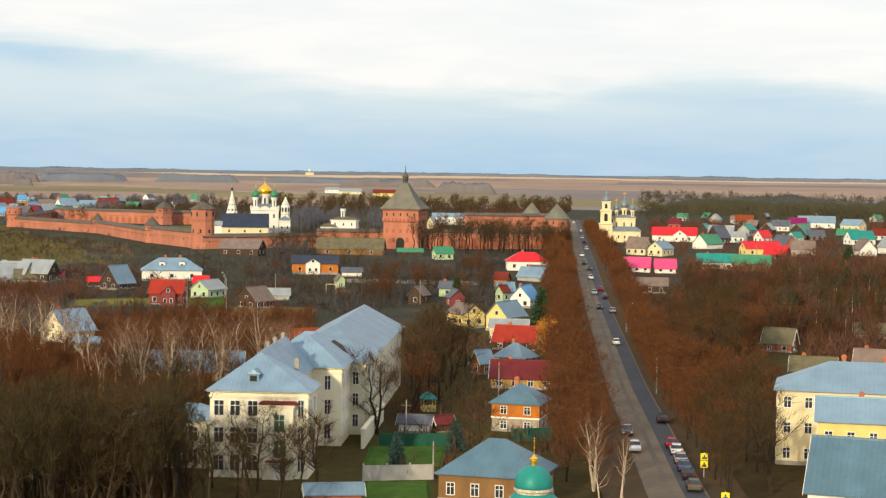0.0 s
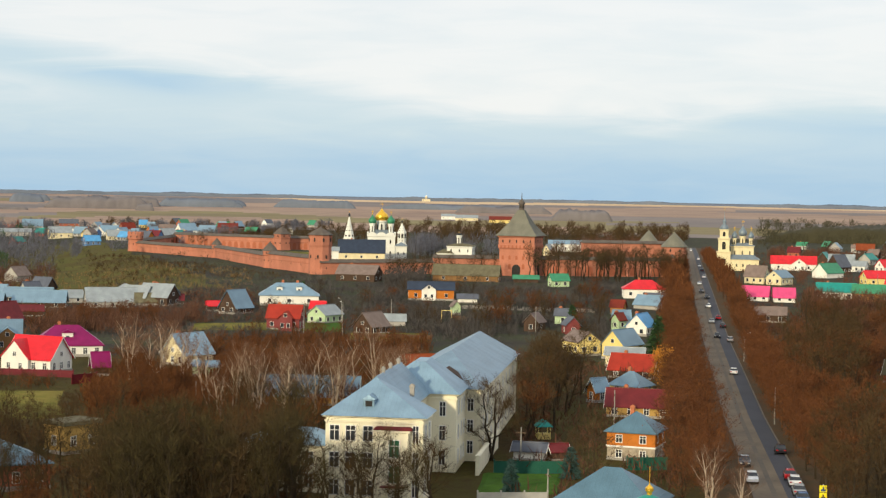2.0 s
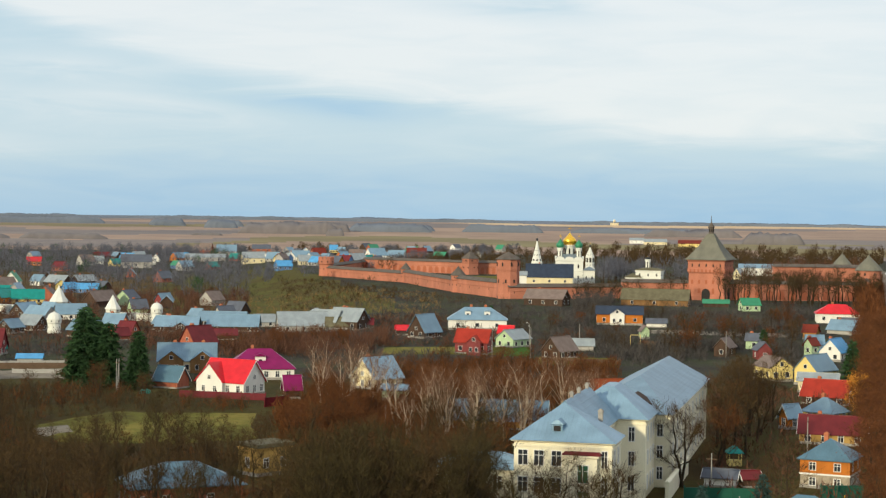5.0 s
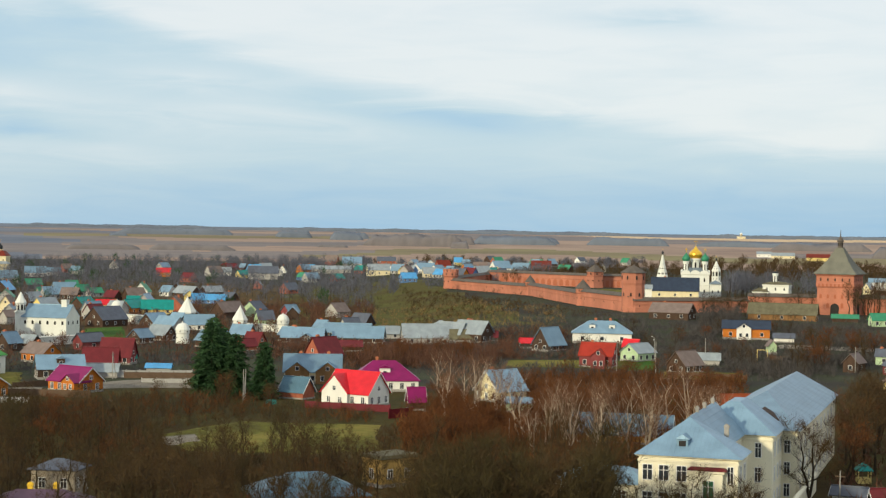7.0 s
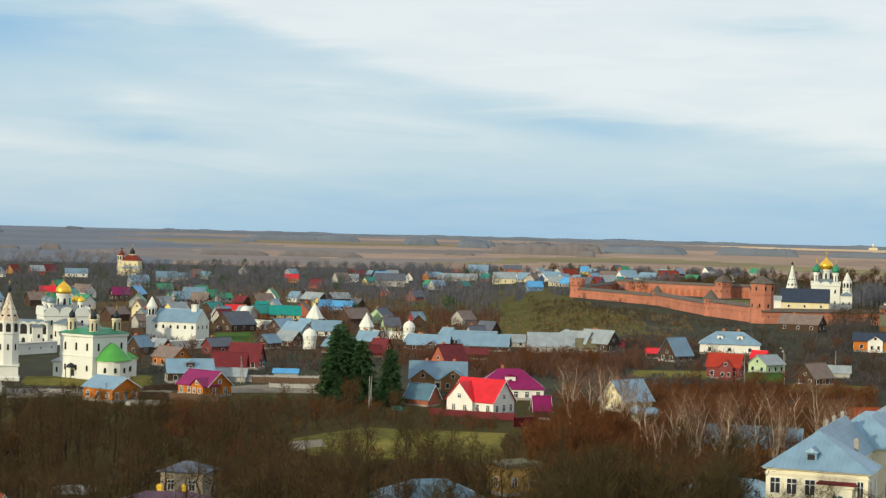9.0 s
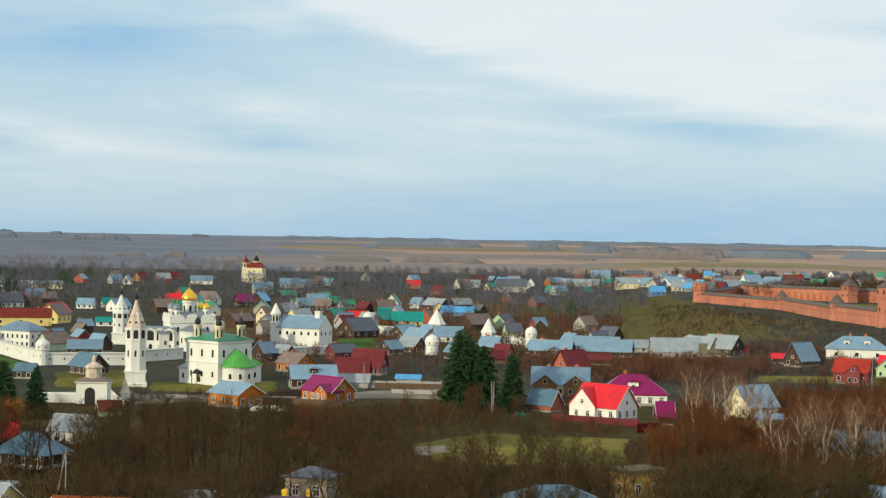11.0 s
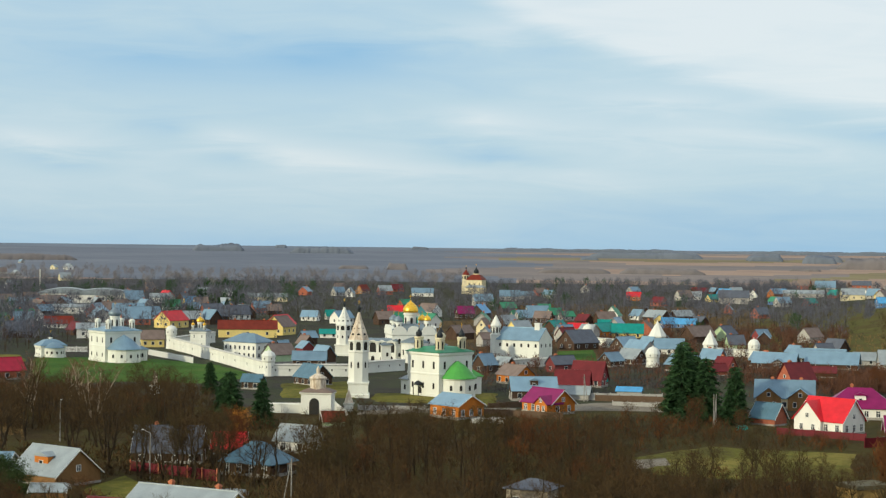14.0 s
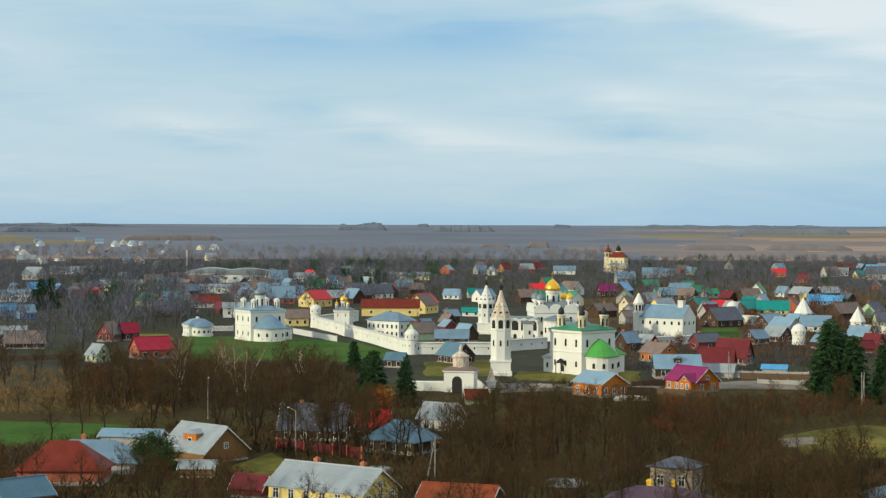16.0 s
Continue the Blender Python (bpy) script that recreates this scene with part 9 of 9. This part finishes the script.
fence((-46.2, 480.1), (-24.1, 476.2), 1.3, M_WOODFENCE, "weathered grey garden paling fence", 3.0)
fence((-20.3, 540.7), (-2.6, 536.1), 1.3, M_WOODFENCE, "weathered grey garden paling fence", 3.0)
fence((-274.1, 311.0), (-345.8, 372.7), 1.4, M_WOODFENCE, "weathered grey garden paling fence", 4.0)
fence((-373.8, 342.4), (-361.4, 361.1), 1.5, M_WOODFENCE, "rust-brown board garden fence", 3.0)
fence((-178.6, 413.8), (-160.6, 419.5), 1.6, M_WOODFENCE, "dark board fence along the lane", 3.0)
fence((-168.7, 401.7), (-154.4, 405.2), 1.3, M_PALEFENCE, "pale concrete fence along the lane", 3.0)


def lamp_post(p, h, arm=True, twin=False, dark=False):
    ob = thing("lamp_post" if arm else "utility_pole", p[0], p[1], TREES.uniform(0, 360), "pale concrete street-lamp post with curved arm" if arm else "pale concrete utility pole", "lamp post" if arm else "pole")
    bm = fresh()
    lathe(bm, [(.13, -.6), (.11, h * .5), (.08, h)], 8)
    part("post", bm, M_POLE, ob)
    if twin:
        bm = fresh()
        tube(bm, (1.6, 0, -.5), (.1, 0, h * .93), .12, .09, 6)
        part("strut", bm, M_POLE, ob)
    if arm:
        bm = fresh()
        tube(bm, (0, 0, h - .1), (1.2, 0, h + .45), .05, .04, 6)
        a = part("arm", bm, M_POLE, ob)
        bm = fresh()
        lathe(bm, [(.05, -.1), (.2, -.06), (.22, .04), (.06, .1)], 10)
        hd = part("lamp_head", bm, M_LAMP, a)
        hd.matrix_basis = pose(1.4, 0, h + .48, 0, 12, 0)
    else:
        bm = fresh()
        rect_stack(bm, [(.8, .06, h - .9), (.8, .06, h - .75)])
        part("cross_arm", bm, M_WOODFENCE, ob)


for _p, _h, _a, _t in (((-50.0, 486.8), 9, True, False), ((-61.5, 490.6), 7.5, False, False), ((-39.0, 524.1), 7.5, False, False), ((4.8, 508.9), 7.5, False, False), ((-43.0, 201.1), 4, False, False), ((-14.1, 348.9), 8, False, False), ((0.6, 254.9), 6, False, False), ((4.1, 222.4), 5, False, False),
                       ((-230.8, 266.7), 8, True, False), ((-144.1, 218.8), 7.5, False, True), ((-180.8, 231.5), 8, True, False), ((-180.5, 410.8), 7, False, True), ((-130.0, 367.6), 7.5, False, False), ((-108.4, 372.5), 6.5, True, False), ((-131.7, 374.0), 7, False, True), ((-54.2, 523.7), 7, True, False), ((-57.3, 304.6), 6, False, False), ((-144.9, 383.0), 6, True, False),
                       ((136.5, 666.8), 8, False, False), ((55.9, 431.1), 7, True, False), ((45.9, 310.1), 7, True, False), ((17.2, 307.4), 6, False, False)):
    lamp_post(_p, _h, _a, _t)


def road_sign(p, h, n):
    ob = thing("road_sign", p[0], p[1], -4, "bright yellow-framed pedestrian crossing sign on a post", "road sign")
    bm = fresh()
    lathe(bm, [(.05, -.5), (.05, h)], 8)
    part("post", bm, M_CONCRETE, ob)
    for i in range(n):
        bm = fresh()
        rect_stack(bm, [(.48, .03, h - .1 - i * 1.0 - .9), (.48, .03, h - .1 - i * 1.0)], 0, -.08)
        b = part("sign_board", bm, M_SIGN, ob, "yellow reflective board")
        bm = fresh()
        plate(bm, [-.3, -.1, .1, .3], [h - .9 - i, h - .6 - i, h - .3 - i], lambda a, c: (a + c) % 2 == 0 or a == 1, -.13, -.12)
        part("pictogram", bm, M_IRON if i else CAR_PAINT["blue"], b, "dark pictogram")


M_SIGN = paint("sign_yellow", (0.85, 0.72, 0.02), 0.5, 0, 2.0, 0.08, 0.0)
road_sign((39.7, 224.5), 3.6, 2)
road_sign((36.9, 194.5), 4.0, 2)


def gazebo(p):
    ob = thing("gazebo", p[0], p[1], 12, "small garden gazebo with teal-green pyramid roof", "gazebo")
    for sx in (-1, 1):
        for sy in (-1, 1):
            bm = fresh()
            rect_stack(bm, [(.08, .08, -.4), (.08, .08, 2.1)], sx * 1.0, sy * 1.0)
            part("post", bm, WALLS["yellow"][1], ob)
    bm = fresh()
    rect_stack(bm, [(1.0, 1.0, -.3), (1.0, 1.0, .9)])
    part("parapet", bm, WALLS["yellow"][1], ob)
    bm = fresh()
    lathe(bm, [(1.9, 2.05), (1.9, 2.15), (.9, 2.9), (.12, 3.4)], 4, 0, 0, 0, math.pi / 4)
    part("roof", bm, ROOFS["teal"][1], ob)


gazebo((4.3, 286.2))


def goal_frame(p):
    ob = thing("swing_frame", p[0], p[1], 10, "yellow metal swing frame in a yard", "swing frame")
    bm = fresh()
    plate(bm, [-1.6, -1.45, 1.45, 1.6], [-.3, 4.2, 4.35], lambda i, j: i != 1 or j == 1, -.07, .07)
    part("frame", bm, WALLS["yellow"][1], ob)


goal_frame((-22.2, 526.1))


def smokestack(p, h):
    ob = thing("smokestack", p[0], p[1], 0, "tall thin pale boiler-house smokestack", "smokestack")
    bm = fresh()
    lathe(bm, [(.8, -1), (.55, h * .95), (.66, h * .96), (.66, h)], 12)
    part("shaft", bm, M_CONCRETE, ob)


smokestack((-934.3, 1053.9), 17)


def hangar(p, L, B, h, rz):
    ob = thing("hangar", p[0], p[1], rz, "long pale warehouse with low curved roof", "warehouse")
    FOOT.append((p[0], p[1], L * .55))
    bm = fresh()
    rect_stack(bm, [(L / 2, B / 2, -1), (L / 2, B / 2, h)])
    w = part("wall", bm, WALLS["white"][1], ob)
    for i in range(int(L / 6)):
        window(w, -L / 2 + L * (i + .5) / int(L / 6), -B / 2 - .01, h * .35, 0, 2.0, 1.4, False)
    bm = fresh()
    rise = L * .09
    pts = [(-L / 2 - .5 + (L + 1) * k / 12, h + rise * math.sin(math.pi * k / 12)) for k in range(13)]
    a = [bm.verts.new((x, -B / 2 - .5, z)) for x, z in pts] + [bm.verts.new((L / 2 + .5, -B / 2 - .5, h - .3)), bm.verts.new((-L / 2 - .5, -B / 2 - .5, h - .3))]
    b = [bm.verts.new((v.co.x, B / 2 + .5, v.co.z)) for v in a]
    bm.faces.new(a)
    bm.faces.new(b[::-1])
    n = len(a)
    for i in range(n):
        bm.faces.new((a[i], b[i], b[(i + 1) % n], a[(i + 1) % n]))
    part("roof", bm, ROOFS["pale"][1], ob)


def tarp_pile(p, s, mat, label):
    ob = thing("heap", p[0], p[1], 20, label, "pile")
    bm = fresh()
    rect_stack(bm, [(s, s * .6, -.3), (s, s * .6, .5), (s * .8, s * .45, .9), (s * .3, s * .2, 1.1)])
    part("cover", bm, mat, ob)


tarp_pile((-127.7, 229.9), 3.2, ROOFS["pale"][1], "low heap under pale sheeting in the thicket")
tarp_pile((-158.9, 224.6), 2.2, ROOFS["pale"][1], "stacked boards under pale sheeting by the fence")
tarp_pile((-177.9, 348.2), 2.6, M_CONCRETE, "heap of pale rubble beside the hut")
tarp_pile((-176.3, 350.1), 3.0, M_CONCRETE, "heap of pale rubble in the yard")
tarp_pile((-123.1, 366.8), 1.3, ROOFS["teal"][1], "small teal water tank by the spruces")

hangar((-747.9, 868.7), 36, 22, 6.5, 38)
hangar((-729.5, 883.5), 44, 22, 5.5, 38)
